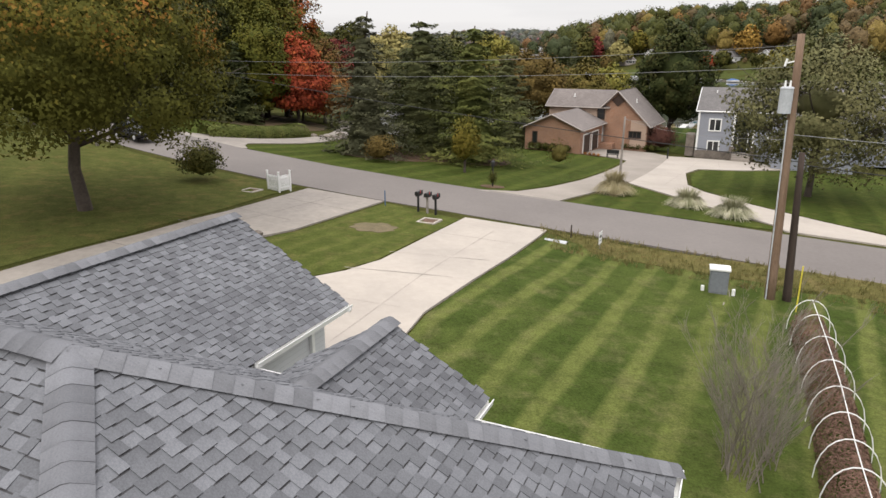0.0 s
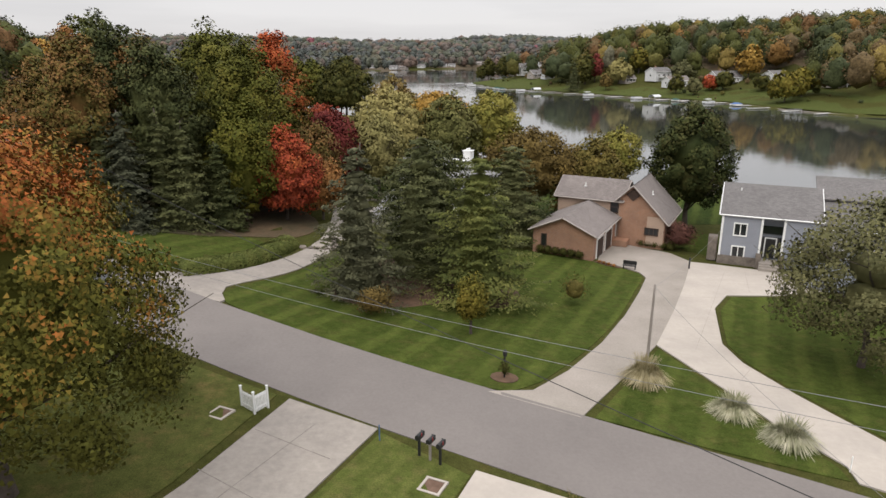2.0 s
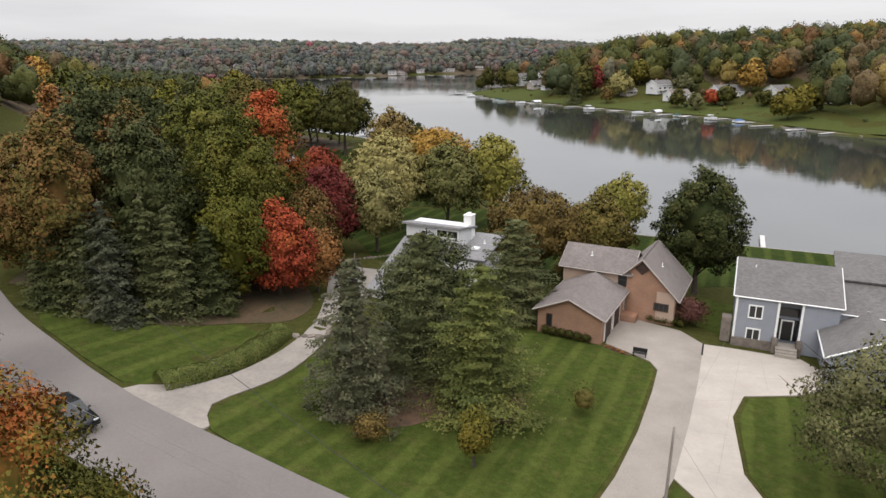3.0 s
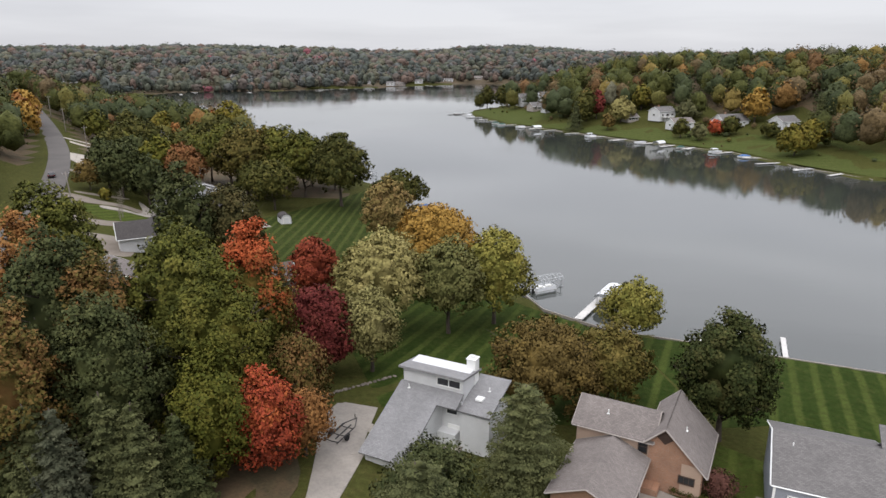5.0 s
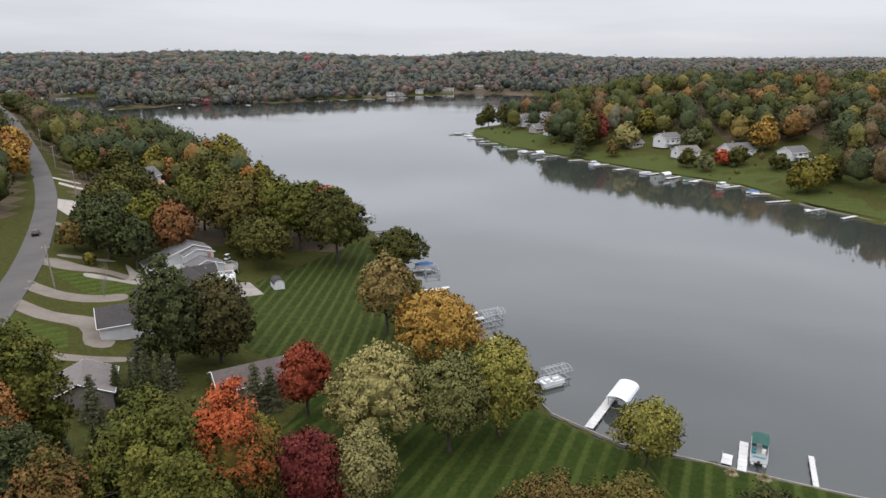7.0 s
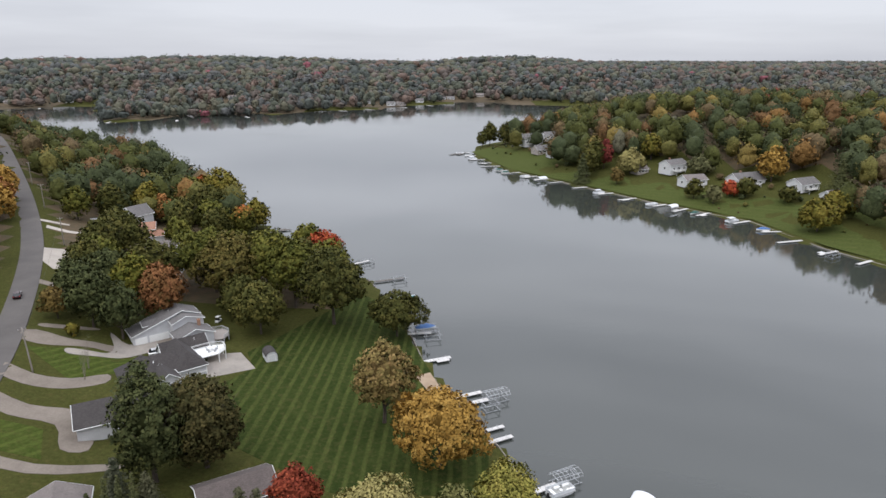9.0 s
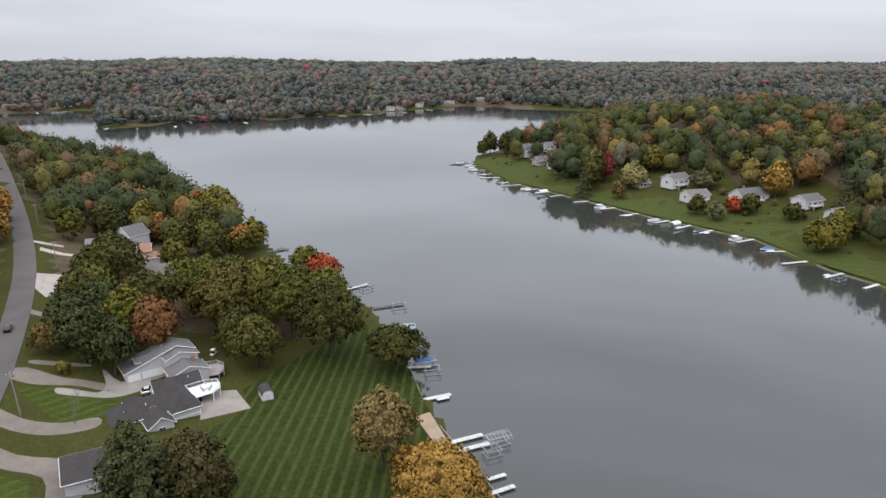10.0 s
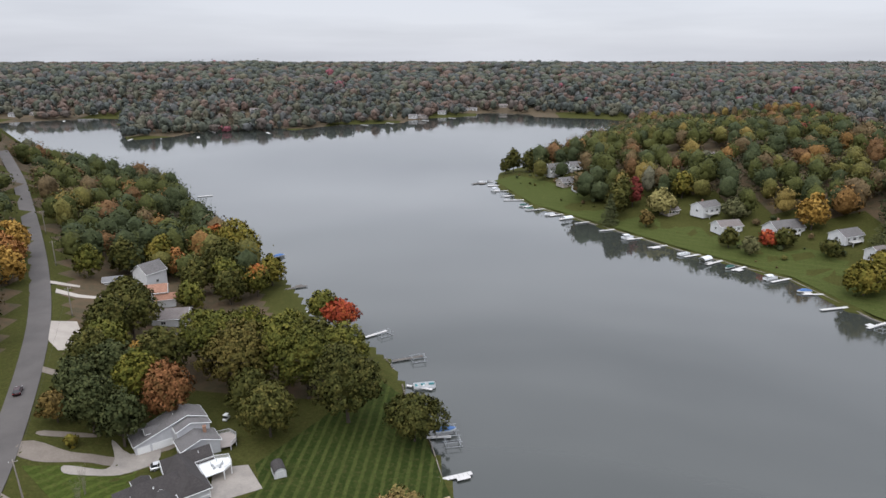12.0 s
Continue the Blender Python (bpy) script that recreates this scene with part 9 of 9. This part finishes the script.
trailer = thing("boat_trailer", "black metal boat trailer parked on the pad", "trailer", pose(-11.7, 94.0, ground_at(-11.7, 94) + 0.09, 0, 0, 65))
for s in (-1, 1):
    bm = bmesh.new()
    tube(bm, [(-2.6, s * 0.85, 0.5), (1.2, s * 0.85, 0.5), (3.0, 0, 0.5)], [0.06, 0.06, 0.06], 6)
    part("rail", bm, BLACK, trailer)
    bm = bmesh.new()
    tube(bm, [(-2.2, s * 0.45, 0.8), (1.0, s * 0.45, 0.8)], [0.08, 0.08], 6)
    part("bunk", bm, BLACK, trailer)
    bm = bmesh.new()
    tube(bm, [(-0.9, s * 1.0, 0.33), (-0.9, s * 1.22, 0.33)], [0.34, 0.34], 16)
    part("wheel", bm, RUBBER, trailer)
    bm = bmesh.new()
    tube(bm, [(-1.4, s * 1.1, 0.5), (-1.1, s * 1.1, 0.78), (-0.7, s * 1.1, 0.78), (-0.4, s * 1.1, 0.5)], [0.1] * 4, 6)
    part("fender", bm, BLACK, trailer)
for x in (-2.3, -0.9, 0.8):
    bm = bmesh.new()
    tube(bm, [(x, -0.85, 0.5), (x, 0, 0.42), (x, 0.85, 0.5)], [0.05] * 3, 6)
    part("crossbar", bm, BLACK, trailer)
bm = bmesh.new()
tube(bm, [(2.6, 0, 0.5), (2.6, 0, 1.25)], [0.05, 0.05], 6)
part("winch_post", bm, BLACK, trailer)


# ---------------------------------------------------------------- the house under the drone, with its shingles
SHINGLE = surface("weathered_grey_shingle", (0.134, 0.137, 0.148), (0.174, 0.179, 0.191), 0.8, 55, 0.95, bump=0.6, dist=0.006, grime=0.35, per_piece=0.26)
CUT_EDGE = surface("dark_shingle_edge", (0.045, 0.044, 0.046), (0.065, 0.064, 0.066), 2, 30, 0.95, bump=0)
SHINGLE_CAP = surface("grey_ridge_cap", (0.149, 0.151, 0.162), (0.187, 0.191, 0.203), 0.8, 55, 0.95, bump=0.6, dist=0.006, grime=0.3, per_piece=0.22)
UNDERLAY = surface("roof_underlay", (0.04, 0.04, 0.042), (0.06, 0.06, 0.062), 1, 20, 0.95)
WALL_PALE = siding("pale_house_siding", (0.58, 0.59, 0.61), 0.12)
HZ = 0.6
home = thing("house", "grey-shingled house with pale siding and white gutters", "house", pose(0, 0, HZ, 0, 0, -24.2))
APEX, EAVE = 7.43 - HZ, 4.65 - HZ


def shingle_mesh(w, B):
    """One tab. The thin tabs carry the dark shadow band that the maker prints below the next course."""
    bm = bmesh.new()
    ys = [-0.075, 0.053, 0.071, 0.105]
    zs = [B, B * 0.4 + 0.002, B * 0.3 + 0.002, 0.003]
    left = [bm.verts.new((-w / 2, y, z)) for y, z in zip(ys, zs)]
    right = [bm.verts.new((w / 2, y, z)) for y, z in zip(ys, zs)]
    foot = [bm.verts.new((x, -0.075, -0.002)) for x in (-w / 2, w / 2)]
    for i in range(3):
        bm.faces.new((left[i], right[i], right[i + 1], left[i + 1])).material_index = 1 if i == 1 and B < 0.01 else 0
    # thick tabs: dark cut asphalt that also paints in their shadow line
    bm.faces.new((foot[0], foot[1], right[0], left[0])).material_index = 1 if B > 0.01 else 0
    bm.faces.new((foot[1], right[3], right[2], right[1], right[0]))
    bm.faces.new((foot[0], left[0], left[1], left[2], left[3]))
    me = bpy.data.meshes.new("shingle")
    bm.to_mesh(me)
    bm.free()
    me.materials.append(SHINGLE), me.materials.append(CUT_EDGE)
    return me


SIZES = (0.12, 0.155, 0.175, 0.20)
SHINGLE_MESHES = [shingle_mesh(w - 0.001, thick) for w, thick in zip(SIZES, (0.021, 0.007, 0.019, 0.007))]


def point_in(poly, x, y):
    res = False
    for (x0, y0), (x1, y1) in zip(poly, poly[1:] + poly[:1]):
        if (y0 > y) != (y1 > y) and x < (x1 - x0) * (y - y0) / (y1 - y0) + x0:
            res = not res
    return res


def shingled(name, corners, eave_dir, up_dir, seed, single=None):
    """A roof plane: a deck, and courses of shingles on it. single: the stretch across and up whose pieces are objects of their own."""
    rng = random.Random(seed)
    O = Vector(corners[0])
    e, u = Vector(eave_dir).normalized(), Vector(up_dir).normalized()
    n = e.cross(u)
    if n.z < 0:
        n = -n
    bm = bmesh.new()
    slab(bm, corners, 0.12)
    deck = part(name, bm, UNDERLAY, home)
    poly = [((Vector(c) - O).dot(e), (Vector(c) - O).dot(u)) for c in corners]
    s0, s1, t1 = min(p[0] for p in poly), max(p[0] for p in poly), max(p[1] for p in poly)
    right = e.cross(u).dot(n) > 0
    base = Matrix((e if right else -e, u, n)).transposed().to_4x4()
    rest, count, row_odd = bmesh.new(), 0, True
    t = 0.05
    while t < t1:
        s = s0 - rng.uniform(0, 0.35)
        while s < s1 + 0.2:
            k = rng.choice((0, 2, 2) if row_odd else (1, 3, 1))
            row_odd = not row_odd
            w = SIZES[k]
            c = s + w / 2
            if point_in(poly, c, t):
                m = Matrix.Translation(O + e * c + u * t + n * (0.004 + rng.uniform(0, 0.0015))) @ base
                if single and count < 300 and single[0] < c < single[1] and single[2] < t < single[3]:
                    ob = new("shingle", SHINGLE_MESHES[k])
                    ob.parent = deck
                    ob.matrix_basis = m
                    count += 1
                else:
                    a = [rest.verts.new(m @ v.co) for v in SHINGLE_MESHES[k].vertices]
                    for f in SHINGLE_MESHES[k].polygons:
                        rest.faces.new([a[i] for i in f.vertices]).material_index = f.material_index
            s += w
        t += 0.145
    me = bpy.data.meshes.new("shingles")
    rest.to_mesh(me)
    rest.free()
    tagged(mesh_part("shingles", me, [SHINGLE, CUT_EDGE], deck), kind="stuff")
    return deck


bm = bmesh.new()
W_, n = 0.20, 0.013
prof = [(-W_, -0.095), (-0.10, -0.040), (-0.035, -0.006), (0.035, -0.006), (0.10, -0.040), (W_, -0.095)]
a = [bm.verts.new((x, -0.13, z + 0.007)) for x, z in prof]
b = [bm.verts.new((x, 0.16, z)) for x, z in prof]
a2 = [bm.verts.new((x, -0.13, z - 0.004)) for x, z in prof]
for i in range(5):
    bm.faces.new((a[i], a[i + 1], b[i + 1], b[i]))
    bm.faces.new((a2[i + 1], a2[i], a[i], a[i + 1]))
for f in bm.faces:
    f.smooth = True
CAP = bpy.data.meshes.new("ridge_cap")
bm.to_mesh(CAP)
bm.free()
CAP.materials.append(SHINGLE_CAP)


def caps(p0, p1, parent, seed=1):
    """Bent cap shingles that overlap along a ridge or hip."""
    rng = random.Random(seed)
    p0, p1 = Vector(p0), Vector(p1)
    d = (p1 - p0).normalized()
    x = d.cross(Vector((0, 0, 1))).normalized()
    z = x.cross(d)
    base = Matrix((x, d, z)).transposed().to_4x4()
    L, k = (p1 - p0).length, 0
    while k * 0.21 < L - 0.12:
        ob = new("ridge_cap", CAP)
        ob.parent = parent
        ob.matrix_basis = Matrix.Translation(p0 + d * (0.1 + k * 0.21) + z * (0.068 + rng.uniform(-0.002, 0.002))) @ base @ pose(0, 0, 0, 0, 0, rng.uniform(-1.2, 1.2))
        k += 1


ap = (-5.41, 3.38, APEX)
fr, br = (-0.11, 8.06, EAVE), (-0.11, -1.30, EAVE)
up_r = Vector(ap) - Vector((-0.11, 3.38, EAVE))
hip_r = shingled("end_roof", [br, fr, ap], (0, 1, 0), up_r, 1, (2.2, 7.2, 3.2, 6.2))
up_l = Vector(ap) - Vector((-5.41, -1.30, EAVE))
back = shingled("back_roof", [(-13.0, -1.30, EAVE), br, ap, (-13.0, 3.38, APEX)], (1, 0, 0), up_l, 2)
up_f = Vector(ap) - Vector((-5.41, 8.06, EAVE))
front = shingled("front_roof", [(-15.0, 8.06, EAVE), fr, ap, (-15.0, 3.38, APEX)], (1, 0, 0), up_f, 3)
caps(fr, ap, hip_r, 4)
caps(br, ap, hip_r, 5)
caps((-14.9, 3.38, APEX), ap, front, 6)
# garage wing
AR, AE, AU = 6.5 - HZ, 4.78 - HZ, 11.27
ga = shingled("garage_roof", [(-7.39, 5.2, AE), (-7.39, AU, AE), (-10.42, AU, AR), (-10.42, 4.6, AR)], (0, 1, 0), (-3.03, 0, AR - AE), 7)
gb = shingled("garage_roof", [(-13.45, 5.2, AE), (-13.45, AU, AE), (-10.42, AU, AR), (-10.42, 4.6, AR)], (0, 1, 0), (3.03, 0, AR - AE), 8)
caps((-10.42, AU, AR), (-10.42, 5.0, AR), ga, 9)
# small gable over the entrance
BR, BE, BU = 5.71 - HZ, 4.65 - HZ, 8.84
pa = shingled("porch_roof", [(-3.15, 6.6, BE), (-3.15, BU, BE), (-4.98, BU, BR), (-4.98, 6.0, BR)], (0, 1, 0), (-1.83, 0, BR - BE), 10)
pb = shingled("porch_roof", [(-6.81, 6.6, BE), (-6.81, BU, BE), (-4.98, BU, BR), (-4.98, 6.0, BR)], (0, 1, 0), (1.83, 0, BR - BE), 11)
caps((-4.98, BU, BR), (-4.98, 6.2, BR), pa, 12)
for ring, z1 in (([(-15, -0.8), (-0.6, -0.8), (-0.6, 7.6), (-15, 7.6)], EAVE - 0.12), ([(-12.95, 7.6), (-7.85, 7.6), (-7.85, 10.95), (-12.95, 10.95)], AE - 0.12), ([(-6.4, 7.6), (-3.55, 7.6), (-3.55, 8.5), (-6.4, 8.5)], BE - 0.12)):
    bm = bmesh.new()
    prism(bm, ring, -0.9, z1)
    part("wall", bm, WALL_PALE, home)
for xs, u0, zr, ze in (((-12.95, -7.85, -10.42), 10.8, AR - 0.22, AE - 0.15), ((-6.4, -3.55, -4.98), 8.35, BR - 0.2, BE - 0.15)):
    bm = bmesh.new()
    va = [bm.verts.new(p) for p in ((xs[0], u0, ze), (xs[1], u0, ze), (xs[2], u0, zr))]
    vb = [bm.verts.new((v.co.x, v.co.y + 0.14, v.co.z)) for v in va]
    bm.faces.new(va), bm.faces.new(vb[::-1])
    for i in range(3):
        bm.faces.new((va[i], vb[i], vb[(i + 1) % 3], va[(i + 1) % 3]))
    part("gable_wall", bm, WALL_PALE, home)


def gutter(p, q, parent):
    """A white box gutter with an open trough."""
    p, q = Vector(p), Vector(q)
    d = (q - p).normalized()
    s = d.cross(Vector((0, 0, 1))).normalized()
    bm = bmesh.new()
    prof = [(0.0, 0.0), (0.0, -0.11), (0.09, -0.11), (0.115, 0.0), (0.10, 0.0), (0.08, -0.095), (0.015, -0.095), (0.015, 0.0)]
    A = [bm.verts.new(p + s * x + Vector((0, 0, z))) for x, z in prof]
    B = [bm.verts.new(q + s * x + Vector((0, 0, z))) for x, z in prof]
    bm.faces.new(A), bm.faces.new(B[::-1])
    for i in range(8):
        bm.faces.new((A[i], B[i], B[(i + 1) % 8], A[(i + 1) % 8]))
    part("gutter", bm, WHITE, parent)


gutter((-7.41, 8.1, AE - 0.02), (-7.41, AU + 0.02, AE - 0.02), ga)
gutter((-0.12, -1.3, EAVE - 0.02), (-0.12, 8.1, EAVE - 0.02), hip_r)
gutter((-0.1, 8.05, EAVE - 0.02), (-3.1, 8.05, EAVE - 0.02), front)
gutter((-6.85, 8.05, EAVE - 0.02), (-7.4, 8.05, EAVE - 0.02), front)
gutter((-3.17, 8.1, BE - 0.02), (-3.17, BU + 0.02, BE - 0.02), pa)
for p, q in (((-7.3, AU - 0.07, AE - 0.14), (-10.42, AU - 0.07, AR - 0.14)), ((-13.5, AU - 0.07, AE - 0.14), (-10.42, AU - 0.07, AR - 0.14)), ((-3.1, BU - 0.07, BE - 0.14), (-4.98, BU - 0.07, BR - 0.14)), ((-6.85, BU - 0.07, BE - 0.14), (-4.98, BU - 0.07, BR - 0.14))):
    bm = bmesh.new()
    tube(bm, [Vector(p), Vector(q)], [0.06, 0.06], 4)
    part("rake_board", bm, WHITE, home)
bm = bmesh.new()
box(bm, -7.80, 10.4, -0.8, 0.08, 0.10, AE + 0.65)
part("downspout", bm, WHITE, home)
bm = bmesh.new()
box(bm, -7.83, 9.4, 1.2, 0.06, 0.9, 1.4)
part("window", bm, GLASS, home)
